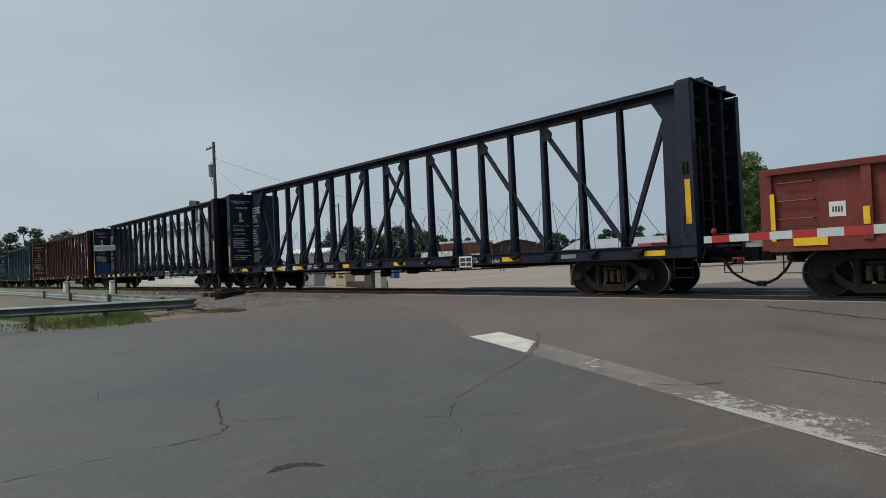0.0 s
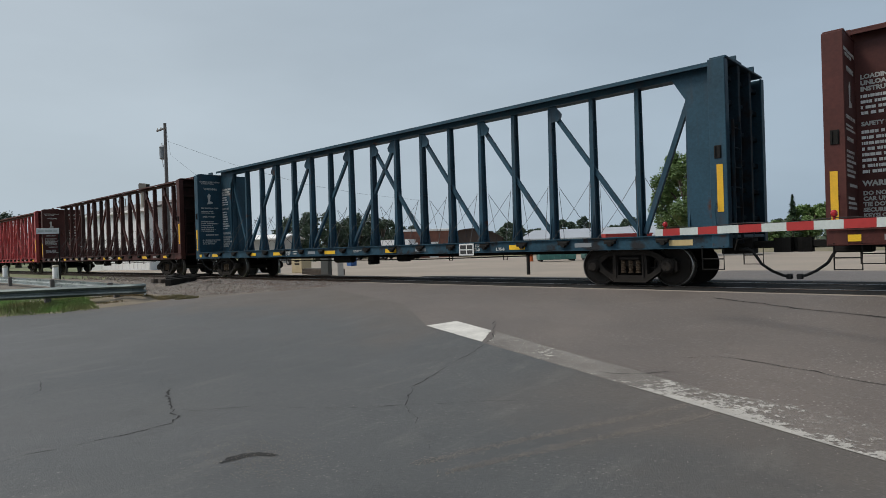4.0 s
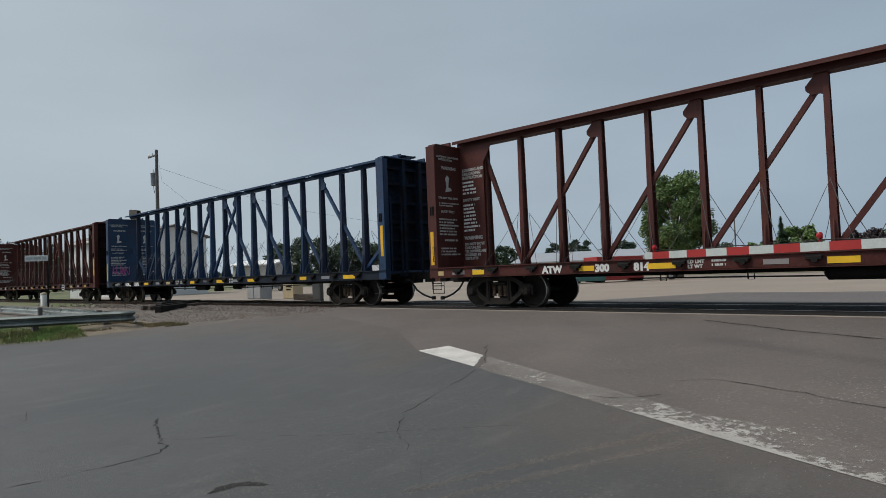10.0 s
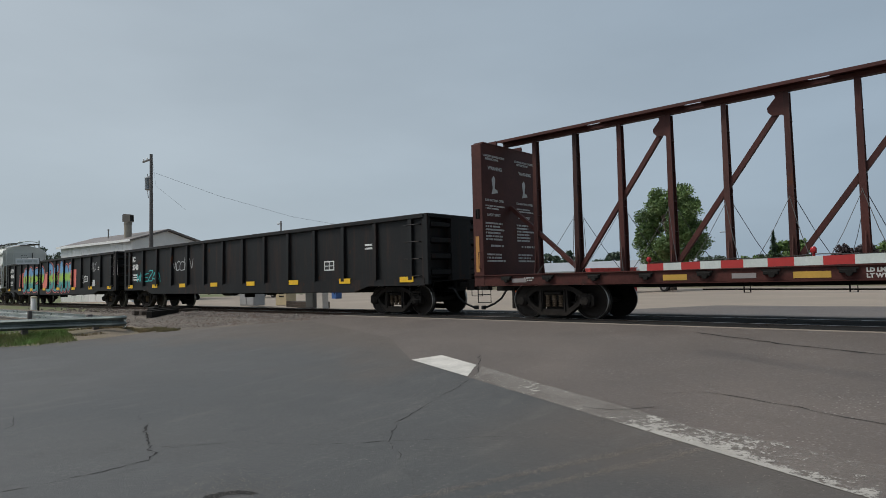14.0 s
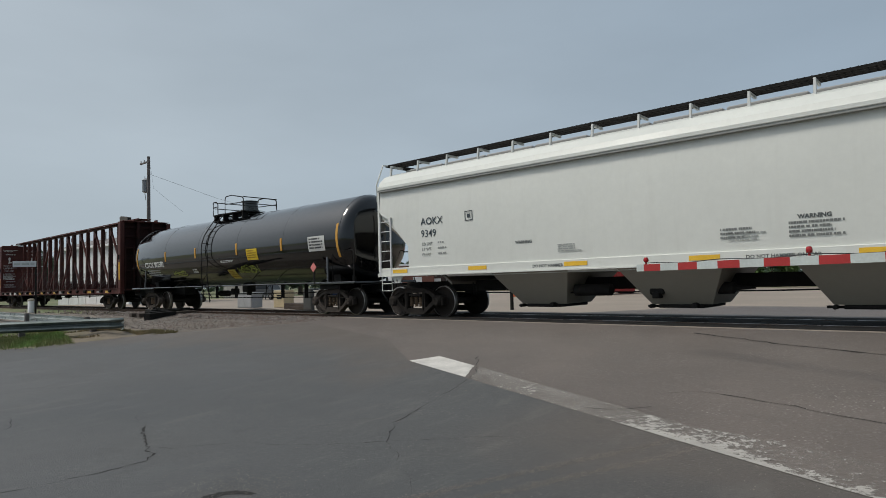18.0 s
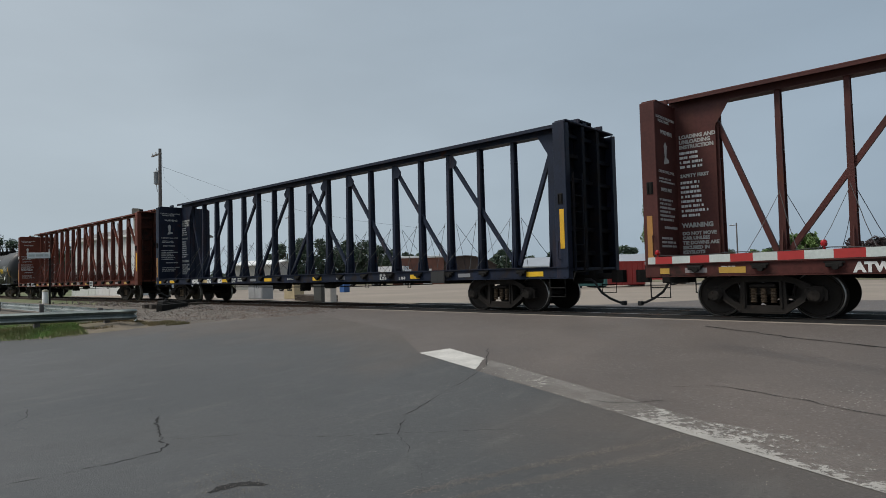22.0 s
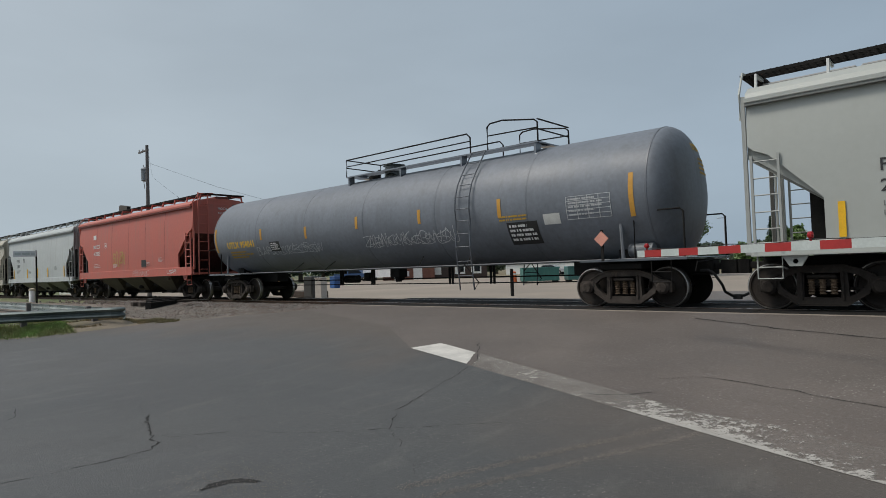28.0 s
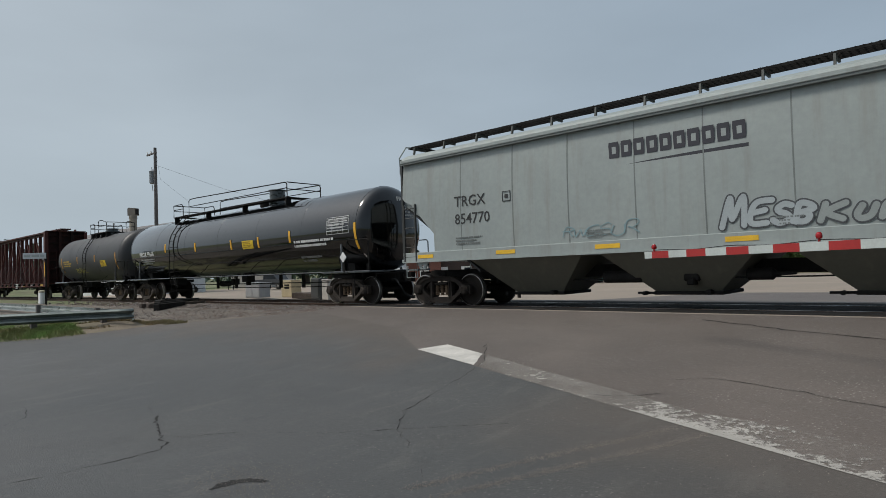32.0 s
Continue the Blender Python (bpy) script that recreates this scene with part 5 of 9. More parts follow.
        for q in (-1, 1):
            part("ladder", ladder_mesh(round(2.95 - z0, 2), 0.46, 6), mat, car, colour=ends if ends != colour else tuple(min(0.6, q * 1.1 + 0.03) for q in c), at=(s * (h - 0.30), q * 1.49, z0))
        part("end_ladder", ladder_mesh(round(eave + 0.5 - z0, 2), 0.44, 9, "y"), mat, car, colour=ends, at=(s * (h + 0.14), -s * 1.0, z0))
        part("roof_grab", shared(("roof_grab", eave, top), lambda: Mesh().tube([(0, -1.42, eave - 0.4), (0, -1.44, eave + 0.1), (0, -1.15, zt + 0.02), (0, -0.5, zt + 0.06)], 0.022, 6)), mat, car, colour=c, at=(s * (h + 0.10), 0, 0))
        if s > 0:
            part("brake_wheel", shared("brake_wheel", m_brake_wheel), BLACK, car, at=(s * (h + 0.12), 0.75 * s, 2.1))
            for k, word in enumerate(mark):
                if word:
                    add_mark(car, word, h + 0.024, -0.25, eave - 0.20 - 0.2 * k, 0.15, dark, 0.001).rotation_euler = (0, 0, radians(90))
        add_truck(car, s * (h - 1.05))
        add_coupler(car, s * h, s, 0.72)
        add_stirrup(car, s * (h - 0.30), -1.46, z0, colour=c)
        add_stirrup(car, s * (h - 0.30), 1.46, z0, colour=c)
    rg = random.Random(seed + 5)
    if ribs:
        for i in range(ribs):
            x = -h + cut + 0.35 + i * (length - 2 * cut - 0.7) / (ribs - 1)
            for s in (-1, 1):
                part("side_rib", shared(("side_rib", eave, s), lambda s=s: Mesh().prism([(s * 1.47, z1), (s * 1.53, z1), (s * 1.53, eave - 0.16), (s * 1.47, eave - 0.16)], "x", -0.05, 0.05)), mat, car, colour=tuple(min(0.7, 1.25 * q) for q in c), at=(x, 0, 0))
    for i in range(seams):
        x = -h + cut + 0.3 + (i + 0.5) * (length - 2 * cut - 0.6) / seams
        part("panel_seam", shared(("panel_seam", eave, z1), lambda: m_round_seam(z1, eave)), mat, car, colour=tuple(q * 0.55 for q in c), at=(x + rg.uniform(-0.1, 0.1), 0, 0))
    for x in strips:
        part("reflector", shared("hop_strip", lambda: Mesh().box(-0.055, 0.055, -0.006, 0.012, 0, 0.62)), MARK, car, colour=(0.78, 0.44, 0.01), at=(x, -1.4865, z1 + 0.03))
    if not strips and patches:
        for i in range(6):
            x = -h + 0.9 + i * (length - 1.8) / 5
            part("reflector", shared("hop_patch", lambda: Mesh().box(-0.30, 0.30, -0.006, 0, -0.05, 0.05)), MARK, car, colour=(0.75, 0.45, 0.03), at=(x, -1.502, (z0 + z1) / 2 + 0.02))
    lx = -h + 1.75 if lx is None else lx
    if mark[0]:
        add_mark(car, mark[0], lx, -1.478, tz, txt * 1.12, dark, 0.001)
        add_mark(car, mark[1], lx, -1.478, tz - txt * 1.32, txt * 1.12, dark, 0.001)
        grey = tuple(0.6 * q + 0.4 * p for q, p in zip(dark, c))
        for k, (word, figures) in enumerate(data):
            zl = tz - txt * 1.32 - txt * 0.90 - k * txt * 0.58
            add_mark(car, word, lx + 0.03, -1.478, zl, txt * 0.46, grey, 0.002)
            if figures:
                add_mark(car, figures, lx + 0.03 + txt * 2.3, -1.478, zl, txt * 0.46, grey, 0.002)
            else:
                add_bars(car, 65 + seed + k, lx + 0.03 + txt * 2.3, -1.478, zl, 0.34, txt * 0.34, 1, grey)
        if not data:
            add_bars(car, 61 + seed, lx + 0.02, -1.478, 1.66, 0.95, 0.24, 3, grey)
        part("plate_mark", shared("plate_mark", lambda: Mesh().box(-0.13, 0.13, -0.004, 0, -0.13, -0.11).box(-0.13, 0.13, -0.004, 0, 0.11, 0.13).box(-0.13, -0.11, -0.004, 0, -0.13, 0.13).box(0.11, 0.13, -0.004, 0, -0.13, 0.13).box(-0.05, 0.05, -0.004, 0, -0.05, 0.05)), MARK, car, colour=dark, at=(lx + 1.75, -1.478, tz + 0.12))
    faint = tuple(0.5 * q + 0.5 * p for q, p in zip(dark, c))
    add_bars(car, 71 + seed, -1.9, -1.478, 1.62, 0.62, 0.20, 4, faint)
    add_bars(car, 72 + seed, 1.9, -1.478, 1.62, 0.7, 0.18, 3, faint)
    add_bars(car, 73 + seed, h - 3.3, -1.478, 1.75, 0.55, 0.22, 4, faint)
    add_brake_gear(car)
    return car


# ======================= tank cars =======================


def tank_car(centre, length, r, axis_z, colour, label, trucks, ladder_x=0.0, dome_x=None, marks=("", "", ""), seed=0, strips=(), walk=(-1.2, 1.6), sign=None):
    tall = colour[0] < 0.02
    car = new_car("tank_car", label, centre)
    PT = PAINT_TANK if colour[0] < 0.02 else PAINT_TANK_MATT
    h, c, zc = length / 2, colour, axis_z
    head = 0.56
    prof = [(-h, 0.02)] + [(-h + head * (1 - math.cos(a)), r * math.sin(a) ** 0.78) for a in [k * math.pi / 16 for k in range(1, 8)]] + [(-h + head, r)]
    prof += [(x, r) for x in np.linspace(-h + head, h - head, 6)[1:-1]]
    prof = prof + [(-a, b) for a, b in prof[:9][::-1]]
    part("tank_shell", Mesh().lathe(prof, "x", (0, 0, zc), 56).data("tank_shell", 35), PT, car, colour=c)
    for x in np.linspace(-h + head, h - head, max(4, int(length / 2.6))):
        part("weld_band", shared(("weld_band", r), lambda: Mesh().lathe([(-0.025, r), (-0.02, r + 0.005), (0.02, r + 0.005), (0.025, r)], "x", (0, 0, 0), 56), 40), PT, car, colour=tuple(q * 0.85 for q in c), at=(x, 0, zc))
    top = zc + r
    dx = ladder_x if dome_x is None else dome_x
    if seed == 2:
        part("valve_cluster", Mesh().lathe([(-0.12, 0.24), (0.10, 0.24), (0.12, 0.30), (0.16, 0.30), (0.18, 0.20), (0.24, 0.20)], "z", (0, 0, 0), 16).lathe([(0.16, 0.07), (0.42, 0.06), (0.44, 0.11), (0.47, 0.11)], "z", (-0.12, 0.05, 0), 10)
             .lathe([(0.16, 0.08), (0.34, 0.08), (0.36, 0.12), (0.40, 0.03)], "z", (0.14, -0.08, 0), 10).box(-0.30, 0.34, -0.05, 0.05, 0.20, 0.28, 0.02), BLACK, car, at=(dx, 0, top))
    else:
        part("manway", shared(("manway", tall), lambda: Mesh().lathe([(-0.12, 0.33), (0.14, 0.33), (0.16, 0.40), (0.21, 0.40), (0.23, 0.32), (0.54 if tall else 0.32, 0.32), (0.56 if tall else 0.34, 0.37), (0.60 if tall else 0.37, 0.37), (0.62 if tall else 0.38, 0.05)], "z", (0, 0, 0), 20).box(0.30, 0.50, -0.08, 0.08, 0.16, 0.30), 40), PAINT_TANK, car, colour=(0.02, 0.026, 0.022), at=(dx, 0, top))
    part("valve_box", shared("valve_box", lambda: Mesh().lathe([(-0.1, 0.20), (0.16, 0.20), (0.20, 0.12)], "z", (0, 0, 0), 12).lathe([(0.16, 0.06), (0.34, 0.05)], "z", (0.12, 0.1, 0), 8)), BLACK, car, at=(dx - 0.95, 0, top))
    x0, x1 = ladder_x + walk[0], ladder_x + walk[1]

    def deck():
        m = Mesh()
        for s in (-1, 1):
            m.box(x0, x1, s * 0.42, s * 0.80, top + 0.06, top + 0.10)
            for x in np.linspace(x0 + 0.1, x1 - 0.1, 4):
                m.box(x - 0.03, x + 0.03, s * 0.55, s * 0.78, top - 0.35, top + 0.06)
        for x in (x0 + 0.2, x1 - 0.2):
            m.box(x - 0.2, x + 0.2, -0.42, 0.42, top + 0.062, top + 0.098)
        return m
    part("platform", deck(), BLACK if c[0] < 0.05 else PAINT_TANK, car, colour=c)
    for s in (-1, 1):
        y, zb, zr = s * 0.78, top + 0.08, top + 0.66
        a = ladder_x - 0.30
        b = ladder_x + 0.30
        part("railing", Mesh().tube([(x0, y, zb), (x0, y, zr), (a - 0.12, y, zr), (a, y, zr - 0.12), (a, y, zb)], 0.022, 6).tube([(x0, y, zb + 0.36), (a, y, zb + 0.36)], 0.018, 6), BLACK, car)
        part("railing", Mesh().tube([(b, y, zb), (b, y, zr + 0.06), (b + 0.10, y, zr + 0.14), (b + 0.5, y, zr + 0.16), (x1 - 0.1, y, zr), (x1, y, zr - 0.08), (x1, y, zb)], 0.022, 6).tube([(b, y, zb + 0.40), (x1, y, zb + 0.36)], 0.018, 6), BLACK, car)
    for x in (x0, x1):
        part("railing", Mesh().tube([(x, -0.78, top + 0.66), (x, 0.78, top + 0.66)], 0.02, 6).tube([(x, -0.78, top + 0.40), (x, 0.78, top + 0.40)], 0.018, 6), BLACK, car)
    for s in (-1, 1):
        ang = [math.radians(d) for d in (38, 25, 12, 0, -12)]
        pts = [(s * (r * math.cos(q) + 0.10), zc + r * math.sin(q)) for q in ang]
        pts = [(s * 0.80, top + 0.10)] + pts + [(s * (r + 0.10), zc - 1.0), (s * (r + 0.02), 0.80), (s * (r - 0.02), 0.42)]
        m = Mesh()
        for q in (-0.24, 0.24):
            m.tube([(q, y, z) for y, z in pts], 0.020, 6)
        zz = 0.78
        lad = []
        for (ya, za), (yb, zb) in zip(pts, pts[1:]):
            k = max(1, int(math.hypot(ya - yb, za - zb) / 0.33))
            lad += [(ya + (yb - ya) * i / k, za + (zb - za) * i / k) for i in range(k)]
        for y, z in lad:
            m.tube([(-0.24, y, z), (0.24, y, z)], 0.013, 6)
        part("ladder", m, BLACK if c[0] < 0.05 else PAINT_TANK, car, colour=tuple(q * 0.5 for q in c), at=(ladder_x, 0, 0))
        part("ladder_brace", Mesh().tube([(-0.24, s * (r + 0.02), 0.86), (0.0, s * (r + 0.06), 1.10), (0.40, s * (r - 0.02), 0.62), (0.24, s * (r - 0.02), 0.44)], 0.016, 6), BLACK, car, at=(ladder_x, 0, 0))
    # running gear: stub sills, end decks, rails along the side
    ex = trucks + 1.55
    for s in (-1, 1):
        part("side_rail", Mesh().tube([(-ex, s * 1.36, 1.08), (ex, s * 1.36, 1.08)], 0.022, 6), PT, car, colour=tuple(0.5 * q + 0.015 for q in c))
        part("stub_sill", Mesh().box(s * (trucks - 1.7), s * ex, -0.26, 0.26, 0.72, 1.08, 0.02).box(s * (trucks - 0.5), s * (trucks + 0.5), -1.2, 1.2, 0.86, 1.0, 0.02), BLACK, car)
        part("saddle", Mesh().prism([(-0.80, 1.0), (0.80, 1.0), (0.85, zc - r * 0.80), (0.5, zc - r * 0.90), (0, zc - r * 0.98), (-0.5, zc - r * 0.90), (-0.85, zc - r * 0.80)], "x", s * (trucks - 0.18), s * (trucks + 0.18)), BLACK, car)
        part("end_deck", Mesh().box(s * (trucks - 0.9), s * ex, -1.40, 1.40, 1.03, 1.09, 0.01), PAINT_TANK, car, colour=tuple(0.5 * q + 0.01 for q in c))
        for q in (-1, 1):
            part("end_rail", shared("end_rail", lambda: Mesh().tube([(0.45, 0, 0), (0.45, 0, 0.95), (0.38, 0, 1.02), (-0.55, 0, 1.02), (-0.62, 0, 0.95), (-0.62, 0, 0)], 0.02, 6)), BLACK, car, colour=c, at=(s * (ex - 0.5), q * 1.36, 1.08))
            add_stirrup(car, s * (ex - 0.55), q * 1.38, 1.0)
        add_truck(car, s * trucks, TRUCK_DUSTY)
        add_coupler(car, s * ex, s, 0.55)
        for q in (-1, 1):
            part("side_stay", Mesh().tube([(s * (trucks + 0.15), q * 1.34, 1.05), (s * (trucks + 0.10), q * min(1.30, r * 0.96), zc - r * 0.36)], 0.045, 8), PT, car, colour=tuple(0.6 * w + 0.05 for w in c))
        for x in (2.2, 4.0):
            if x < trucks - 1.6:
                part("strut", Mesh().tube([(s * x, -1.36, 1.08), (s * (x - 0.18), -0.9, zc - r * 0.75)], 0.014, 5), BLACK, car)
    part("brake_wheel", shared("brake_wheel", m_brake_wheel), BLACK, car, at=(ex - 0.75, -0.75, 1.75))
    part("brake_stand", Mesh().box(ex - 0.82, ex - 0.70, -0.80, -0.70, 1.08, 1.85), BLACK, car)
    part("outlet_valve", Mesh().box(-0.22, 0.22, -0.2, 0.2, zc - r - 0.28, zc - r + 0.05, 0.03).lathe([(zc - r - 0.42, 0.10), (zc - r - 0.26, 0.12)], "z", (0, 0, 0), 10), BLACK, car)
    for x in (-3.4, -1.7, 1.9, 3.5):
        if abs(x) < trucks - 1.4:
            part("pipe_hanger", shared("pipe_hanger", lambda: Mesh().box(-0.025, 0.025, -0.03, 0.03, 0.52, 1.06).box(0.095, 0.145, -0.03, 0.03, 0.52, 1.06)), BLACK, car, at=(x, 0.35, 0))
    part("brake_pipe", Mesh().tube([(-trucks, 0.35, 0.72), (trucks, 0.35, 0.72)], 0.022, 6).tube([(-trucks, 0.35, 0.55), (trucks, 0.35, 0.55)], 0.018, 6), BLACK, car)
    for x, zl, ln in strips:
        me = Mesh()
        for k in range(6):
            me.box(x - 0.055, x + 0.055, -0.004, 0, zl + k * ln / 6, zl + (k + 1) * ln / 6)
        part("reflector", wrap(me.data("reflector"), r, zc), MARK, car, colour=OCHRE if seed % 2 else (0.75, 0.40, 0.03))

    def on_shell(me, x, z, colour_, name="lettering", off=0.0):
        me2 = me.copy()
        me2.transform(Matrix.Translation((x, -off, z)))
        out = wrap(me2, r, zc)
        bpy.data.meshes.remove(me2)
        return part(name, out, MARK, car, colour=colour_)
    lc = marks[3] if len(marks) > 3 else WHITE

    def on_head(me, y, z):
        """Writing on the far-right head: x of the writing runs along y."""
        out = me.copy()
        for v in out.vertices:
            yy, zz, lift = v.co.x + y, v.co.z + z, -v.co.y
            rho = min(0.98, math.hypot(yy, zz - zc) / r) ** (1 / 0.78)
            v.co = (h - head + head * math.sqrt(1 - rho * rho) + 0.006 + lift, yy, zz)
        return out
    if marks[0]:
        part("lettering", on_head(lettering(marks[0], 0.22, 0.006), 0.02, zc + 0.62 * r), MARK, car, colour=tuple(0.8 * q for q in lc))
        part("small_print", on_head(text_bars(90 + seed, 0.75, 0.42, 4), 0.25, zc + 0.24 * r), MARK, car, colour=tuple(0.7 * q for q in lc))
        on_shell(lettering(marks[0], 0.36 if len(marks) < 5 else marks[4], 0.008), marks[1], marks[2], lc)
        if seed == 2:
            for k, row in enumerate((("LD LMT", "206200 LB", "93550 KG"), ("LT WT", "56800 LB", "25750 KG"), ("NEW", "", "08-2009"))):
                for q, word in zip((0.03, 0.72 + 0.10 * (k == 1), 1.62), row):
                    if word:
                        on_shell(lettering(word, 0.135, 0.003), marks[1] + q, marks[2] - 0.19 - 0.155 * k, tuple(0.7 * q for q in lc))
        else:
            on_shell(text_bars(80 + seed, 1.6, 0.30, 3), marks[1] + 0.1, marks[2] - 0.42, tuple(0.55 * q for q in lc), "small_print")
    if sign:
        for kind_, x, z, w, hh, col in sign:
            m = Mesh()
            if kind_ == "panel":
                for k in range(5):
                    m.box(x, x + w, -0.004, 0, z + k * hh / 5, z + (k + 1) * hh / 5)
            elif kind_ == "diamond":
                m.prism([(x - w / 2, z), (x, z - hh / 2), (x + w / 2, z), (x, z + hh / 2)], "y", -r - 0.09, -r - 0.07)
                part("placard", m, MARK, car, colour=col)
                part("placard_post", Mesh().box(x - 0.03, x + 0.03, -r - 0.06, -r - 0.03, 1.05, z + 0.2), BLACK, car)
                continue
            elif kind_ == "table":
                for k in range(6):
                    m.box(x, x + w, -0.004, 0, z + k * hh / 5 - 0.006, z + k * hh / 5 + 0.006)
                for k in range(5):
                    for j in range(5):
                        m.box(x + k * w / 4 - 0.006, x + k * w / 4 + 0.006, -0.005, 0, z + j * hh / 5, z + (j + 1) * hh / 5)
                part("data_table", wrap(m.data("data_table"), r, zc), MARK, car, colour=col)
                on_shell(text_bars(97 + seed, w * 0.9, hh * 0.86, 5, 0.5), x + w * 0.05, z + hh * 0.07, col, "small_print")
                continue
            elif kind_ == "bars":
                on_shell(text_bars(90 + seed + int(x * 10), w, hh, max(2, int(hh / 0.11))), x, z, col, "small_print")
                continue
            elif kind_ == "fat":
                for k, ch in enumerate("MEAWUS"):
                    a = x + k * w / 6
                    for rr, cc, off in ((0.135, (0.72, 0.68, 0.66), 0.0), (0.092, col, 0.004), (0.022, (0.60, 0.35, 0.33), 0.008)):
                        on_shell(fat_letter(ch, a - 0.05, a + w / 6 + 0.10, z, z + hh, rr, 0.11, 40 + k, 0.06), 0, 0, cc, "sprayed_letter", off + 0.0004 * k)
                continue
            elif kind_ == "tag":
                on_shell(scribble(seed + int(x * 7), w, hh * 0.85, 0.019, max(5, int(w / 0.16)), 2.1), x, z, col, "sprayed_tag")
                continue
            part("notice", wrap(m.data("notice"), r, zc), MARK, car, colour=col)
            if w > 0.5:
                on_shell(text_bars(95 + seed, w * 0.86, hh * 0.8, 4), x + w * 0.07, z + hh * 0.1, (0.30, 0.18, 0.01) if col[2] < 0.2 and sum(col) > 0.6 else ((0.04, 0.04, 0.04) if sum(col) > 1 else WHITE), "small_print", 0.006)
    add_brake_gear(car, True)
    return car


# ======================= gondolas =======================


def gondola(centre, length, top, colour, label, mark=("", ""), posts=14, seed=0, patches=YELLOW, inset=0.55):
    car = new_car("gondola_car", label, centre)
    h, c = length / 2, colour
    part("floor", Mesh().box(-h, h, -1.38, 1.38, 1.02, 1.10, 0.01), PAINT, car, colour=tuple(q * 0.8 for q in c))
    part("centre_sill", Mesh().box(-h, h, -0.22, 0.22, 0.66, 1.02, 0.01), BLACK, car)
    for s in (-1, 1):
        part("side_sheet", Mesh().box(-h, h, s * 1.36, s * 1.385, 0.98, top - 0.05), PAINT, car, colour=c)
        part("top_chord", Mesh().box(-h, h, s * 1.34, s * 1.49, top - 0.13, top, 0.015), PAINT, car, colour=c)
        x0, x1 = h - 2.4, h - 3.1
        sill = [(-h, 0.88), (-x0, 0.88), (-x1, 0.70), (x1, 0.70), (x0, 0.88), (h, 0.88), (h, 1.08), (-h, 1.08)]
        part("side_sill", Mesh().prism(sill, "y", s * 1.37, s * 1.47), PAINT, car, colour=c)
        for i in range(posts):
            x = -h + inset + i * (length - 2 * inset) / (posts - 1)
            part("side_post", shared(("gon_post", top, s), lambda s=s: Mesh().prism([(s * 1.38, 1.05), (s * 1.50, 1.05), (s * 1.47, top - 0.12), (s * 1.38, top - 0.12)], "x", -0.075, 0.075)), PAINT, car, colour=c, at=(x, 0, 0))
    for s in (-1, 1):
        e = part("end_wall", Mesh().box(s * (h - 0.03), s * h, -1.36, 1.36, 1.0, top - 0.03), PAINT, car, colour=c)
        for z in np.linspace(1.25, top - 0.3, 4):
            part("end_rib", shared(("gon_rib", s), lambda s=s: Mesh().prism([(0, -0.11), (s * 0.14, -0.06), (s * 0.14, 0.06), (0, 0.11)], "y", -1.30, 1.30)), PAINT, e, colour=c, at=(s * h, 0, z))
        part("end_post", Mesh().box(s * h, s * (h + 0.16), -0.45, 0.45, 1.0, top - 0.05, 0.01), PAINT, e, colour=c)
        part("end_cap", Mesh().box(s * (h - 0.06), s * (h + 0.17), -1.42, 1.42, top - 0.12, top, 0.02), PAINT, e, colour=c)
        for q in (-1, 1):
            part("corner_post", Mesh().box(s * (h - 0.08), s * (h + 0.14), q * 1.32, q * 1.46, 0.9, top, 0.015), PAINT, e, colour=c)
        for q in (-1, 1):
            for z in np.linspace(1.15, top - 0.3, 4):
                part("grab_iron", shared(("gon_grab", q), lambda q=q: Mesh().tube([(-0.3, 0, 0), (-0.3, q * 0.09, 0), (0.3, q * 0.09, 0), (0.3, 0, 0)], 0.015, 6)), PAINT, car, colour=c, at=(s * (h - 0.48), q * 1.385, z))
            add_stirrup(car, s * (h - 0.42), q * 1.42, 0.9)
        add_truck(car, s * (h - 1.65))
        add_coupler(car, s * h, s, 0.72)
    for i in range(8):
        x = -h + 0.7 + i * (length - 1.4) / 7
        part("reflector", shared("gon_patch", lambda: Mesh().box(-0.28, 0.28, -0.006, 0, -0.08, 0.08)), MARK, car, colour=patches, at=(x, -1.386 - 0.10, 1.20 - 0.14))
    if mark[0]:
        add_mark(car, mark[0], -h + 0.72, -1.39, top - 0.62, 0.34, bold=0.014)
        add_mark(car, mark[1], -h + 0.72, -1.39, top - 1.02, 0.34, bold=0.014)
        add_bars(car, 41 + seed, -h + 0.75, -1.39, 1.32, 0.8, 0.36, 3)
    add_bars(car, 44 + seed, h - 2.6, -1.39, top - 0.95, 0.6, 0.22, 2)
    part("data_board", shared("data_board", m_board), MARK, car, colour=WHITE, at=(h - 4.4, -1.39, 1.58))
    part("data_print", shared("data_print", m_print), MARK, car, colour=(0.03, 0.03, 0.03), at=(h - 4.4, -1.398, 1.58))
    add_brake_gear(car)
    return car

# ======================= ground, roads, track =======================


def height(x, y):
    '''The lie of the land: the road climbs to the rails and falls behind them.'''
    if y <= 0:
        return float(np.interp(y, (-60, -14, -9, -2.2, 0), (-0.75, -0.6, -0.5, -0.02, -0.02)))
    return float(np.interp(y, (0, 2.2, 7, 30, 400), (-0.02, -0.02, -0.38, -0.42, -0.6)))


def sheet(xs, ys, lift, inside=None):
    m = Mesh()
    ix = {}
    for i, x in enumerate(xs):
        for j, y in enumerate(ys):
            ix[i, j] = len(m.v)
            m.v.append((x, y, height(x, y) + (lift(x, y) if callable(lift) else lift)))
    for i in range(len(xs) - 1):
        for j in range(len(ys) - 1):
            m.f.append((ix[i, j], ix[i + 1, j], ix[i + 1, j + 1], ix[i, j + 1]))
    return m


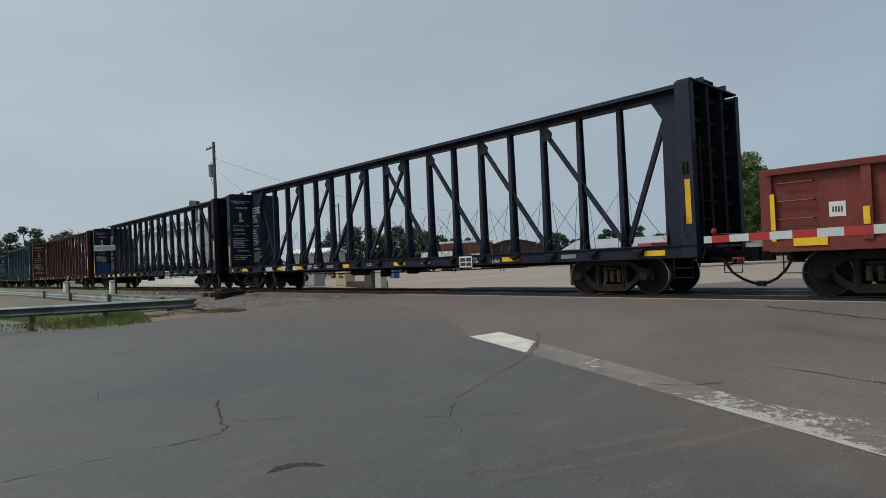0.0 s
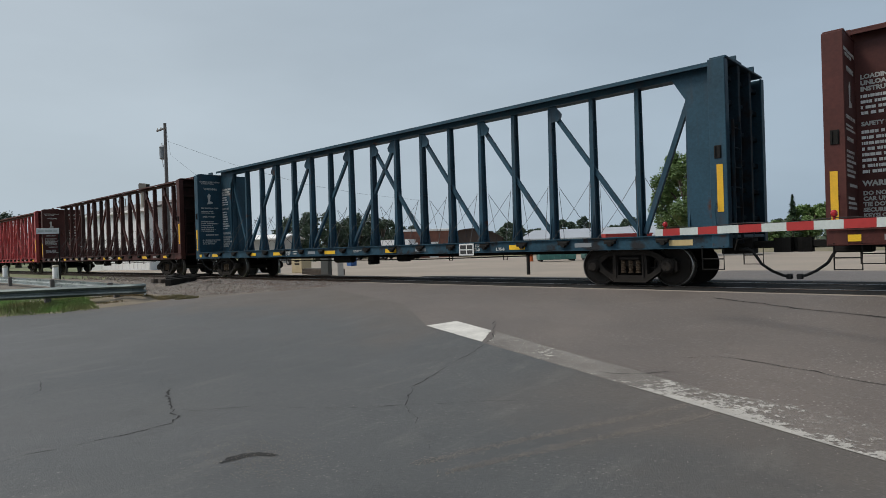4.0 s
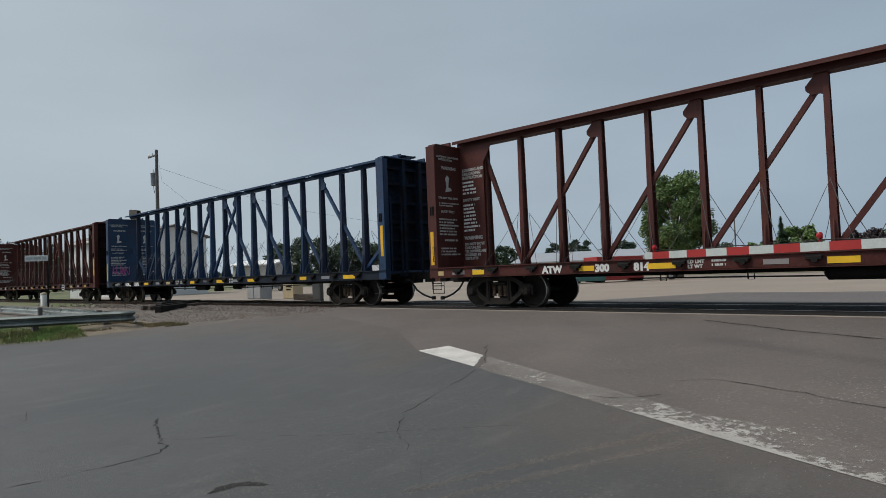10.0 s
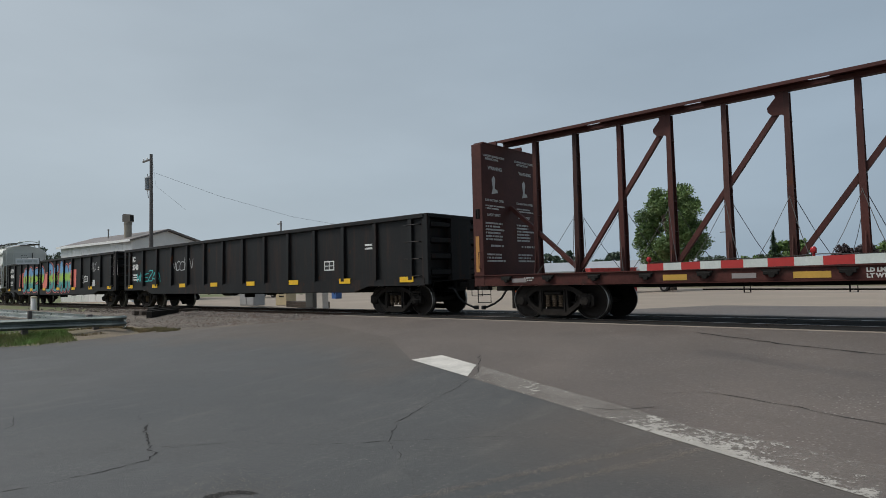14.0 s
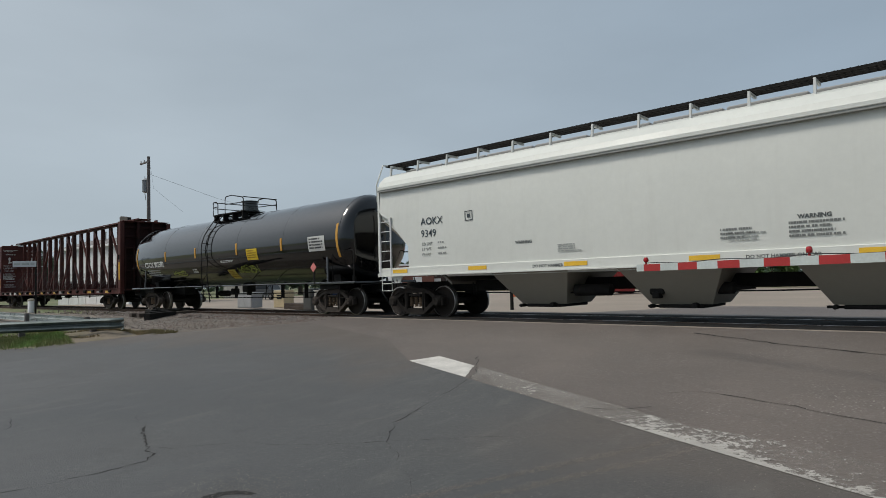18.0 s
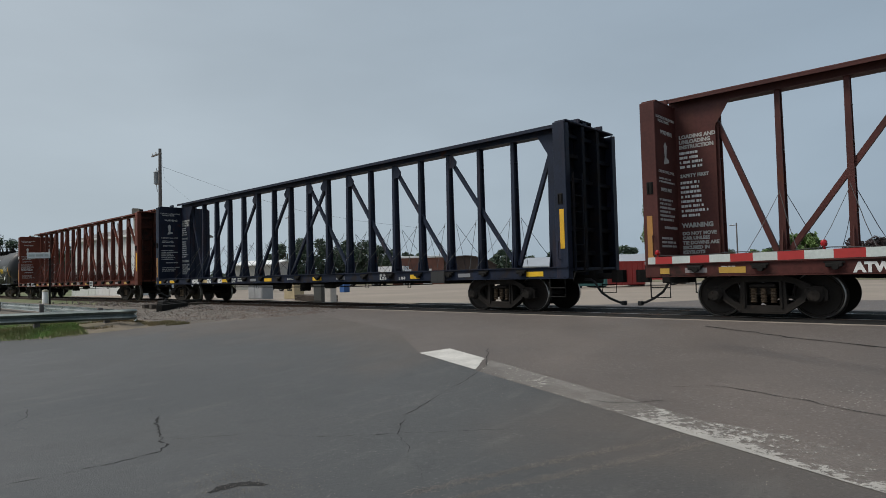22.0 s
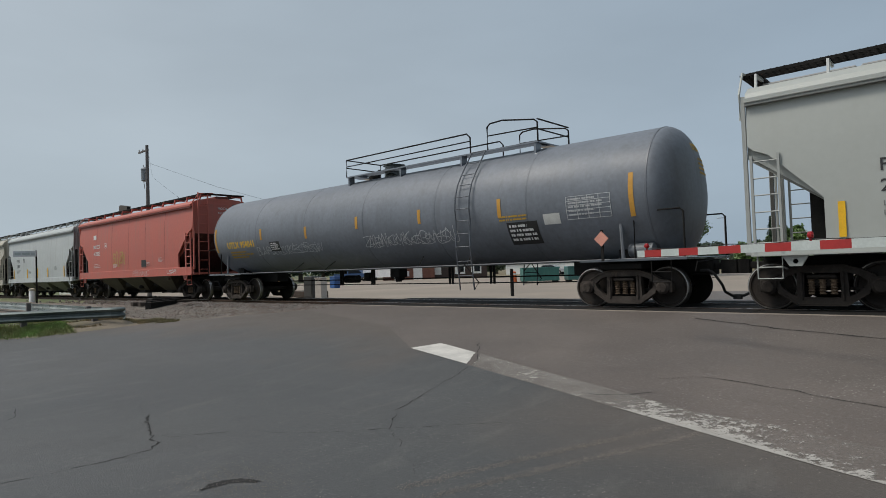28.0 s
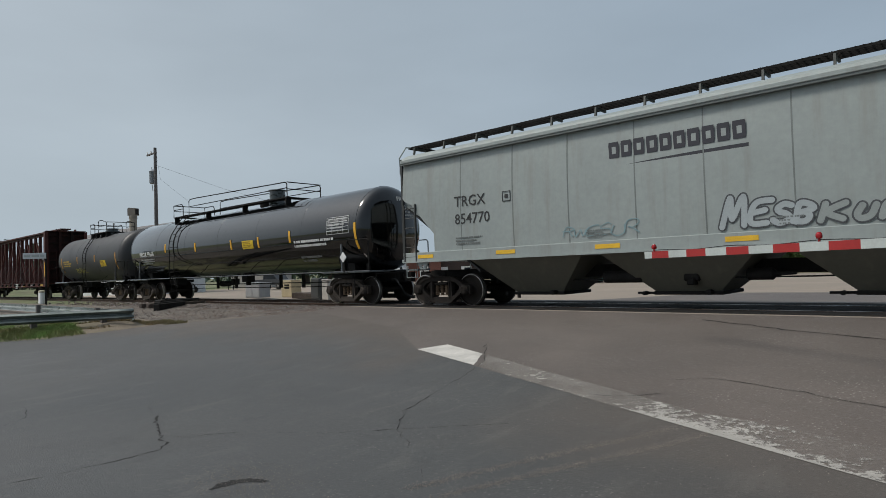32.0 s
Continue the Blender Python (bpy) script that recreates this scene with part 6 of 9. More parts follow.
def flat_patch(poly, lift, cell=0.6):
    '''A polygon laid on the ground, cut into cells so that it follows the slope.'''
    bm = bmesh.new()
    vs = [bm.verts.new((x, y, 0)) for x, y in poly]
    bm.faces.new(vs)
    lo, hi = min(p[1] for p in poly), max(p[1] for p in poly)
    for y in (-14, -9, -2.2, 2.2, 7, 30):
        if lo < y < hi:
            bmesh.ops.bisect_plane(bm, geom=bm.verts[:] + bm.edges[:] + bm.faces[:], plane_co=(0, y, 0), plane_no=(0, 1, 0))
    for v in bm.verts:
        v.co.z = height(v.co.x, v.co.y) + lift
    me = bpy.data.meshes.new("patch")
    bm.to_mesh(me)
    bm.free()
    return me


def structure(name, data, material, label, category):
    ob = part(name, data, material, None)
    return tagged(ob, label, category, kind="structure")


gx = sorted({*np.linspace(-120, 120, 61), *(s * v for s in (-1, 1) for v in (150, 220, 350, 600, 1200, 2500))})
gy = sorted({*np.linspace(-40, 60, 101), *(-2500, -900, -300, -120, -60, 80, 120, 200, 350, 700, 2500), -9, -2.2, 2.2})
structure("ground", sheet(gx, gy, lambda x, y: -0.12), EARTH, "open level ground with thin dry grass", "ground")
structure("gravel_lot", flat_patch([(-75, 2.6), (-16.5, 2.6), (-9, 14), (30, 16), (40, 52), (-75, 52)], -0.05), GRAVEL, "wide pale tan gravel lot behind the railway", "ground")
DARK_EDGE = [(-60, -12.3), (-31, -10.9), (-20.9, -9.75), (-19.0, -7.1), (-17.6, -5.6), (-15.2, -3.1), (-12.75, -3.86), (-9.79, -4.84), (-7.4, -6.58), (-6.17, -7.03), (-5.5, -7.28), (-3.7, -7.94), (-2.2, -8.50), (-0.63, -9.08), (6, -11.54), (40, -24.1)]
structure("road_dark", flat_patch(DARK_EDGE + [(40, -40), (-60, -40)], 0.004), ASPHALT, "newer dark grey asphalt of the side road, cracked", "road")
structure("road_old", flat_patch([(40, -24.1), (6, -11.54), (-0.63, -9.08), (-2.2, -8.50), (-3.7, -7.94), (-5.5, -7.28), (-6.17, -7.03), (-7.4, -6.58), (-9.79, -4.84), (-12.75, -3.86), (-15.2, -3.1), (-15.6, -2.2), (-15.0, 2.6), (-9.0, 14.0), (30, 16), (40, 16)], 0.002), ASPHALT_OLD, "old brownish asphalt of the road over the rails", "road")
structure("far_grass", flat_patch([(-120, 52), (40, 52), (60, 30), (160, 40), (160, 300), (-200, 300)], -0.03), DRY, "dry grass field beyond the lot", "ground")

# rails, ties, ballast
track = thing("railway_track", "single railway track with rusty rails on dark ties", "railway track", kind="structure")
RX0, RX1 = -160, 60
rail_prof = [(-0.075, -0.17), (0.075, -0.17), (0.075, -0.155), (0.015, -0.135), (0.012, -0.05), (0.036, -0.035), (0.036, -0.006), (0.028, 0.0), (-0.028, 0.0), (-0.036, -0.006), (-0.036, -0.035), (-0.012, -0.05), (-0.015, -0.135), (-0.075, -0.155)]
for s in (-1, 1):
    r = part("rail", Mesh().prism([(s * 0.755 + a, b) for a, b in rail_prof], "x", RX0, RX1), RAIL, track)
    part("rail_head", Mesh().box(RX0, RX1, s * 0.755 - 0.026, s * 0.755 + 0.026, -0.004, 0.003), RAILTOP, r)
for i in range(230):
    x = -15.9 - i * 0.56
    part("tie", shared("tie", lambda: Mesh().box(-0.115, 0.115, -1.3, 1.3, -0.35, -0.175, 0.012)), TIE, track, at=(x, random.uniform(-0.03, 0.03), random.uniform(-0.01, 0.008)))
structure("ballast", (lambda m: m)(Mesh().prism([(-4.6, -0.62), (-3.2, -0.36), (-1.75, -0.21), (1.75, -0.21), (3.0, -0.40), (4.2, -0.62)], "x", -160, -15.4)), BALLAST, "grey brown crushed stone under the rails", "ballast")
for k, (y0, y1) in enumerate(((-1.66, -0.80), (-0.70, -0.01), (0.01, 0.70), (0.80, 1.66))):
    for i in range(20):
        structure("crossing_panel", shared(("panel", k), lambda y0=y0, y1=y1: Mesh().box(0.012, 2.42, y0, y1, -0.12, -0.006, 0.012)), RUBBER_OLD, "worn black panel between the rails of the crossing", "crossing panel").location = (-15.5 + i * 2.44, 0, 0)
for y0, y1 in ((-1.78, -1.675), (1.675, 1.78)):
    structure("crossing_edge", Mesh().box(-15.5, 33, y0, y1, -0.12, -0.008, 0.01), CONCRETE_DARK, "thin pale concrete edge of the crossing", "kerb")


def stones(seed, count, area, size):
    rg, m = random.Random(seed), Mesh()
    base = [Vector(v) for v in ((1, 0, 0), (-1, 0, 0), (0, 1, 0), (0, -1, 0), (0, 0, 1), (0, 0, -1))]
    faces = [(0, 2, 4), (2, 1, 4), (1, 3, 4), (3, 0, 4), (2, 0, 5), (1, 2, 5), (3, 1, 5), (0, 3, 5)]
    for _ in range(count):
        x, y, z = area(rg)
        s = rg.uniform(*size)
        rot = Euler((rg.uniform(0, 6), rg.uniform(0, 6), rg.uniform(0, 6))).to_matrix()
        m.add([rot @ (v * s * rg.uniform(0.6, 1.25)) + Vector((x, y, z)) for v in base], faces)
    return m


def bank(rg):
    x = -15.0 - abs(rg.gauss(0, 8.0))
    y0 = np.interp(x, (-40, -20, -15), (-4.6, -6.6, -3.0))
    y = rg.uniform(y0, -1.55)
    zb = np.interp(y, (-4.6, -3.2, -1.75), (-0.60, -0.36, -0.21))
    return x, y, max(zb, height(x, y) - 0.06) + 0.015


tagged(part("ballast_stones", stones(3, 15000, bank, (0.025, 0.07)), STONE, None), "loose grey and brown ballast stones beside the rails", "stones", kind="stuff")
structure("verge", flat_patch([(-60, -12.25), (-31, -10.85), (-20.9, -9.70), (-19.0, -7.05), (-17.6, -5.55), (-15.3, -3.05), (-60, -3.6)], -0.012), VERGE, "brown gravelly verge with thin grass beside the road", "ground")


def mound(x, y):
    '''The low bank of earth along the guard rail.'''
    best = 9.0
    line = ((-27.9, -21.0), (-24.4, -15.2), (-22.3, -11.4), (-20.8, -8.8), (-20.1, -7.45), (-19.8, -7.0), (-21.0, -6.7))
    for (ax, ay), (bx, by) in zip(line, line[1:]):
        k = max(0.0, min(1.0, ((x - ax) * (bx - ax) + (y - ay) * (by - ay)) / ((bx - ax) ** 2 + (by - ay) ** 2)))
        best = min(best, math.hypot(x - ax - k * (bx - ax), y - ay - k * (by - ay)))
    return 0.24 * math.exp(-(best / 0.75) ** 2) - 0.035


structure("verge_bank", sheet(np.linspace(-27, -18.4, 60), np.linspace(-10.6, -5.2, 40), lambda x, y: mound(x, y) + 0.02 * noise.noise(Vector((x * 2.3, y * 2.3, 0)))), BANK, "low uneven bank of earth and thin grass under the guard rail", "ground")


def grass_mesh(seed, count, area, hgt):
    rg, m = random.Random(seed), Mesh()
    for _ in range(count):
        x, y = area(rg)
        z, a, hh = height(x, y) - 0.02 + max(0.0, mound(x, y)), rg.uniform(0, 6.28), rg.uniform(*hgt)
        dx, dy = math.cos(a) * 0.012, math.sin(a) * 0.012
        lx, ly = rg.gauss(0, 0.35) * hh, rg.gauss(0, 0.35) * hh
        m.add([(x - dx, y - dy, z), (x + dx, y + dy, z), (x + dx * 0.6 + lx * 0.5, y + dy * 0.6 + ly * 0.5, z + hh * 0.6), (x + lx, y + ly, z + hh)], [(0, 1, 2), (0, 2, 3)])
    return m


def verge_area(rg):
    if rg.random() < 0.4:
        # a thick tuft along the foot of the rail
        y = -8.0 - abs(rg.gauss(0, 1.1))
        return float(np.interp(y, (-13, -11.4, -8.8, -7.45), (-22.8, -21.9, -20.4, -19.7))) + rg.gauss(0.05, 0.33), y
    while True:
        x, y = rg.uniform(-33, -20.2), rg.uniform(-12.0, -7.0)
        lim = np.interp(x, (-60, -31, -20.9), (-12.2, -10.8, -9.6))
        dens = float(np.interp(x, (-22.6, -21.4, -20.4), (1.0, 0.45, 0.06)))
        if y > lim + 0.1 and rg.random() < dens * (0.25 + 0.75 * (noise.noise(Vector((x * 0.8, y * 0.8, 0))) > -0.1)):
            return x, y


tagged(part("roadside_grass", grass_mesh(5, 30000, verge_area, (0.03, 0.15)), GRASS, None), "uneven green and yellow grass along the guard rail", "grass", kind="stuff")



def dry_area(rg):
    while True:
        x, y = rg.uniform(-24.5, -17.2), rg.uniform(-10.2, -5.6)
        lim = np.interp(x, (-31, -20.9, -19.0, -17.6), (-10.8, -9.65, -7.1, -5.6))
        if lim + 0.06 < y < lim + 2.1 and noise.noise(Vector((x * 1.1, y * 1.1, 3))) > -0.12:
            return x, y


tagged(part("dry_grass", grass_mesh(6, 15000, dry_area, (0.03, 0.10)), HAY, None), "short dry yellowish grass at the edge of the road", "grass", kind="stuff")

# white edge line, half worn away
structure("road_line", flat_patch([(-7.42, -6.57), (-7.19, -6.05), (-6.06, -6.50), (-6.00, -6.58), (-5.99, -6.66), (-5.93, -6.72), (-5.88, -6.84), (-5.83, -6.90), (-5.77, -7.00), (-5.74, -7.08), (-5.66, -7.21), (-6.17, -7.03)], 0.009), LINE, "white painted line, fresh at its end", "road marking")
structure("road_line_worn", flat_patch([(-5.56, -7.26), (-5.68, -6.93), (-5.92, -6.56), (-4.6, -7.12), (-3.1, -7.70), (-2.15, -8.10), (-1.5, -8.15), (-0.7, -8.38), (4.0, -10.2), (3.6, -10.68), (-0.63, -9.09), (-2.2, -8.51), (-3.7, -7.95)], 0.009), LINE_WORN, "white painted line, mostly worn away", "road marking")


def crack(name, pts, width, seed, label, gaps=0.15, wander=0.022, piece=0.14):
    '''A wandering crack along a line of points.'''
    rg, m, out = random.Random(seed), Mesh(), []
    for (ax, ay), (bx, by) in zip(pts, pts[1:]):
        k = max(2, int(math.hypot(bx - ax, by - ay) / piece))
        for i in range(k):
            out.append((ax + (bx - ax) * i / k + rg.gauss(0, wander), ay + (by - ay) * i / k + rg.gauss(0, wander)))
    out.append(pts[-1])
    prev = None
    for i, (x, y) in enumerate(out):
        qx, qy = out[min(i + 1, len(out) - 1)]
        px, py = out[max(i - 1, 0)]
        d = math.hypot(qx - px, qy - py) or 1
        w = width * rg.uniform(0.25, 1.1) / 2 * (1 if rg.random() > gaps else 0.12)
        nx, ny = -(qy - py) / d * w, (qx - px) / d * w
        z = height(x, y) + 0.007
        m.v += [(x - nx, y - ny, z), (x + nx, y + ny, z)]
        if prev is not None:
            m.f.append((prev, prev + 1, len(m.v) - 1, len(m.v) - 2))
        prev = len(m.v) - 2
    return structure(name, m, CRACK, label, "crack")


CR = "dark wandering crack in the asphalt"
crack("crack_1", [(-7.95, -10.86), (-7.60, -10.95), (-7.28, -11.0), (-7.12, -11.09)], 0.008, 1, CR, 0.35)
crack("crack_2", [(-7.22, -11.04), (-6.88, -11.19), (-6.60, -11.29), (-6.31, -11.38), (-6.13, -11.48), (-6.0, -11.46), (-5.81, -11.60)], 0.030, 2, CR, 0.10, 0.012, 0.045)
crack("crack_3", [(-5.80, -11.62), (-5.81, -11.79), (-5.81, -12.0), (-5.84, -12.19), (-5.86, -12.43), (-5.93, -12.65), (-5.93, -12.9), (-5.95, -13.3)], 0.013, 3, CR, 0.2, 0.008, 0.06)
crack("crack_4", [(-4.02, -2.65), (-3.35, -2.96), (-2.38, -3.42), (-1.14, -3.86), (1.5, -4.6)], 0.060, 4, "tar-filled joint in the asphalt", 0.0)
crack("crack_5", [(-2.9, -6.99), (-2.67, -6.77), (-2.36, -6.76), (-1.97, -6.85), (-1.35, -7.06), (-0.8, -7.25), (1.5, -7.9)], 0.020, 5, CR, 0.25)
crack("crack_6", [(-9.36, -11.8), (-8.73, -11.97), (-8.47, -12.1), (-8.37, -12.26)], 0.012, 6, CR, 0.3)
crack("crack_7", [(-6.22, -11.35), (-6.03, -11.29), (-5.91, -11.13), (-5.72, -10.89)], 0.011, 7, CR, 0.25, 0.008, 0.05)
crack("crack_8", [(-5.52, -10.72), (-5.27, -10.64), (-5.08, -10.53), (-4.82, -10.37), (-4.60, -10.13), (-4.39, -9.93), (-3.6, -9.2)], 0.010, 8, CR, 0.35, 0.009, 0.06)
crack("crack_9", [(-5.56, -7.3), (-5.35, -7.80), (-5.20, -8.37), (-5.07, -8.85), (-4.87, -9.38), (-4.43, -9.89), (-4.15, -10.12)], 0.016, 9, CR, 0.35, 0.012, 0.09)
crack("crack_10", [(-4.39, -9.93), (-3.85, -10.31), (-3.51, -10.59), (-3.04, -10.99)], 0.006, 12, CR, 0.55)
crack("crack_11", [(-6.5, -5.85), (-6.14, -6.32), (-5.80, -6.80), (-5.55, -7.25)], 0.014, 13, CR, 0.2)
crack("crack_12", [(-2.79, -7.60), (-3.05, -7.85), (-3.45, -7.90)], 0.024, 14, CR, 0.1)
# flat patch and rim: the shade inside the hollow is painted near black
structure("pothole", flat_patch([(-4.40, -11.84), (-4.45, -11.76), (-4.455, -11.69), (-4.44, -11.63), (-4.37, -11.55), (-4.30, -11.52), (-4.21, -11.49), (-4.19, -11.52), (-4.29, -11.57), (-4.36, -11.64), (-4.37, -11.74)], 0.0065), CRACK, "small shallow pothole with broken edges", "pothole")
crack("pothole_edge", [(-4.40, -11.85), (-4.45, -11.77), (-4.46, -11.69), (-4.44, -11.63), (-4.37, -11.55), (-4.30, -11.52), (-4.20, -11.48)], 0.045, 11, "dark broken edge of the pothole", 0.1, 0.006, 0.025)


def grit(rg):
    k = rg.random()
    if k < 0.30:
        u = rg.uniform(-0.15, 1.25)
        x, y = -2.81 + 0.72 * u + 0.10 * u * u, -10.71 + 1.91 * u
    elif k < 0.6:
        u = rg.uniform(-0.25, 1.1)
        x, y = -3.02 + 0.72 * u + 0.10 * u * u, -10.49 + 1.93 * u
    elif k < 0.75:
        x, y = rg.gauss(-4.3, 0.30), rg.gauss(-11.6, 0.2)
    elif k < 0.9:
        u = rg.random()
        x, y = -5.8 + 6.5 * u, -6.9 - 2.35 * u + rg.gauss(0, 0.5)
    else:
        x, y = rg.uniform(-7, 0), rg.uniform(-11.5, -5)
    x, y = x + rg.gauss(0, 0.035), y + rg.gauss(0, 0.035)
    return x, y, height(x, y) + 0.006


tagged(part("road_grit", stones(8, 7000, grit, (0.0015, 0.0055)), GRIT, None), "loose pale grit scattered on the asphalt", "grit", kind="stuff")

# ======================= crossing gate, guard rail, signs =======================
gate = thing("crossing_gate", "lowered red and white crossing gate arm with red lamps", "crossing gate", at=(0, 0, 0))
GA, GB = Vector((-3.98, -5.014, 1.135)), Vector((4.6, -9.06, 1.135))
gdir = (GB - GA).normalized()
gside = Vector((0, 0, 1))


def arm_piece(a, b):
    '''A length of the tapering arm, between two distances from its tip.'''
    m, v = Mesh(), []
    n = gdir.cross(gside)
    for d in (a, b):
        hh, p = 0.0515 - 0.0006 * d, GA + gdir * d
        v += [p + n * sy * 0.022 + gside * sz * hh for sy, sz in ((-1, -1), (1, -1), (1, 1), (-1, 1))]
    return m.add(v, [(0, 1, 2, 3), (7, 6, 5, 4), (0, 4, 5, 1), (1, 5, 6, 2), (2, 6, 7, 3), (3, 7, 4, 0)])


stripes = [0.0, 0.16]
while stripes[-1] < 8.9:
    stripes.append(stripes[-1] + 0.345)
for k, (a, b) in enumerate(zip(stripes, stripes[1:])):
    part("stripe", arm_piece(a, b), REDP if k % 2 else DIRTY_WHITE, gate)
for d in (0.19, 2.80):
    p = GA + gdir * d + Vector((0, 0, 0.052))
    lamp = part("lamp", shared("gate_lamp", lambda: Mesh().lathe([(0.0, 0.014), (0.03, 0.014), (0.034, 0.030), (0.085, 0.034), (0.105, 0.02), (0.108, 0.004)], "z", (0, 0, 0), 14), 40), LENS, gate, at=p)
    for s in (-1, 1):
        part("lens", shared(("gate_lens", s), lambda s=s: Mesh().lathe([(s * 0.012, 0.031), (s * 0.034, 0.030), (s * 0.045, 0.02), (s * 0.047, 0.003)], "y", (0, 0, 0.062), 14), 40), LENS, lamp)
part("wire", Mesh().tube([GA + gdir * d + Vector((0, 0, 0.060 + 0.012 * math.sin(d * 5))) for d in np.linspace(0.2, 8.4, 50)], 0.006, 5), RUBBER, gate)
part("mast", Mesh().lathe([(-0.75, 0.20), (-0.70, 0.20), (-0.69, 0.065), (3.4, 0.06), (3.42, 0.02)], "z", (4.85, -9.05, 0), 14), GALV, gate)
part("mechanism", Mesh().box(4.55, 5.15, -9.35, -8.75, 0.85, 1.45, 0.03), GALV, gate)


def w_beam(pts, z_top):
    '''A corrugated guard-rail beam along a line.'''
    prof = [(0.0, 0.0), (0.055, -0.02), (0.085, -0.06), (0.055, -0.11), (0.0, -0.145), (0.0, -0.165), (0.055, -0.20), (0.085, -0.245), (0.055, -0.29), (0.0, -0.31)]
    m, rows = Mesh(), []
    for i, p in enumerate(pts):
        a, b = Vector(pts[max(i - 1, 0)]), Vector(pts[min(i + 1, len(pts) - 1)])
        d = (b - a).normalized()
        n = Vector((d.y, -d.x))
        rows.append([(p[0] + n.x * o, p[1] + n.y * o, z_top + z) for o, z in prof] + [(p[0] + n.x * (o - 0.012), p[1] + n.y * (o - 0.012), z_top + z) for o, z in prof[::-1]])
    k = len(rows[0])
    for r in rows:
        m.v += r
    for i in range(len(rows) - 1):
        for j in range(k):
            m.f.append((i * k + j, i * k + (j + 1) % k, (i + 1) * k + (j + 1) % k, (i + 1) * k + j))
    m.f += [tuple(range(k)), tuple(range((len(rows) - 1) * k, len(rows) * k))]
    return m


rail_g = thing("guard_rail", "weathered galvanised steel guard rail with a rounded end", "guard rail")
near_line = [(-27.5, -21.0), (-24.0, -15.2), (-21.9, -11.4), (-20.4, -8.8), (-19.7, -7.45), (-19.36, -7.0)]
far_line = [(-19.5, -6.62), (-20.2, -6.55), (-26.0, -6.30), (-45.0, -6.0), (-70.0, -5.7)]
part("beam", w_beam(near_line, 0.20).data("beam", 50), GUARD, rail_g)
part("beam", w_beam(far_line, 0.13).data("beam", 50), GALV_OLD, rail_g)
part("end_shoe", w_beam([(-19.36, -7.0), (-19.26, -6.88), (-19.28, -6.72), (-19.5, -6.62)], 0.20).data("end_shoe", 50), GUARD, rail_g, "dull dark end shoe")
for x, y in ((-19.75, -7.3), (-20.55, -8.9), (-21.55, -10.6), (-22.6, -12.4), (-23.8, -14.6), (-22.5, -6.56), (-30.1, -6.33), (-38.0, -6.2), (-46.0, -6.0)):
    part("post", shared("guard_post", lambda: Mesh().box(-0.075, 0.075, -0.075, 0.075, -0.75, 0.16, 0.01)), POLE, rail_g, at=(x - 0.10, y + 0.02, 0))

for k, (x, y) in enumerate(((-41.2, -3.3), (-51.4, -3.7))):
    b = thing("marker_post", "white round marker post with a dark collar", "post", at=(x, y, -0.34), group="marker posts beside the rails")
    part("shaft", shared("marker_shaft", lambda: Mesh().lathe([(0.0, 0.16), (0.88, 0.16), (0.90, 0.145)], "z", (0, 0, 0), 18), 40), WHITEP, b)
    part("cap", shared("marker_cap", lambda: Mesh().lathe([(0.88, 0.17), (0.93, 0.175), (0.99, 0.15), (1.02, 0.05)], "z", (0, 0, 0), 18), 40), COLOURED, b, colour=(0.45, 0.40, 0.30))
    part("back_plate", shared("marker_plate", lambda: Mesh().box(-0.03, 0.03, 0.18, 0.24, 0.0, 0.95)), BLACK, b)

sign = thing("track_sign", "small pale grey sign board on a thin steel post", "sign", at=(-39.2, -3.6, -0.34))
part("post", Mesh().box(-0.035, 0.035, -0.035, 0.035, 0.0, 3.12), BLACK, sign)
part("board", Mesh().box(-1.08, 0.03, -0.065, -0.04, 2.78, 3.10, 0.005), GALV, sign)
part("lettering", shared("sign_bars", lambda: Mesh().box(-1.0, -0.72, -0.07, -0.064, 2.88, 3.0).box(-0.66, -0.30, -0.07, -0.064, 2.88, 3.0).box(-0.24, -0.06, -0.07, -0.064, 2.88, 3.0)), GALV_OLD, sign)
sign.rotation_mode = "XYZ"
sign.rotation_euler = (0, 0, radians(62))

greaser = thing("switch_stand", "low black switch stand on two long dark ties", "switch stand", at=(-25.9, -2.6, -0.10))
for k, x in enumerate((-0.35, 0.35)):
    part("head_tie", Mesh().box(x - 0.13, x + 0.13, -1.1, 1.3, 0.0, 0.16, 0.01), TIE, greaser)
part("housing", Mesh().box(-0.30, 0.30, -0.55, -0.05, 0.14, 0.30, 0.04), BLACK, greaser)
part("spindle", Mesh().lathe([(0.30, 0.07), (0.37, 0.06), (0.39, 0.02)], "z", (0, -0.3, 0), 12), BLACK, greaser)
part("lever", Mesh().tube([(0.25, -0.3, 0.30), (0.6, -0.42, 0.36), (0.75, -0.45, 0.34)], 0.03, 6), BLACK, greaser)
part("throw_rod", Mesh().tube([(0.0, -0.1, 0.22), (0.0, 1.2, 0.20)], 0.03, 6), BLACK, greaser)
for k, (x, y, w, lift) in enumerate(((-24.6, -3.2, 1.05, 0.0), (-25.4, -2.75, 1.1, 0.0), (-26.2, -1.9, 0.9, 0.0))):
    oldtie = thing("loose_tie", "old dark timber tie lying on the ballast", "tie", at=(x, y, height(x, y) + lift), turn=(129, 125, 118)[k], group="loose ties by the switch")
    part("timber", Mesh().box(-w, w, -0.12, 0.12, -0.08, 0.19, 0.012), BLACK, oldtie)

post_b = thing("short_post", "short dark steel post standing in the gravel", "post", at=(-17.15, 10.33, -0.55))
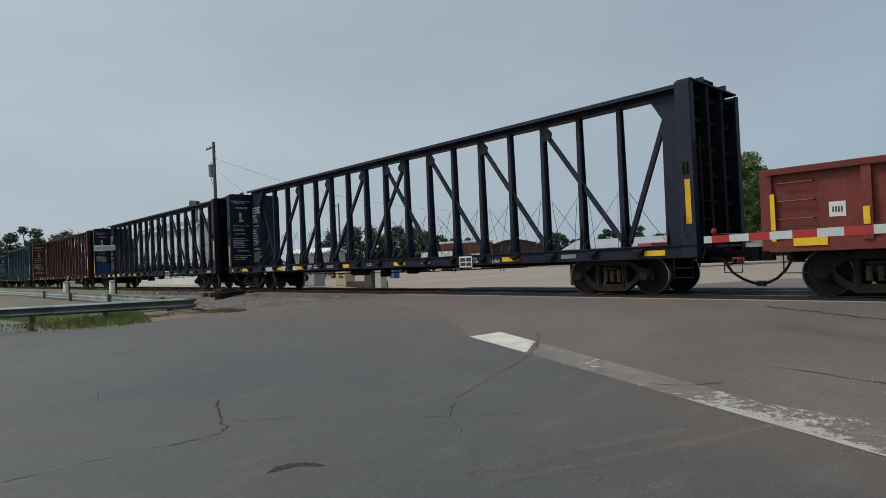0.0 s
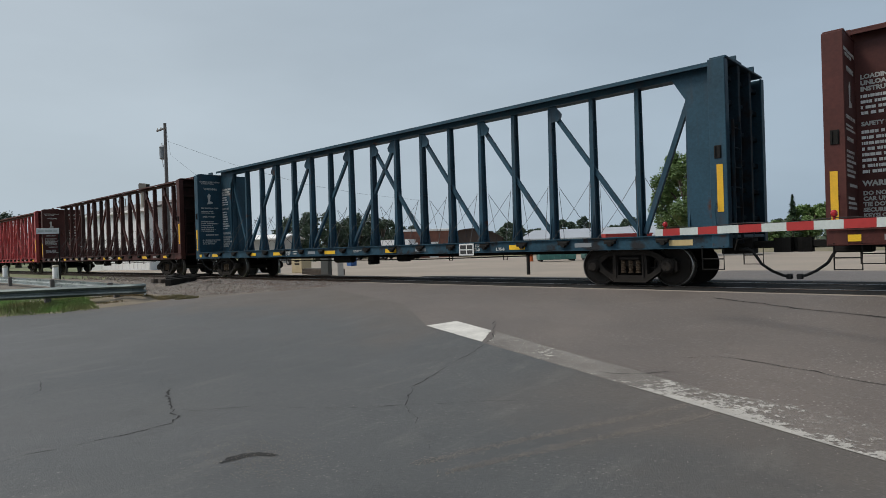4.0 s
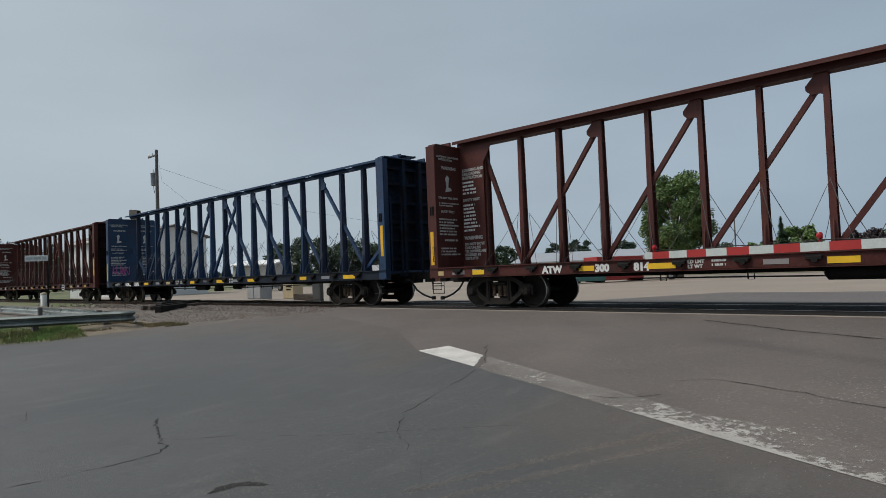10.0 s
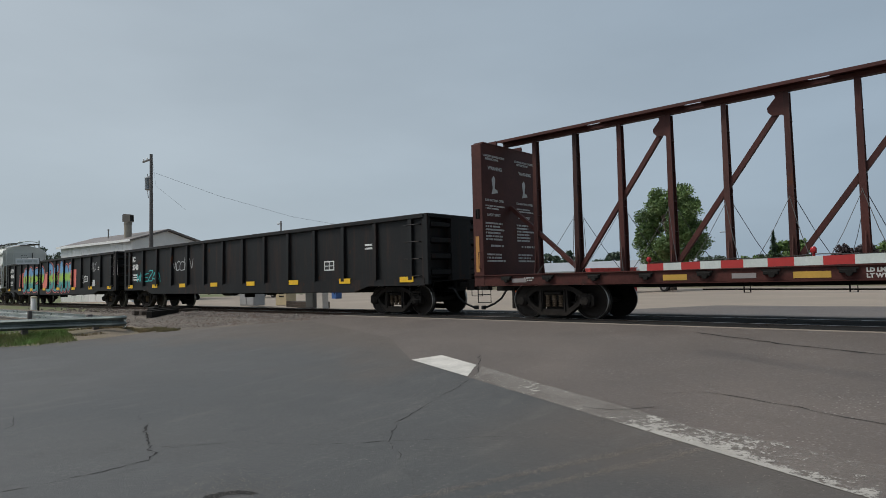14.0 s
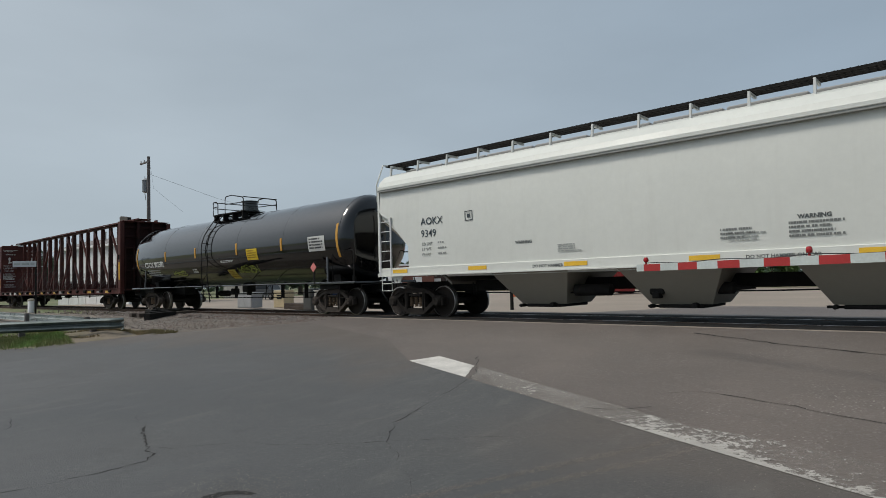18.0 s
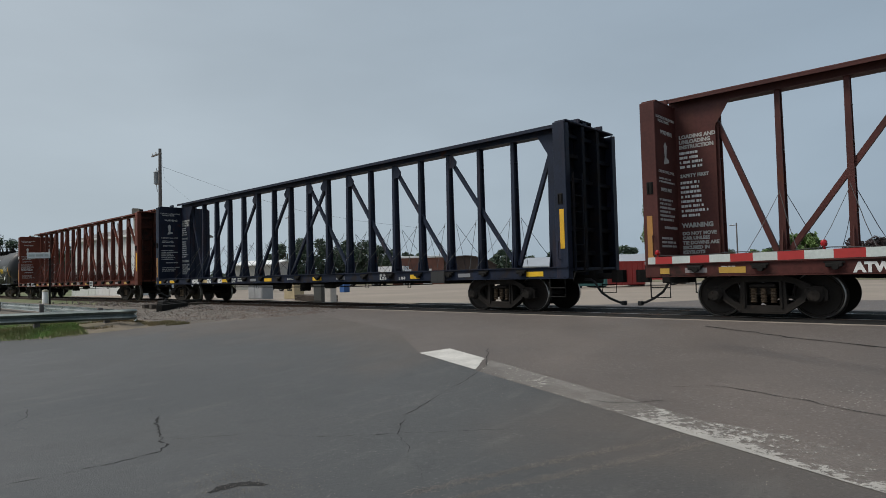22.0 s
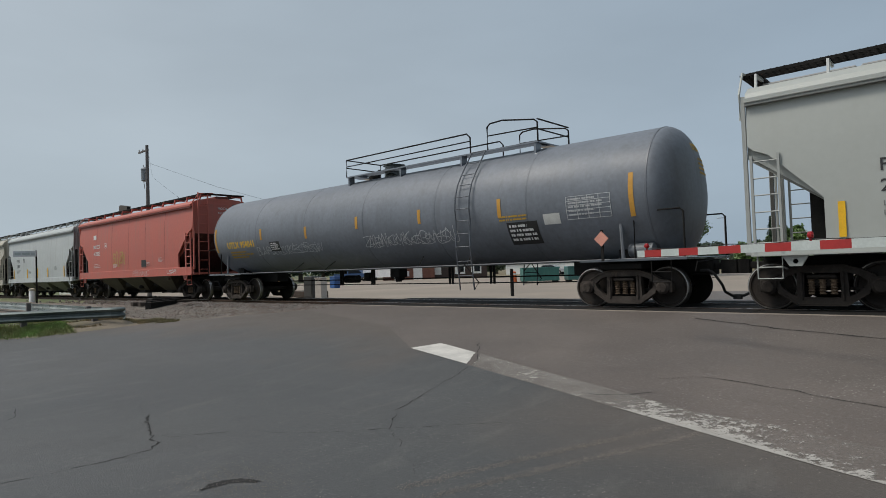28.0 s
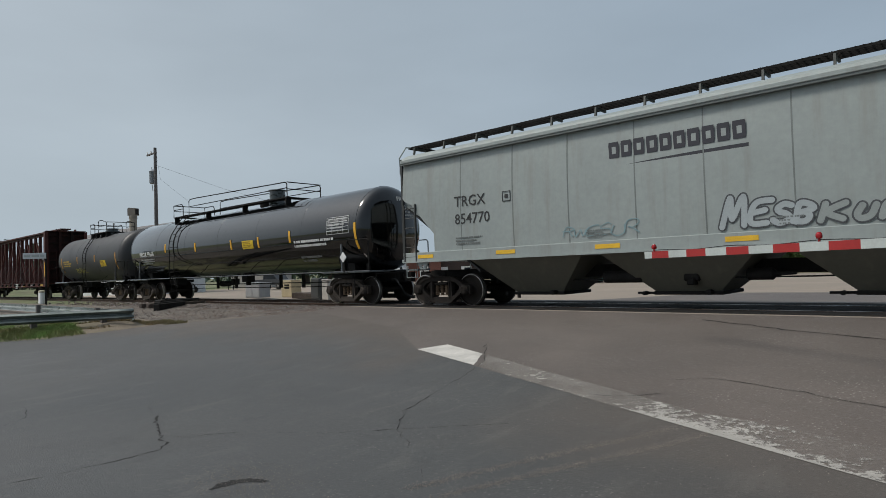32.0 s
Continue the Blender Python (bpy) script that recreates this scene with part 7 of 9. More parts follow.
part("shaft", Mesh().lathe([(0, 0.085), (1.40, 0.085), (1.43, 0.06), (1.44, 0.01)], "z", (0, 0, 0), 14), BLACK, post_b)

# ---------- signal cabinets behind the rails ----------
cab = thing("signal_pillar", "pale grey steel signal pillar on the gravel", "cabinet", at=(-26.3, 5.9, -0.42))
part("body", Mesh().box(-0.26, 0.26, -0.2, 0.2, 0.0, 1.12, 0.02), CONCRETE, cab)
part("lid", Mesh().box(-0.29, 0.29, -0.23, 0.23, 1.12, 1.17, 0.01), CONCRETE, cab)
cab = thing("relay_box", "dark grey relay box with a door, on a plinth", "cabinet", at=(-27.3, 6.1, -0.42))
part("body", Mesh().box(-0.38, 0.38, -0.3, 0.3, 0.10, 1.25, 0.02), COLOURED, cab, colour=(0.05, 0.055, 0.055))
part("door", Mesh().box(-0.33, 0.33, -0.325, -0.30, 0.18, 1.18, 0.008), COLOURED, cab, colour=(0.06, 0.065, 0.065))
part("plinth", Mesh().box(-0.44, 0.44, -0.36, 0.36, 0.0, 0.10, 0.01), CONCRETE, cab)
cab = thing("signal_cabinet", "silver grey signal cabinet with two doors", "cabinet", at=(-36.0, 7.6, -0.42))
part("body", Mesh().box(-0.85, 0.85, -0.4, 0.4, 0.08, 1.0, 0.02), COLOURED, cab, colour=(0.30, 0.31, 0.32))
for s in (-1, 1):
    part("door", Mesh().box(s * 0.03, s * 0.80, -0.43, -0.40, 0.15, 0.95, 0.01), COLOURED, cab, colour=(0.33, 0.34, 0.35))
part("roof", Mesh().box(-0.92, 0.92, -0.48, 0.48, 1.0, 1.06, 0.01), COLOURED, cab, colour=(0.30, 0.31, 0.32))
cab = thing("tool_box", "dusty yellow equipment box with dark vents", "box", at=(-35.6, 9.9, -0.42))
part("body", Mesh().box(-0.6, 0.6, -0.4, 0.4, 0.0, 1.15, 0.02), COLOURED, cab, colour=(0.46, 0.38, 0.24))
for z in (0.55, 0.75):
    part("vent", Mesh().box(-0.2, 0.35, -0.42, -0.398, z, z + 0.10), BLACK, cab)
cab = thing("rubbish_bin", "blue plastic rubbish bin with a lid", "bin", at=(-44.5, 21.3, -0.44))
part("body", Mesh().prism([(-0.30, 0.0), (0.30, 0.0), (0.36, 1.0), (-0.36, 1.0)], "y", -0.33, 0.33), COLOURED, cab, colour=(0.03, 0.10, 0.28))
part("lid", Mesh().box(-0.39, 0.39, -0.37, 0.37, 1.0, 1.07, 0.02), COLOURED, cab, colour=(0.025, 0.08, 0.23))
for k in range(3):
    ti = thing("timber_stack", "stack of old dark railway ties", "ties", at=(-29.6 - k * 1.1, 7.6 + 0.5 * k, -0.42), group="old ties", turn=8 * k)
    for j in range(4):
        part("tie", shared("old_tie", lambda: Mesh().box(-1.25, 1.25, -0.11, 0.11, 0, 0.17, 0.01)), TIE, ti, at=(0, (j % 2) * 0.26, (j // 2) * 0.18))

# ---------- containers ----------


def container(name, label, at, size, colour, turn, ribs=9):
    w, d, h = size
    c = thing(name, label, "container", at=at, turn=turn)
    part("body", Mesh().box(-w / 2, w / 2, -d / 2, d / 2, 0.12, h, 0.03), COLOURED, c, colour=colour)
    for i in range(ribs):
        x = -w / 2 + (i + 0.5) * w / ribs
        part("rib", shared(("crib", h, d), lambda: Mesh().box(-0.04, 0.04, -d / 2 - 0.05, -d / 2, 0.14, h - 0.08, 0.01)), COLOURED, c, colour=colour, at=(x, 0, 0))
    part("top_rim", Mesh().box(-w / 2 - 0.05, w / 2 + 0.05, -d / 2 - 0.06, -d / 2 + 0.02, h - 0.10, h), COLOURED, c, colour=colour)
    for s in (-1, 1):
        part("skid", Mesh().box(s * (w / 2 - 0.3), s * (w / 2 - 0.1), -d / 2, d / 2, 0.0, 0.12), BLACK, c)
    return c


container("red_container", "faded red steel waste container with ribs", (-24.3, 34.3, -0.42), (4.6, 2.0, 2.1), (0.36, 0.035, 0.03), 62)
container("green_dumpster", "teal green steel dumpster with a tag", (-27.9, 29.6, -0.42), (3.0, 1.8, 1.25), (0.05, 0.17, 0.15), 42, 6)
container("green_dumpster", "teal green steel dumpster beside the container", (-25.4, 32.0, -0.42), (2.4, 1.7, 1.25), (0.05, 0.15, 0.14), 42, 5)
brl = thing("road_barrel", "orange and white plastic road barrel", "barrel", at=(-29.9, 28.7, -0.42))
part("body", Mesh().lathe([(0, 0.30), (0.3, 0.28), (0.62, 0.25), (0.95, 0.22), (0.98, 0.1)], "z", (0, 0, 0), 16).data("body", 40), COLOURED, brl, colour=(0.75, 0.16, 0.05))
for z in (0.35, 0.68):
    part("band", Mesh().lathe([(z, 0.285 - 0.05 * z), (z + 0.12, 0.277 - 0.05 * z)], "z", (0, 0, 0), 16).data("band", 40), WHITEP, brl)

# ---------- utility poles ----------


def utility_pole(at, h, label, transformer=True, arm=1.5, turn=0):
    p = thing("utility_pole", label, "utility pole", at=at, turn=turn)
    part("pole", Mesh().tube([(0, 0, 0), (0, 0, h)], [0.17, 0.11], 12), POLE, p)
    if arm:
        part("crossarm", Mesh().box(-arm, 0.2, -0.05, 0.05, h - 0.45, h - 0.33, 0.01), POLE, p)
        for x in (-arm + 0.1, -arm * 0.5):
            part("insulator", shared("insulator", lambda: Mesh().lathe([(0, 0.03), (0.06, 0.06), (0.12, 0.04), (0.16, 0.05), (0.19, 0.01)], "z", (0, 0, 0), 10)), WHITEP, p, at=(x, 0, h - 0.33))
    if transformer:
        part("transformer", Mesh().lathe([(h - 2.75, 0.18), (h - 2.70, 0.26), (h - 1.85, 0.26), (h - 1.80, 0.29), (h - 1.72, 0.20), (h - 1.62, 0.05)], "z", (-0.50, 0, 0), 18).data("transformer", 40), COLOURED, p, colour=(0.24, 0.26, 0.28))
        part("bracket", Mesh().box(-0.28, -0.1, -0.06, 0.06, h - 2.5, h - 2.4), STEEL, p)
        part("bracket", Mesh().box(-0.28, -0.1, -0.06, 0.06, h - 2.05, h - 1.95), STEEL, p)
        part("fuse", Mesh().tube([(-0.75, 0.1, h - 3.3), (-0.95, 0.1, h - 2.6), (-0.9, 0.1, h - 1.4)], 0.03, 6), STEEL, p)
    return p


utility_pole((-48.0, 6.2, -0.45), 11.75, "weathered wooden utility pole with a grey transformer")
utility_pole((-79.2, 38.5, -0.45), 10.9, "distant wooden utility pole with a short crossarm", False, 0.9)
utility_pole((-37.2, 110.5, -0.5), 9.8, "distant wooden utility pole with a crossarm", False, 1.3)
wire = thing("service_wire", "thin black overhead service wire", "cable")
part("cable", Mesh().tube([(-47.9, 6.3, 9.9 - 0.0), (-48.4, 12, 8.6), (-49.4, 20, 7.4), (-50.5, 28, 6.9), (-52, 40, 6.6)], 0.009, 5), RUBBER, wire)
part("cable", Mesh().tube([(-47.9, 6.2, 11.2), (-47.6, 6.4, 8.8), (-48.2, 9.0, 7.2)], 0.006, 5), RUBBER, wire)

# ======================= buildings =======================


def shed(name, label, at, size, wall, roofm, turn=0, rise=1.2, openings=(), gable=True):
    w, d, h = size
    b = thing(name, label, "building", at=at, turn=turn)
    part("wall", Mesh().prism([(-d / 2, 0), (d / 2, 0), (d / 2, h), (0, h + rise), (-d / 2, h)] if gable else [(-d / 2, 0), (d / 2, 0), (d / 2, h), (-d / 2, h)], "x", -w / 2, w / 2), wall, b)
    if gable:
        part("roof", Mesh().prism([(-d / 2 - 0.4, h - 0.05), (0, h + rise + 0.08), (d / 2 + 0.4, h - 0.05), (d / 2 + 0.4, h + 0.12), (0, h + rise + 0.25), (-d / 2 - 0.4, h + 0.12)], "x", -w / 2 - 0.4, w / 2 + 0.4), roofm, b)
    else:
        part("roof", Mesh().box(-w / 2 - 0.2, w / 2 + 0.2, -d / 2 - 0.2, d / 2 + 0.2, h, h + 0.3, 0.03), roofm, b)
    for x, z, ow, oh, kind_ in openings:
        if kind_ == "door":
            part("door", Mesh().box(x - ow / 2, x + ow / 2, -d / 2 - 0.06, -d / 2 + 0.02, z, z + oh, 0.02), WHITEP, b)
        else:
            wi = part("window", Mesh().box(x - ow / 2, x + ow / 2, -d / 2 - 0.05, -d / 2 + 0.02, z, z + oh), GLASSD, b)
            for s in (-1, 0, 1):
                part("frame", Mesh().box(x + s * ow / 2 - 0.06, x + s * ow / 2 + 0.06, -d / 2 - 0.09, -d / 2, z - 0.06, z + oh + 0.06), WHITEP, wi)
            part("sill", Mesh().box(x - ow / 2 - 0.1, x + ow / 2 + 0.1, -d / 2 - 0.14, -d / 2, z - 0.12, z - 0.02), WHITEP, wi)
    return b


white = shed("metal_shed", "white metal-sided shed with a low brownish roof", (-73.64, 14.46, -0.5), (16.2, 7.6, 6.3), WALLWHITE, ROOFOLD, 5.85, 1.15, ())
for i in range(20):
    part("siding_rib", shared("siding_rib", lambda: Mesh().box(-0.02, 0.02, -3.825, -3.80, 0.0, 6.2)), WALLWHITE, white, at=(-7.9 + i * 0.83, 0, 0))
part("eave_trim", Mesh().box(-8.5, 8.5, -4.22, -4.19, 6.2, 6.45), WHITEP, white)
part("corner_trim", Mesh().box(8.06, 8.14, -3.86, -3.75, 0, 6.25), WHITEP, white)
part("vent_pipe", Mesh().lathe([(6.6, 0.07), (8.1, 0.07), (8.12, 0.1), (8.25, 0.1)], "z", (-1.6, -1.5, 0), 10), STEEL, white)
stack_v = thing("roof_stack", "tan metal vent stack with a dark hood on the shed", "chimney", at=(-68.6, 12.44, 6.0), turn=38)
part("pipe", Mesh().lathe([(-0.3, 0.38), (2.2, 0.38)], "z", (0, 0, 0), 20).data("pipe", 40), COLOURED, stack_v, colour=(0.33, 0.29, 0.235))
part("collar", Mesh().lathe([(1.7, 0.41), (1.95, 0.41)], "z", (0, 0, 0), 20).data("collar", 40), COLOURED, stack_v, colour=(0.24, 0.21, 0.17))
part("hood", Mesh().prism([(-0.40, 2.05), (0.44, 2.05), (0.44, 2.82), (-0.28, 2.90), (-0.40, 2.78)], "y", -0.38, 0.38), COLOURED, stack_v, colour=(0.19, 0.165, 0.14))
part("mouth", Mesh().box(0.442, 0.46, -0.32, 0.32, 2.14, 2.74), BLACK, stack_v)
lamp_far = thing("street_lamp", "tall grey street lamp with a bent arm beyond the trees", "street lamp", at=(-91.8, 10.4, -0.5))
part("pole", Mesh().tube([(0, 0, 0), (0, 0, 7.9)], [0.12, 0.08], 8), GALV_OLD, lamp_far)
part("arm", Mesh().tube([(0, 0, 7.6), (-0.6, -0.9, 7.85), (-1.1, -1.7, 7.75)], 0.05, 6), GALV_OLD, lamp_far)
part("lamp_head", Mesh().box(-1.35, -0.95, -2.0, -1.5, 7.62, 7.78, 0.04), GALV_OLD, lamp_far)
brick = shed("brick_building", "low brown brick building with white doors", (-66.0, 52.5, -0.5), (7.5, 9, 3.9), BRICK, WHITEP, 46, 0.3, ((-1.6, 0, 1.2, 2.3, "door"), (1.3, 0, 1.3, 2.3, "door"), (-3.0, 1.2, 0.8, 1.2, "w")), gable=False)
arch = thing("arched_hall", "dark brown hall with an arched roof and white windows", "building", at=(-61.0, 57.8, -0.5), turn=41)
arcp = [(-4.6, 0)] + [(-4.6 + 9.2 * k / 12, 2.5 + 1.6 * math.sin(math.pi * k / 12) ** 0.8) for k in range(13)] + [(4.6, 0)]
part("wall", Mesh().prism([(x, z) for x, z in arcp], "y", -4.0, 9.0), DARKWALL, arch)
part("roof", Mesh().prism([(x * 1.03, z + 0.05) for x, z in arcp[1:-1]] + [(x * 1.03, z - 0.1) for x, z in arcp[1:-1][::-1]], "y", -4.3, 9.2), DARKWALL, arch)
for x in (-2.9, 0.6, 3.0):
    wi = part("window", Mesh().box(x - 0.75, x + 0.75, -4.06, -3.98, 0.6, 2.0), WHITEP, arch)
    part("pane", Mesh().box(x - 0.30, x + 0.55, -4.09, -4.05, 0.9, 1.8), GLASSD if x > 0 else WHITEP, wi)
ware = shed("warehouse", "long white warehouse with a pale blue-grey metal roof", (-50.0, 84.0, -0.6), (30, 14, 2.4), WALLWHITE, ROOFGREY, 14, 1.5, ((-9, 0, 2.6, 2.1, "door"), (-3, 0, 2.6, 2.1, "door"), (5, 0, 2.6, 2.1, "door")))
shed("far_shed", "low pale grey shed with a white roof edge beyond the lot", (-77.0, 33.0, -0.5), (6.0, 6.0, 3.3), CONCRETE, WHITEP, 30, 0.5)
shed("far_house", "small white house among distant trees", (-95.0, 78.0, -0.6), (9, 8, 3.0), WALLWHITE, DARKWALL, 30, 2.0, ((0, 1.0, 1.0, 1.2, "w"), (2.5, 0, 1.0, 2.1, "door")))

# ======================= parked vehicles =======================


def vehicle(name, label, at, turn, colour, kind_):
    v = thing(name, label, kind_, at=at, turn=turn)
    L, H = (5.4, 1.85) if kind_ == "pickup" else ((6.4, 2.7) if kind_ == "van" else (4.6, 1.45))
    if kind_ == "pickup":
        body = [(-2.7, 0.5), (2.7, 0.5), (2.7, 1.0), (1.5, 1.12), (-2.7, 1.12)]
        cabp = [(-0.8, 1.10), (1.5, 1.10), (0.85, 1.80), (-0.65, 1.82)]
    elif kind_ == "van":
        body = [(-3.2, 0.5), (3.2, 0.5), (3.2, 1.2), (2.2, 1.4), (1.7, 1.45), (1.7, 2.7), (-3.2, 2.7)]
        cabp = [(1.65, 1.40), (2.25, 1.40), (1.95, 2.1), (1.65, 2.15)]
    else:
        body = [(-2.3, 0.4), (2.3, 0.4), (2.3, 0.8), (1.2, 0.95), (-2.2, 0.95)]
        cabp = [(-1.7, 0.94), (1.2, 0.94), (0.4, 1.42), (-1.1, 1.45)]
    part("body", Mesh().prism(body, "y", -0.92, 0.92), COLOURED, v, colour=colour)
    part("cabin", Mesh().prism(cabp, "y", -0.82, 0.82), COLOURED, v, colour=colour)
    gl = [((a - sum(p[0] for p in cabp) / 4) * 0.86 + sum(p[0] for p in cabp) / 4, (b - sum(p[1] for p in cabp) / 4) * 0.78 + sum(p[1] for p in cabp) / 4) for a, b in cabp]
    part("side_glass", Mesh().prism(gl, "y", -0.83, 0.83), GLASSD, v)
    for x in (-L / 2 + 1.0, L / 2 - 1.0):
        for s in (-1, 1):
            w = part("wheel", shared(("v_wheel", s), lambda s=s: Mesh().lathe([(s * 0.70, 0.30), (s * 0.72, 0.34), (s * 0.92, 0.34), (s * 0.94, 0.28)], "y", (0, 0, 0), 16), 40), RUBBER, v, at=(x, 0, 0.34))
            part("rim", shared(("v_rim", s), lambda s=s: Mesh().lathe([(s * 0.93, 0.20), (s * 0.95, 0.18), (s * 0.94, 0.05)], "y", (0, 0, 0), 12), 40), STEEL, w)
    return v


vehicle("box_van", "white box van parked on the far lot", (-63.5, 45.5, -0.45), 20, (0.68, 0.69, 0.70), "van")
vehicle("pickup_truck", "blue pickup truck parked on the far lot", (-67.5, 43.0, -0.45), 35, (0.04, 0.09, 0.20), "pickup")
vehicle("pickup_truck", "dark grey pickup parked beyond the rails", (-60.0, 24.0, -0.45), 10, (0.05, 0.055, 0.06), "pickup")
vehicle("white_car", "white car parked by the warehouse", (-41.0, 66.0, -0.45), 25, (0.66, 0.67, 0.68), "car")
vehicle("red_pickup", "red pickup truck parked by the containers", (-22.6, 38.0, -0.45), 15, (0.35, 0.03, 0.03), "pickup")
vehicle("silver_car", "silver car parked on the lot", (-46.5, 62.0, -0.45), 15, (0.36, 0.37, 0.38), "car")

# ======================= trees =======================


def crown_mesh(seed, blobs, count, size):
    '''Many small leaves on the outer parts of several clumps.'''
    rg, m = random.Random(seed), Mesh()
    tot = sum(b[3] ** 2 for b in blobs)
    for bx, by, bz, br in blobs:
        for _ in range(int(count * br * br / tot)):
            d = Vector((rg.gauss(0, 1), rg.gauss(0, 1), rg.gauss(0, 1))).normalized()
            rr = br * (rg.uniform(0.55, 1.05) if rg.random() < 0.8 else rg.uniform(0.2, 1.15))
            rr *= 0.82 + 0.36 * noise.noise(d * 2.3 + Vector((seed, bx, bz)))
            p = Vector((bx, by, bz)) + Vector((d.x, d.y, d.z * 0.85)) * rr
            s = rg.uniform(*size)
            a, b = Vector((rg.gauss(0, 1), rg.gauss(0, 1), rg.gauss(0, 0.6))).normalized(), Vector((rg.gauss(0, 1), rg.gauss(0, 1), rg.gauss(0, 1)))
            b = (b - a * a.dot(b)).normalized()
            m.add([p - a * s, p + b * s * 0.55, p + a * s, p - b * s * 0.5], [(0, 1, 2, 3)])
    return m


def tree(seed, h, r, at, label, leaves=6000, size=(0.10, 0.2), leaf=None, trunk_h=0.2, blob_n=14, name="tree"):
    rg = random.Random(seed)
    t = thing(name, label, "tree", at=at, turn=rg.uniform(0, 360))
    tk = Mesh().tube([(0, 0, -0.3), (0.03, 0, h * 0.15), (0.06, 0.05, h * 0.4), (0.0, 0.05, h * 0.75)], [r * 0.11, r * 0.085, r * 0.06, r * 0.02], 9)
    blobs = []
    for i in range(blob_n):
        a, q = i * 2.4 + rg.uniform(-0.4, 0.4), i / (blob_n - 1)
        z = h * (trunk_h + 0.14) + q * h * (0.78 - trunk_h)
        spread = r * (1 - abs(q - 0.48) ** 1.8 * 1.5) * 0.64
        br = r * rg.uniform(0.30, 0.46) * (1.0 - 0.25 * q)
        blobs.append((spread * math.cos(a), spread * math.sin(a), min(z, h - br * 0.85), br))
        tk.tube([(0.04, 0.03, z * 0.55), (spread * 0.5 * math.cos(a), spread * 0.5 * math.sin(a), z * 0.82), (spread * math.cos(a), spread * math.sin(a), z)], [r * 0.035, r * 0.022, r * 0.008], 5)
    part("trunk", tk, BARK, t)
    part("crown", crown_mesh(seed, blobs, leaves, size), leaf or LEAF, t)
    return t


def conifer(seed, h, r, at, label):
    rg, m = random.Random(seed), Mesh()
    t = thing("conifer", label, "tree", at=at)
    part("trunk", Mesh().tube([(0, 0, -0.2), (0, 0, h * 0.95)], [r * 0.12, 0.02], 8), BARK, t)
    for _ in range(3500):
        q = rg.random() ** 0.8
        a, rr = rg.uniform(0, 6.283), r * (1 - q) * (0.55 + 0.45 * rg.random()) * (0.8 + 0.25 * math.sin(q * 40))
        p, s = Vector((rr * math.cos(a), rr * math.sin(a), h * 0.08 + q * h * 0.92)), rg.uniform(0.10, 0.24)
        d = Vector((math.cos(a), math.sin(a), -0.35)) * s
        n = Vector((-math.sin(a), math.cos(a), 0)) * s * 0.4
        m.add([p - d * 0.4 - n, p - d * 0.4 + n, p + d], [(0, 1, 2)])
    part("crown", m, LEAF_DARK, t)
    return t


def from_eye(az, dist):
    return -0.01 + dist * math.cos(radians(az)), -14.02 + dist * math.sin(radians(az)), -0.5


tree(11, 9.9, 3.65, from_eye(111.15, 60), "large full green broadleaf tree behind the lot", 42000, (0.07, 0.15), blob_n=26, trunk_h=0.12)
tree(12, 5.6, 3.0, from_eye(102.0, 88), "rounded dark green broadleaf tree", 7000, (0.12, 0.24))
conifer(13, 6.6, 1.5, from_eye(103.2, 86), "slim dark green conifer")
tree(14, 3.9, 2.6, from_eye(105.0, 95), "low pale green bush-like tree", 4000, (0.12, 0.24), trunk_h=0.05)
tree(15, 4.6, 3.2, from_eye(97.5, 84), "dark red-leaved ornamental tree", 6000, (0.12, 0.24), LEAF_RED, 0.05)
tree(16, 5.2, 3.4, from_eye(94.6, 90), "rounded green broadleaf tree", 6000, (0.12, 0.24))
for k, (az, dist, h, r) in enumerate(((144.6, 108, 8.4, 4.4), (142.6, 112, 7.6, 4.2), (140.6, 115, 8.6, 4.8), (138.6, 112, 7.2, 4.4), (146.6, 105, 7.4, 4.0), (136.6, 132, 6.6, 4.0),
                                      (134.9, 122, 5.8, 2.2), (133.0, 140, 5.2, 3.5), (126.5, 118, 6.0, 3.4), (124.2, 125, 4.8, 3.2), (121.6, 122, 6.2, 2.8), (119.6, 118, 6.6, 3.0), (117.4, 122, 4.8, 2.8),
                                      (115.8, 118, 6.0, 3.2), (128.3, 130, 4.6, 3.0), (108.0, 125, 5.0, 4.0), (104.0, 130, 5.0, 3.6),
                                      (165.5, 150, 10.5, 4.8), (167.8, 155, 11.9, 5.5), (169.6, 150, 10.8, 5.1), (171.2, 150, 12.4, 4.8), (172.8, 155, 11.3, 5.5), (174.6, 150, 11.9, 5.5), (176.5, 160, 12.4, 5.5), (163.2, 160, 9.9, 5.1))):
    tree(40 + k, h, r, from_eye(az, dist), "distant hazy green broadleaf tree", 4600, (0.16, 0.32), LEAF_FAR, blob_n=12, trunk_h=0.10, name="distant_tree")


def far_woods():
    rg, m = random.Random(77), Mesh()
    for i in range(9000):
        az = rg.uniform(60, 185)
        d = rg.uniform(230, 330)
        top = 3.6 + 2.2 * noise.noise(Vector((az * 0.35, 0, 0))) + 1.2 * noise.noise(Vector((az * 1.3, 5, 0)))
        x, y, z = from_eye(az, d)
        p, s = Vector((x, y, rg.uniform(-0.4, max(0.8, top)))), rg.uniform(0.5, 1.2)
        a, b = Vector((rg.gauss(0, 1), rg.gauss(0, 1), rg.gauss(0, 1))).normalized(), Vector((rg.gauss(0, 1), rg.gauss(0, 1), rg.gauss(0, 1)))
        b = (b - a * a.dot(b)).normalized()
        m.add([p - a * s, p + b * s, p + a * s, p - b * s], [(0, 1, 2, 3)])
    return m


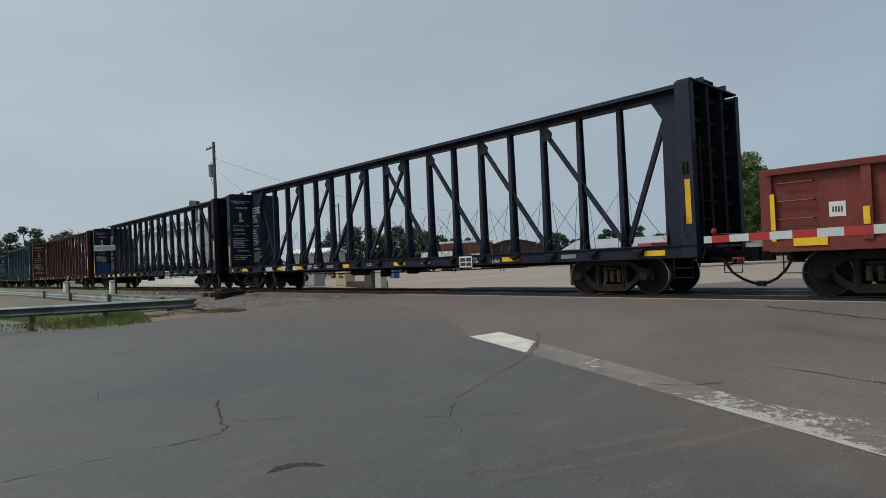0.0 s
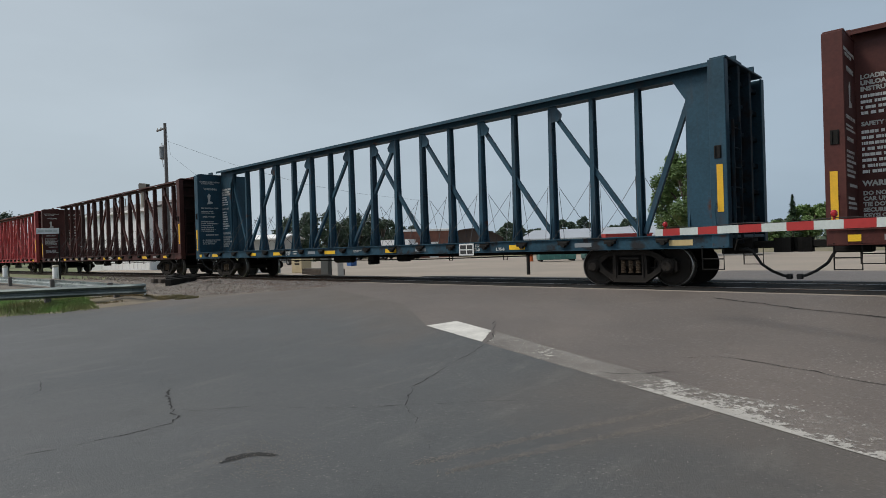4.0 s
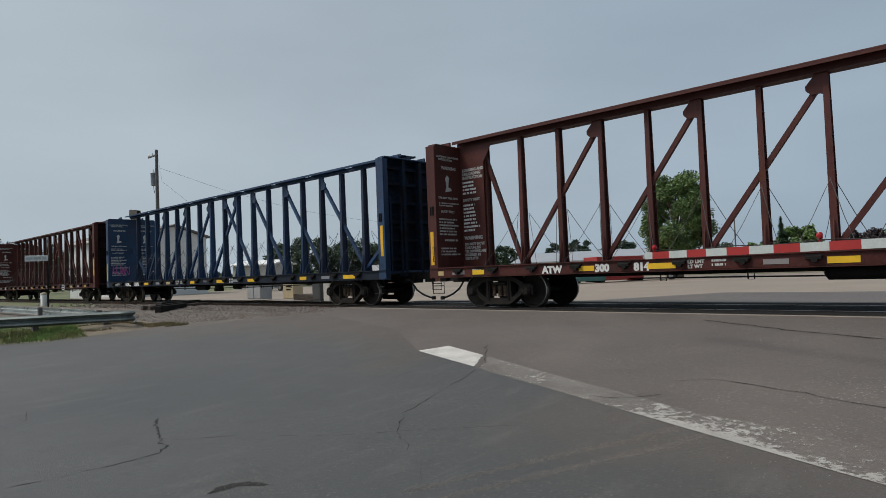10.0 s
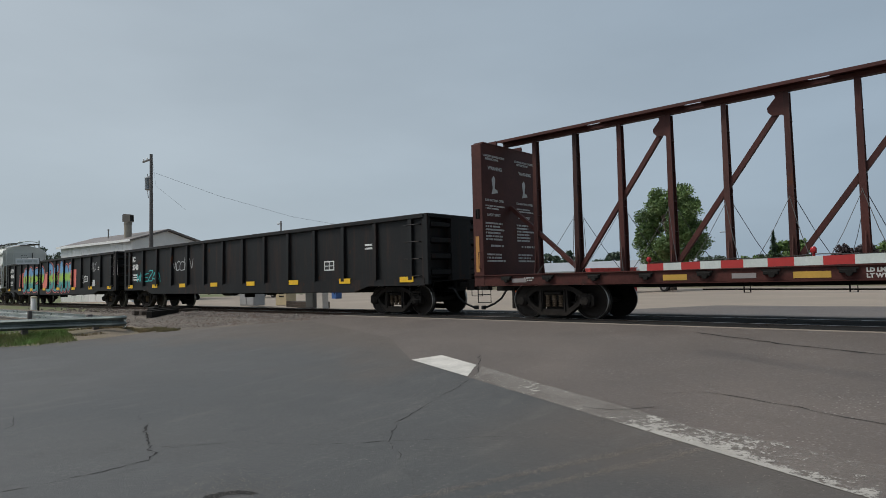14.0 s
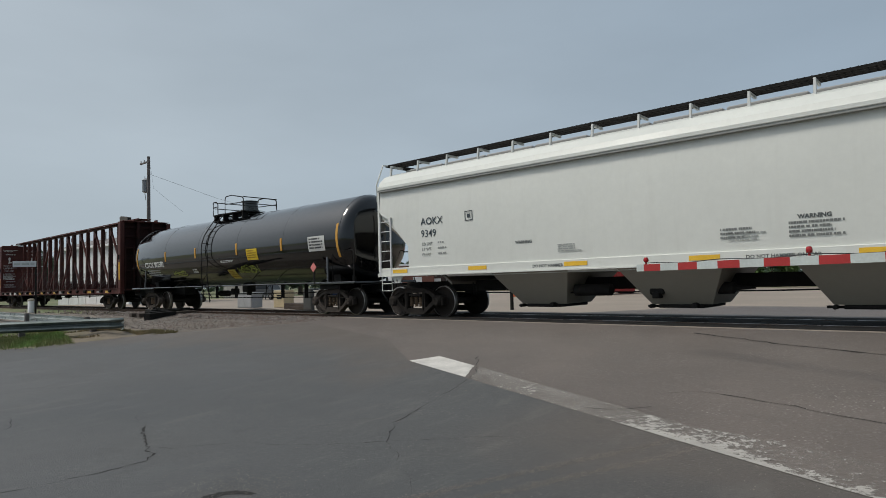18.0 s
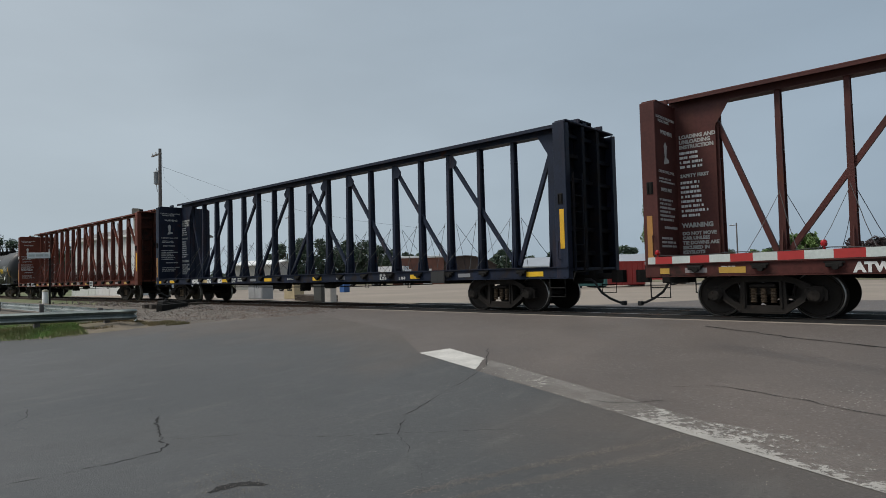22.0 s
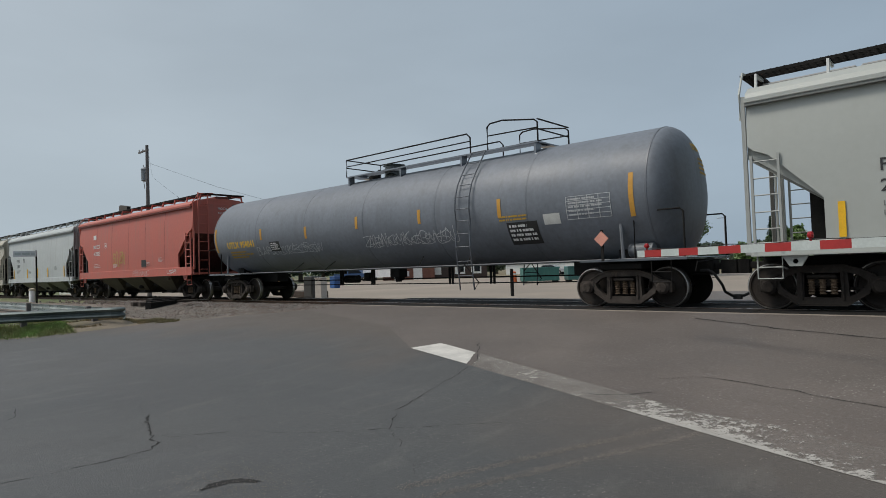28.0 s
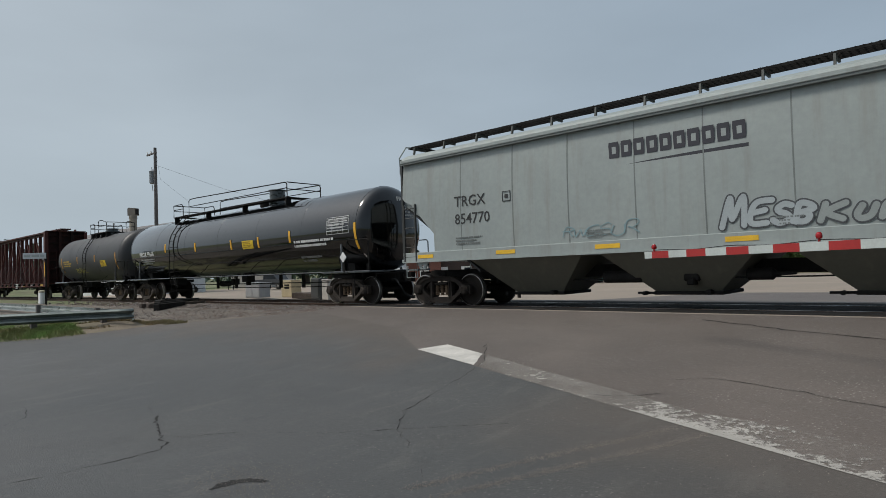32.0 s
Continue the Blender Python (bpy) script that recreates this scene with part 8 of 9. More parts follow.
tagged(part("far_woods", far_woods(), LEAF_FAR, None), "far line of hazy green woods along the horizon", "woods", kind="stuff")

# ======================= sprayed pictures on the cars =======================


def spray(car, poly, y, colour, name="sprayed_shape", thick=0.002):
    if len(poly) > 2:
        return part(name, Mesh().prism(poly, "y", y, y - thick), SPRAY, car, colour=colour)


PINK, INK, LIME, SEA, SKYB = (0.76, 0.19, 0.155), (0.012, 0.014, 0.07), (0.36, 0.56, 0.07), (0.06, 0.30, 0.31), (0.14, 0.33, 0.55)


def fade_spray():
    '''Sprayed paint that goes from sea green below through lime to sky blue, with soft uneven borders.'''
    m = surf("fading_spray", SEA, rough=0.5, var=0.08, scale=1.5, fine=25, bump=0.02)
    n, l = m.node_tree.nodes, m.node_tree.links
    tc, sep, t, ramp = n.new("ShaderNodeTexCoord"), n.new("ShaderNodeSeparateXYZ"), n.new("ShaderNodeTexNoise"), n.new("ShaderNodeValToRGB")
    l.new(tc.outputs["Object"], sep.inputs[0])
    l.new(tc.outputs["Object"], t.inputs["Vector"])
    t.inputs["Scale"].default_value, t.inputs["Detail"].default_value = 3.2, 6.0
    k = n.new("ShaderNodeMath")
    k.operation = "MULTIPLY_ADD"
    k.inputs[1].default_value = 0.5
    l.new(t.outputs[0], k.inputs[0])
    l.new(sep.outputs[2], k.inputs[2])
    r = n.new("ShaderNodeMapRange")
    r.inputs["From Min"].default_value, r.inputs["From Max"].default_value = 0.95, 2.95
    l.new(k.outputs[0], r.inputs[0])
    stops = ((0.0, SEA), (0.36, SEA), (0.46, LIME), (0.60, LIME), (0.68, SKYB), (1.0, SKYB))
    el = ramp.color_ramp.elements
    while len(el) < len(stops):
        el.new(0.5)
    for e, (p, c) in zip(el, stops):
        e.position, e.color = p, (*c, 1)
    l.new(r.outputs[0], ramp.inputs[0])
    l.new(ramp.outputs[0], n["Principled BSDF"].inputs["Base Color"])
    return m


FADE = fade_spray()


def big_piece(car):
    y, ysill = -1.386, -1.472
    spray(car, [(-7.20, 1.22), (-5.9, 1.22), (-5.9, 2.30), (-6.6, 2.22), (-7.17, 2.12)], y, PINK, "sprayed_ground")
    spray(car, [(-2.0, 1.15), (-0.4, 1.15), (-0.4, 2.25), (-1.2, 2.02), (-2.0, 2.20)], y, PINK, "sprayed_ground")
    spray(car, [(3.0, 1.20), (4.28, 1.12), (4.34, 2.18), (3.0, 2.20)], y, PINK, "sprayed_ground")
    cells = [("C", -6.45, -5.10, 0.86, 2.46), ("D", -5.20, -4.00, 0.84, 2.50), ("E", -4.05, -2.85, 0.82, 2.52), ("P", -3.0, -1.62, 0.82, 2.50),
             ("B", -1.02, 0.25, 0.84, 2.62), ("E", 0.20, 1.22, 0.84, 2.58), ("A", 1.05, 2.35, 0.84, 2.60), ("N", 2.20, 3.60, 0.82, 2.56)]
    for k, (ch, a, b, lo, hi) in enumerate(cells):
        for r, dy, col, nm in ((0.315, 0.0010, PINK, "sprayed_edge"), (0.265, 0.006, INK, "sprayed_edge"), (0.195, 0.011, None, "sprayed_fill")):
            me = fat_letter(ch, a, b, lo, hi, r, 0.24, 60 + k, 0.05)
            for at_y, z0, z1 in ((y, 1.085, 9.0), (ysill, 0.715, 1.075)):
                band = cut_band(me, z0, z1)
                if len(band.polygons):
                    part(nm, band, SPRAY if col else FADE, car, colour=col, at=(0, at_y - dy - 0.0003 * k, 0))
        cx, rg = (a + b) / 2, random.Random(300 + k)
        for q in range(3):
            dx, dz, rr = rg.uniform(-0.3, 0.3), rg.uniform(0.4, 1.3), rg.uniform(0.025, 0.05)
            spray(car, [(cx + dx + rr * math.cos(w), lo + dz + rr * math.sin(w)) for w in np.linspace(0, 6.28, 9)[:-1]], y - 0.0185, PINK if q == 0 else (0.25, 0.42, 0.45), "sprayed_dot")
    add_mark(car, "PB", -6.95, -1.392, 1.66, 0.16, INK, 0.003, "sprayed_tag", SPRAY)
    n, h, length = 14, 10.35, 20.7
    for i in range(n):
        x = -h + 0.55 + i * (length - 1.1) / (n - 1)
        if -6.4 < x < 3.7 and not -1.35 < x < -0.75:
            part("painted_post_face", shared("ppf", lambda: Mesh().prism([(-1.5025, 1.08), (-1.507, 1.08), (-1.485, 2.40), (-1.480, 2.40)], "x", -0.072, 0.072)), FADE, car, at=(x, 0, 0))
        elif -7.4 < x < 4.6:
            part("painted_post_face", shared("ppf_pink", lambda: Mesh().prism([(-1.503, 1.28), (-1.507, 1.28), (-1.494, 2.15), (-1.490, 2.15)], "x", -0.072, 0.072)), SPRAY, car, colour=PINK, at=(x, 0, 0))
    part("sprayed_tag", scribble(401, 1.0, 0.45, 0.03, 5), SPRAY, car, colour=(0.55, 0.56, 0.55), at=(4.9, -1.388, 1.35))
    part("sprayed_tag", scribble(402, 0.9, 0.5, 0.03, 4), SPRAY, car, colour=(0.45, 0.46, 0.45), at=(6.6, -1.388, 1.95))
    part("sprayed_tag", scribble(403, 0.8, 0.9, 0.025, 5), SPRAY, car, colour=(0.4, 0.4, 0.4), at=(9.75, -1.388, 1.65))
    spray(car, [(6.40, 1.12), (7.3, 1.16), (7.3, 1.50), (7.0, 1.50), (6.95, 1.38), (6.7, 1.36), (6.68, 1.48), (6.42, 1.46)], -1.388, (0.62, 0.63, 0.64))
    add_mark(car, "22", 3.60, -1.512, 1.68, 0.24, INK, 0.004, "sprayed_number", SPRAY)


def stroke(car, pts, width, y, colour, closed=False, curved=False, name="sprayed_line"):
    '''One sprayed line of even width through points (x, z).'''
    pts = smooth_line(pts) if curved else list(pts) + ([pts[0]] if closed else [])
    m, n = Mesh(), len(pts)
    for k, (x, z) in enumerate(pts):
        before = pts[k - 1] if k else (pts[-2] if closed else pts[0])
        after = pts[k + 1] if k < n - 1 else (pts[1] if closed else pts[-1])
        ways = [((q[0] - o[0]) / d, (q[1] - o[1]) / d) for o, q in ((before, (x, z)), ((x, z), after)) for d in (math.hypot(q[0] - o[0], q[1] - o[1]),) if d > 1e-5]
        ux, uz = sum(a for a, _ in ways), sum(b for _, b in ways)
        d = math.hypot(ux, uz) or 1
        ux, uz = ux / d, uz / d
        w = width / 2 / max(0.5, abs(ux * ways[0][0] + uz * ways[0][1]))
        m.v += [(x + uz * w, y - 0.00004 * k, z - ux * w), (x - uz * w, y - 0.00004 * k, z + ux * w)]
    m.f += [(2 * k, 2 * k + 2, 2 * k + 3, 2 * k + 1) for k in range(n - 1)]
    return part(name, m, SPRAY, car, colour=colour)


def red_piece(car):
    y, RD, BL, DK, SK = -1.476, (0.30, 0.026, 0.022), (0.035, 0.12, 0.36), (0.02, 0.008, 0.012), (0.13, 0.33, 0.60)
    # side: four red letters over blue, outlined
    letters = ([(0.45, 1.28), (0.46, 1.50), (0.25, 1.53), (0.25, 1.86), (0.39, 1.84), (0.32, 2.05), (0.46, 2.14), (0.80, 2.14), (0.93, 1.88), (1.13, 1.86), (1.23, 1.65), (1.20, 1.28)],
               [(1.18, 1.28), (1.23, 1.65), (1.13, 1.86), (1.28, 1.93), (1.43, 2.11), (1.45, 1.98), (1.77, 2.05), (1.86, 1.80), (1.88, 1.28)],
               [(1.88, 1.28), (1.87, 1.52), (1.82, 1.89), (1.91, 2.02), (2.11, 2.11), (2.37, 2.10), (2.59, 2.02), (2.68, 1.74), (2.72, 1.28)],
               [(2.70, 1.28), (2.70, 1.66), (2.60, 2.03), (3.01, 2.05), (3.00, 1.76), (3.24, 1.77), (3.60, 1.86), (4.05, 1.49), (4.24, 1.28)])
    inner = ([(0.51, 1.97), (0.66, 1.98), (0.73, 1.87), (0.56, 1.86)], [(0.65, 1.54), (0.84, 1.55), (0.72, 1.38)],
             [(1.41, 1.90), (1.55, 1.66), (1.59, 1.48), (1.50, 1.42), (1.40, 1.46), (1.37, 1.68)],
             [(1.96, 1.83), (2.10, 1.92), (2.23, 1.92), (2.21, 1.80), (2.46, 1.68), (2.70, 1.66), (2.69, 1.43), (2.45, 1.54), (2.16, 1.64), (2.01, 1.75)],
             [(1.89, 1.56), (2.00, 1.49), (1.92, 1.38)], [(2.99, 1.47), (3.20, 1.45), (3.23, 1.33), (2.97, 1.34)],
             [(3.22, 1.77), (3.58, 1.84), (3.50, 1.73), (3.19, 1.55), (3.18, 1.63)])
    spray(car, [(0.14, 1.28), (0.22, 1.52), (0.46, 1.50), (0.46, 1.28)], y, BL)
    for k, poly in enumerate(letters):
        spray(car, poly, y - 0.0003 * k, RD, "sprayed_letter")
        stroke(car, poly, 0.035, y - 0.0045 - 0.001 * k, DK, True, name="sprayed_edge")
    for poly in inner:
        spray(car, poly, y - 0.0034, BL)
        stroke(car, poly, 0.022, y - 0.0090, DK, True, name="sprayed_edge")
    for a, b in (((0.60, 2.08), (0.78, 2.09)), ((0.95, 1.80), (1.10, 1.72)), ((1.55, 1.95), (1.70, 1.99)), ((2.0, 1.98), (2.12, 2.04)), ((2.72, 2.0), (2.90, 2.01)), ((3.3, 1.60), (3.62, 1.76)), ((3.7, 1.66), (3.95, 1.50))):
        stroke(car, [a, b], 0.014, y - 0.0095, DK)
    # the same piece carried on over the sill
    ys = -1.5025
    low = (([(-0.09, 0.91), (0.13, 1.278), (0.48, 1.278), (0.42, 0.91)], BL), ([(0.44, 1.278), (3.90, 1.278), (3.75, 0.91), (0.42, 0.91)], RD),
           ([(0.60, 0.915), (0.87, 1.14), (1.19, 1.16), (1.22, 0.915)], SK), ([(1.57, 0.915), (1.76, 1.15), (1.94, 0.915)], (0.34, 0.36, 0.44)), ([(3.60, 1.278), (4.60, 1.278), (4.52, 0.91), (3.74, 0.91)], BL))
    for k, (poly, col) in enumerate(low):
        spray(car, poly, ys - 0.0012 * k, col, "sprayed_sill")
        stroke(car, poly, 0.022, ys - 0.0095 - 0.001 * k, DK, True, name="sprayed_edge")
    part("sprayed_tag", scribble(534, 0.9, 0.15, 0.014, 5), SPRAY, car, colour=DK, at=(2.75, -1.513, 0.97))
    # hollow letters in thin grey green outline
    GR = (0.075, 0.080, 0.070)
    for line in ([(-5.08, 1.91), (-5.04, 1.80), (-4.86, 1.82), (-4.47, 2.15), (-4.21, 2.03), (-4.18, 1.90), (-4.11, 1.29)], [(-4.73, 1.70), (-4.87, 1.58), (-4.90, 1.64), (-4.81, 1.30)],
                 [(-4.21, 1.93), (-3.94, 2.19), (-3.78, 2.13), (-3.92, 1.99), (-3.69, 1.30)], [(-3.56, 2.11), (-3.59, 2.16), (-3.16, 2.22), (-3.19, 2.03), (-3.45, 1.86), (-3.56, 2.11), (-3.63, 1.92), (-3.55, 1.72), (-3.26, 1.29)],
                 [(-3.19, 2.03), (-3.15, 1.64), (-2.84, 1.29)], [(-3.18, 1.79), (-2.99, 1.97), (-2.98, 2.21), (-2.88, 2.25), (-2.76, 1.86), (-2.79, 1.72), (-2.55, 1.30)],
                 [(-2.74, 2.15), (-2.69, 2.00), (-2.49, 2.01), (-2.67, 1.90), (-2.42, 1.74), (-2.76, 1.69), (-2.23, 1.57)], [(-4.46, 1.52), (-4.34, 1.44), (-4.38, 1.30)],
                 [(-1.61, 1.58), (-1.87, 1.60), (-2.06, 1.63), (-2.19, 1.82), (-2.20, 2.10), (-2.06, 2.25), (-1.84, 2.24), (-1.72, 2.04), (-1.81, 1.80), (-1.93, 1.44), (-2.06, 1.63)], [(-1.61, 1.58), (-1.71, 1.30)]):
        stroke(car, line, 0.032, -1.4745, GR, curved=True)
    for line in ([(-4.90, 1.27), (-4.77, 0.96)], [(-4.52, 1.27), (-4.47, 0.95)], [(-4.19, 1.27), (-4.20, 1.0), (-4.07, 0.94), (-3.75, 0.98), (-3.87, 1.26)], [(-3.30, 1.27), (-3.35, 0.97)], [(-2.86, 1.27), (-2.87, 0.96)], [(-2.48, 1.27), (-2.49, 0.95)], [(-2.03, 1.27), (-2.0, 0.94)], [(-1.71, 1.27), (-1.65, 0.93)]):
        stroke(car, line, 0.024, -1.5025, GR)
    for line in ([(-1.30, 1.99), (-1.07, 2.04), (-1.03, 2.12), (-1.17, 2.15), (-1.31, 2.03), (-1.28, 1.83), (-1.13, 1.76), (-1.03, 1.88)], [(-0.96, 2.14), (-0.98, 1.77), (-0.88, 1.94), (-0.78, 1.95), (-0.78, 1.75)],
                 [(-0.67, 1.94), (-0.59, 1.90), (-0.62, 1.74), (-0.71, 1.79), (-0.67, 1.94)], [(-0.58, 2.02), (-0.47, 1.76), (-0.35, 1.92), (-0.27, 2.02)], [(-0.47, 1.76), (-0.37, 1.56)]):
        stroke(car, line, 0.030, -1.4755, (0.025, 0.03, 0.20), curved=True)
    add_mark(car, "CAUTION", -0.13, -1.476, 1.62, 0.085, (0.06, 0.06, 0.055), 0.002)
    add_bars(car, 533, -0.26, -1.476, 1.42, 0.52, 0.17, 3, (0.06, 0.06, 0.055))
    part("sprayed_tag", scribble(532, 0.75, 0.3, 0.035, 4), SPRAY, car, colour=(0.7, 0.7, 0.68), at=(-6.7, -1.477, 1.55))
    part("sprayed_tag", scribble(535, 0.35, 0.16, 0.018, 3), SPRAY, car, colour=GR, at=(-5.35, -1.5025, 1.0))
    part("sprayed_tag", scribble(533, 0.9, 0.25, 0.022, 4), SPRAY, car, colour=GR, at=(4.75, -1.505, 0.95))


def emblem_blocks(car, x0, z0, w, h, n, colour, y=-1.478, wave=True):
    '''A maker's emblem as plain blocks in its colour.'''
    step = w / n
    for k in range(n):
        x = x0 + k * step
        q = [(x + 0.06 * step, z0), (x + 0.84 * step, z0), (x + 0.88 * step, z0 + h * 0.2), (x + 0.84 * step, z0 + h), (x + 0.06 * step, z0 + h), (x + 0.02 * step, z0 + h * 0.8)]
        part("emblem_block", Mesh().prism(q, "y", y, y - 0.003), MARK, car, colour=colour)
        iw = [(x + 0.30 * step, z0 + h * 0.28), (x + 0.62 * step, z0 + h * 0.28), (x + 0.62 * step, z0 + h * 0.70), (x + 0.30 * step, z0 + h * 0.70)]
        part("emblem_counter", Mesh().prism(iw, "y", y - 0.003, y - 0.005), MARK, car, colour=(0.30, 0.33, 0.32))
    if wave:
        pts = [(x0 + w * t, z0 - 0.10 - 0.10 * (1 - t) ** 2) for t in np.linspace(0, 1, 9)] + [(x0 + w * t, z0 - 0.24 - 0.05 * (1 - t) + 0.02 * math.sin(3 * t)) for t in np.linspace(1, 0, 9)]
        part("emblem_wave", Mesh().prism(pts, "y", y, y - 0.003), MARK, car, colour=colour)

# ======================= the train =======================
gon0 = gondola(4.3, 17.2, 2.46, (0.17, 0.036, 0.028), "low reddish brown gondola car with yellow safety strips", seed=1, posts=9, inset=1.6)
part("safety_strip", Mesh().box(-8.56, -8.48, -1.468, -1.462, 1.03, 1.98), MARK, gon0, colour=(0.80, 0.50, 0.01))
part("safety_strip", Mesh().box(-7.06, -6.96, -1.512, -1.504, 1.30, 1.62), MARK, gon0, colour=(0.80, 0.50, 0.01))
part("placard", Mesh().box(-7.60, -7.34, -1.392, -1.386, 1.48, 1.75), MARK, gon0, colour=(0.72, 0.72, 0.70))
for k in range(4):
    part("placard_bar", Mesh().box(-7.55 + k * 0.045, -7.525 + k * 0.045, -1.396, -1.392, 1.56, 1.66), MARK, gon0, colour=(0.04, 0.04, 0.04))
centerbeam(-17.35, NAVY, "A", "empty dark navy center-beam lumber flatcar, passing", "NOKL 737 465", 1)
cb2 = centerbeam(-42.06, NAVY, "A", "empty dark navy center-beam flatcar with a blue patch", "NOKL 736 959", 2)
centerbeam(-66.95, MAROON, "A", "empty maroon center-beam lumber flatcar on the track", "CN 626717", 3)
centerbeam(-91.75, TEAL, "A", "empty faded teal blue center-beam flatcar on the track", "", 4)
centerbeam(-116.45, (0.068, 0.023, 0.019), "B", "empty dark brown center-beam flatcar with slotted chord", "AOK 27965", 5, board=None)
centerbeam(-141.13, RED, "A", "empty faded red center-beam lumber flatcar", "", 6, roof=(0.12, 0.034, 0.024), notices=False, board=None)
cb7 = centerbeam(-165.88, STEELBLUE, "A", "empty weathered steel blue center-beam flatcar", "", 7, wide=False)
for word, x in (("NOKL", -8.70), ("732", -7.32)):
    add_mark(cb7, word, x - 0.06, -1.304, 0.875, 0.215, (0.60, 0.58, 0.44), 0.012)
centerbeam(-190.71, MAROON, "A", "empty maroon center-beam flatcar with white marks", "ATW 300 814", 8)
cb9 = centerbeam(-215.70, BLUE, "B", "empty blue center-beam flatcar with a pink tag", "NOKL 73592", 9, board=None)
centerbeam(-240.31, MAROON, "B", "empty maroon center-beam lumber flatcar, slotted chord", "ATW", 10, short=True, board=5.85)
centerbeam(-265.20, (0.070, 0.022, 0.018), "B", "empty dark maroon center-beam flatcar, yellow end strip", "", 11, board=5.75)
gon1 = gondola(-288.95, 21.0, 2.93, BLACKP, "black gondola car with a turquoise tag", ("IC", "3740"), 14, 2)
gon2 = gondola(-311.2, 20.7, 2.95, BLACKP, "black gondola car with bright sprayed letters", ("ATW", "400 615"), 14, 3)
CLEAN = (0.66, 0.67, 0.62)
TAN = (0.33, 0.305, 0.25)
h14 = hopper(-331.0, 16.2, CLEAN, "clean off-white covered hopper car", 3, 3.90, (1.20, 1.45), ("AOKX", "244069"), txt=0.26, seed=1, slope=(0.17, 0.15, 0.12), mat=PAINT_CLEAN, data=(("LD LMT", ""), ("LT WT", ""), ("CU FT", "")), bay_at=(-2.85, 0.62, 4.10), under=TAN, dark=(0.035, 0.05, 0.06))
h15 = hopper(-348.47, 16.13, CLEAN, "clean off-white covered hopper car", 3, 3.90, (1.20, 1.45), ("AOKX", "9349"), txt=0.26, seed=2, slope=(0.17, 0.15, 0.12), mat=PAINT_CLEAN, data=(("LD LMT", ""), ("LT WT", ""), ("CU FT", "")), bay_at=(-2.85, 0.62, 4.10), under=TAN, dark=(0.035, 0.05, 0.06))
for hc in (h14, h15):
    add_mark(hc, "WARNING", 3.1, -1.478, 1.98, 0.11, (0.06, 0.07, 0.07), 0.006)
    add_bars(hc, 140, 2.95, -1.478, 1.62, 0.95, 0.32, 4, (0.16, 0.17, 0.16))
    add_bars(hc, 141, 1.75, -1.478, 1.66, 0.70, 0.24, 3, (0.20, 0.21, 0.20))
    add_mark(hc, "WARNING", -3.1, -1.478, 1.90, 0.10, (0.10, 0.11, 0.11), 0.005)
    add_mark(hc, "DO NOT HAMMER ON CAR", -2.6, -1.503, 1.29, 0.10, (0.06, 0.07, 0.07), 0.004)
    add_mark(hc, "DO NOT HAMMER ON CAR", 2.2, -1.503, 1.29, 0.10, (0.06, 0.07, 0.07), 0.004)
GLOSS = (0.0028, 0.0032, 0.0036)
YP, WP, BP = (0.72, 0.50, 0.02), (0.55, 0.55, 0.52), (0.02, 0.02, 0.02)
tank_car(-366.3, 16.8, 1.48, 2.56, GLOSS, "glossy black tank car with yellow strips", 6.95, -0.82, 0.14, ("CTCX 302582", -6.9, 2.05, WHITE, 0.33), 1,
         ((-7.7, 2.0, 1.0), (-4.63, 2.27, 0.43), (-1.8, 2.29, 0.43), (1.55, 2.27, 0.45), (4.6, 2.27, 0.45), (7.75, 1.9, 1.1)), (-0.7, 1.75),
         (("panel", 2.25, 2.03, 0.75, 0.42, YP), ("panel", 0.43, 1.36, 0.55, 0.36, (0.55, 0.42, 0.08)), ("tag", 1.18, 1.55, 1.35, 0.35, (0.42, 0.48, 0.06)), ("tag", -4.4, 1.6, 1.1, 0.25, (0.40, 0.45, 0.06)),
          ("bars", 0.2, 2.0, 1.0, 0.1, WHITE), ("bars", -2.4, 1.65, 0.6, 0.2, WHITE), ("panel", 6.2, 2.15, 0.9, 0.5, WP), ("diamond", 6.6, 1.6, 0.32, 0.32, (0.65, 0.20, 0.18))))
centerbeam(-388.08, MAROON, "B", "empty maroon center-beam lumber flatcar", "UCRY 873117", 17, board=None)
centerbeam(-413.2, MAROON, "A", "empty maroon center-beam flatcar with worn deck", "ATW", 18, board=7.4)
centerbeam(-438.23, NAVY, "A", "empty dark navy center-beam lumber flatcar", "NOKL 736 853", 19, board=7.38, dark_board=True)
cb20 = centerbeam(-463.25, ORANGE, "B", "empty orange brown center-beam lumber flatcar", "", 20, short=True)
for word, xa, xb in (("NKCR", -9.02, -8.17), ("120419", -7.92, -6.85)):
    part("number_panel", Mesh().box(xa, xb, -1.310, -1.303, 0.845, 1.085), MARK, cb20, colour=(0.52, 0.53, 0.52))
    add_mark(cb20, word, xa + 0.04, -1.312, 0.885, 0.235, (0.03, 0.03, 0.03), 0.004)
part("end_panel", Mesh().box(-11.30, -11.06, -CB_W - 0.006, -CB_W - 0.001, 2.95, 3.15), MARK, cb20, colour=(0.55, 0.52, 0.50))
part("end_panel", Mesh().box(-11.28, -11.12, -CB_W - 0.006, -CB_W - 0.001, 2.66, 2.86), MARK, cb20, colour=(0.50, 0.52, 0.55))
MATT = (0.043, 0.043, 0.044)
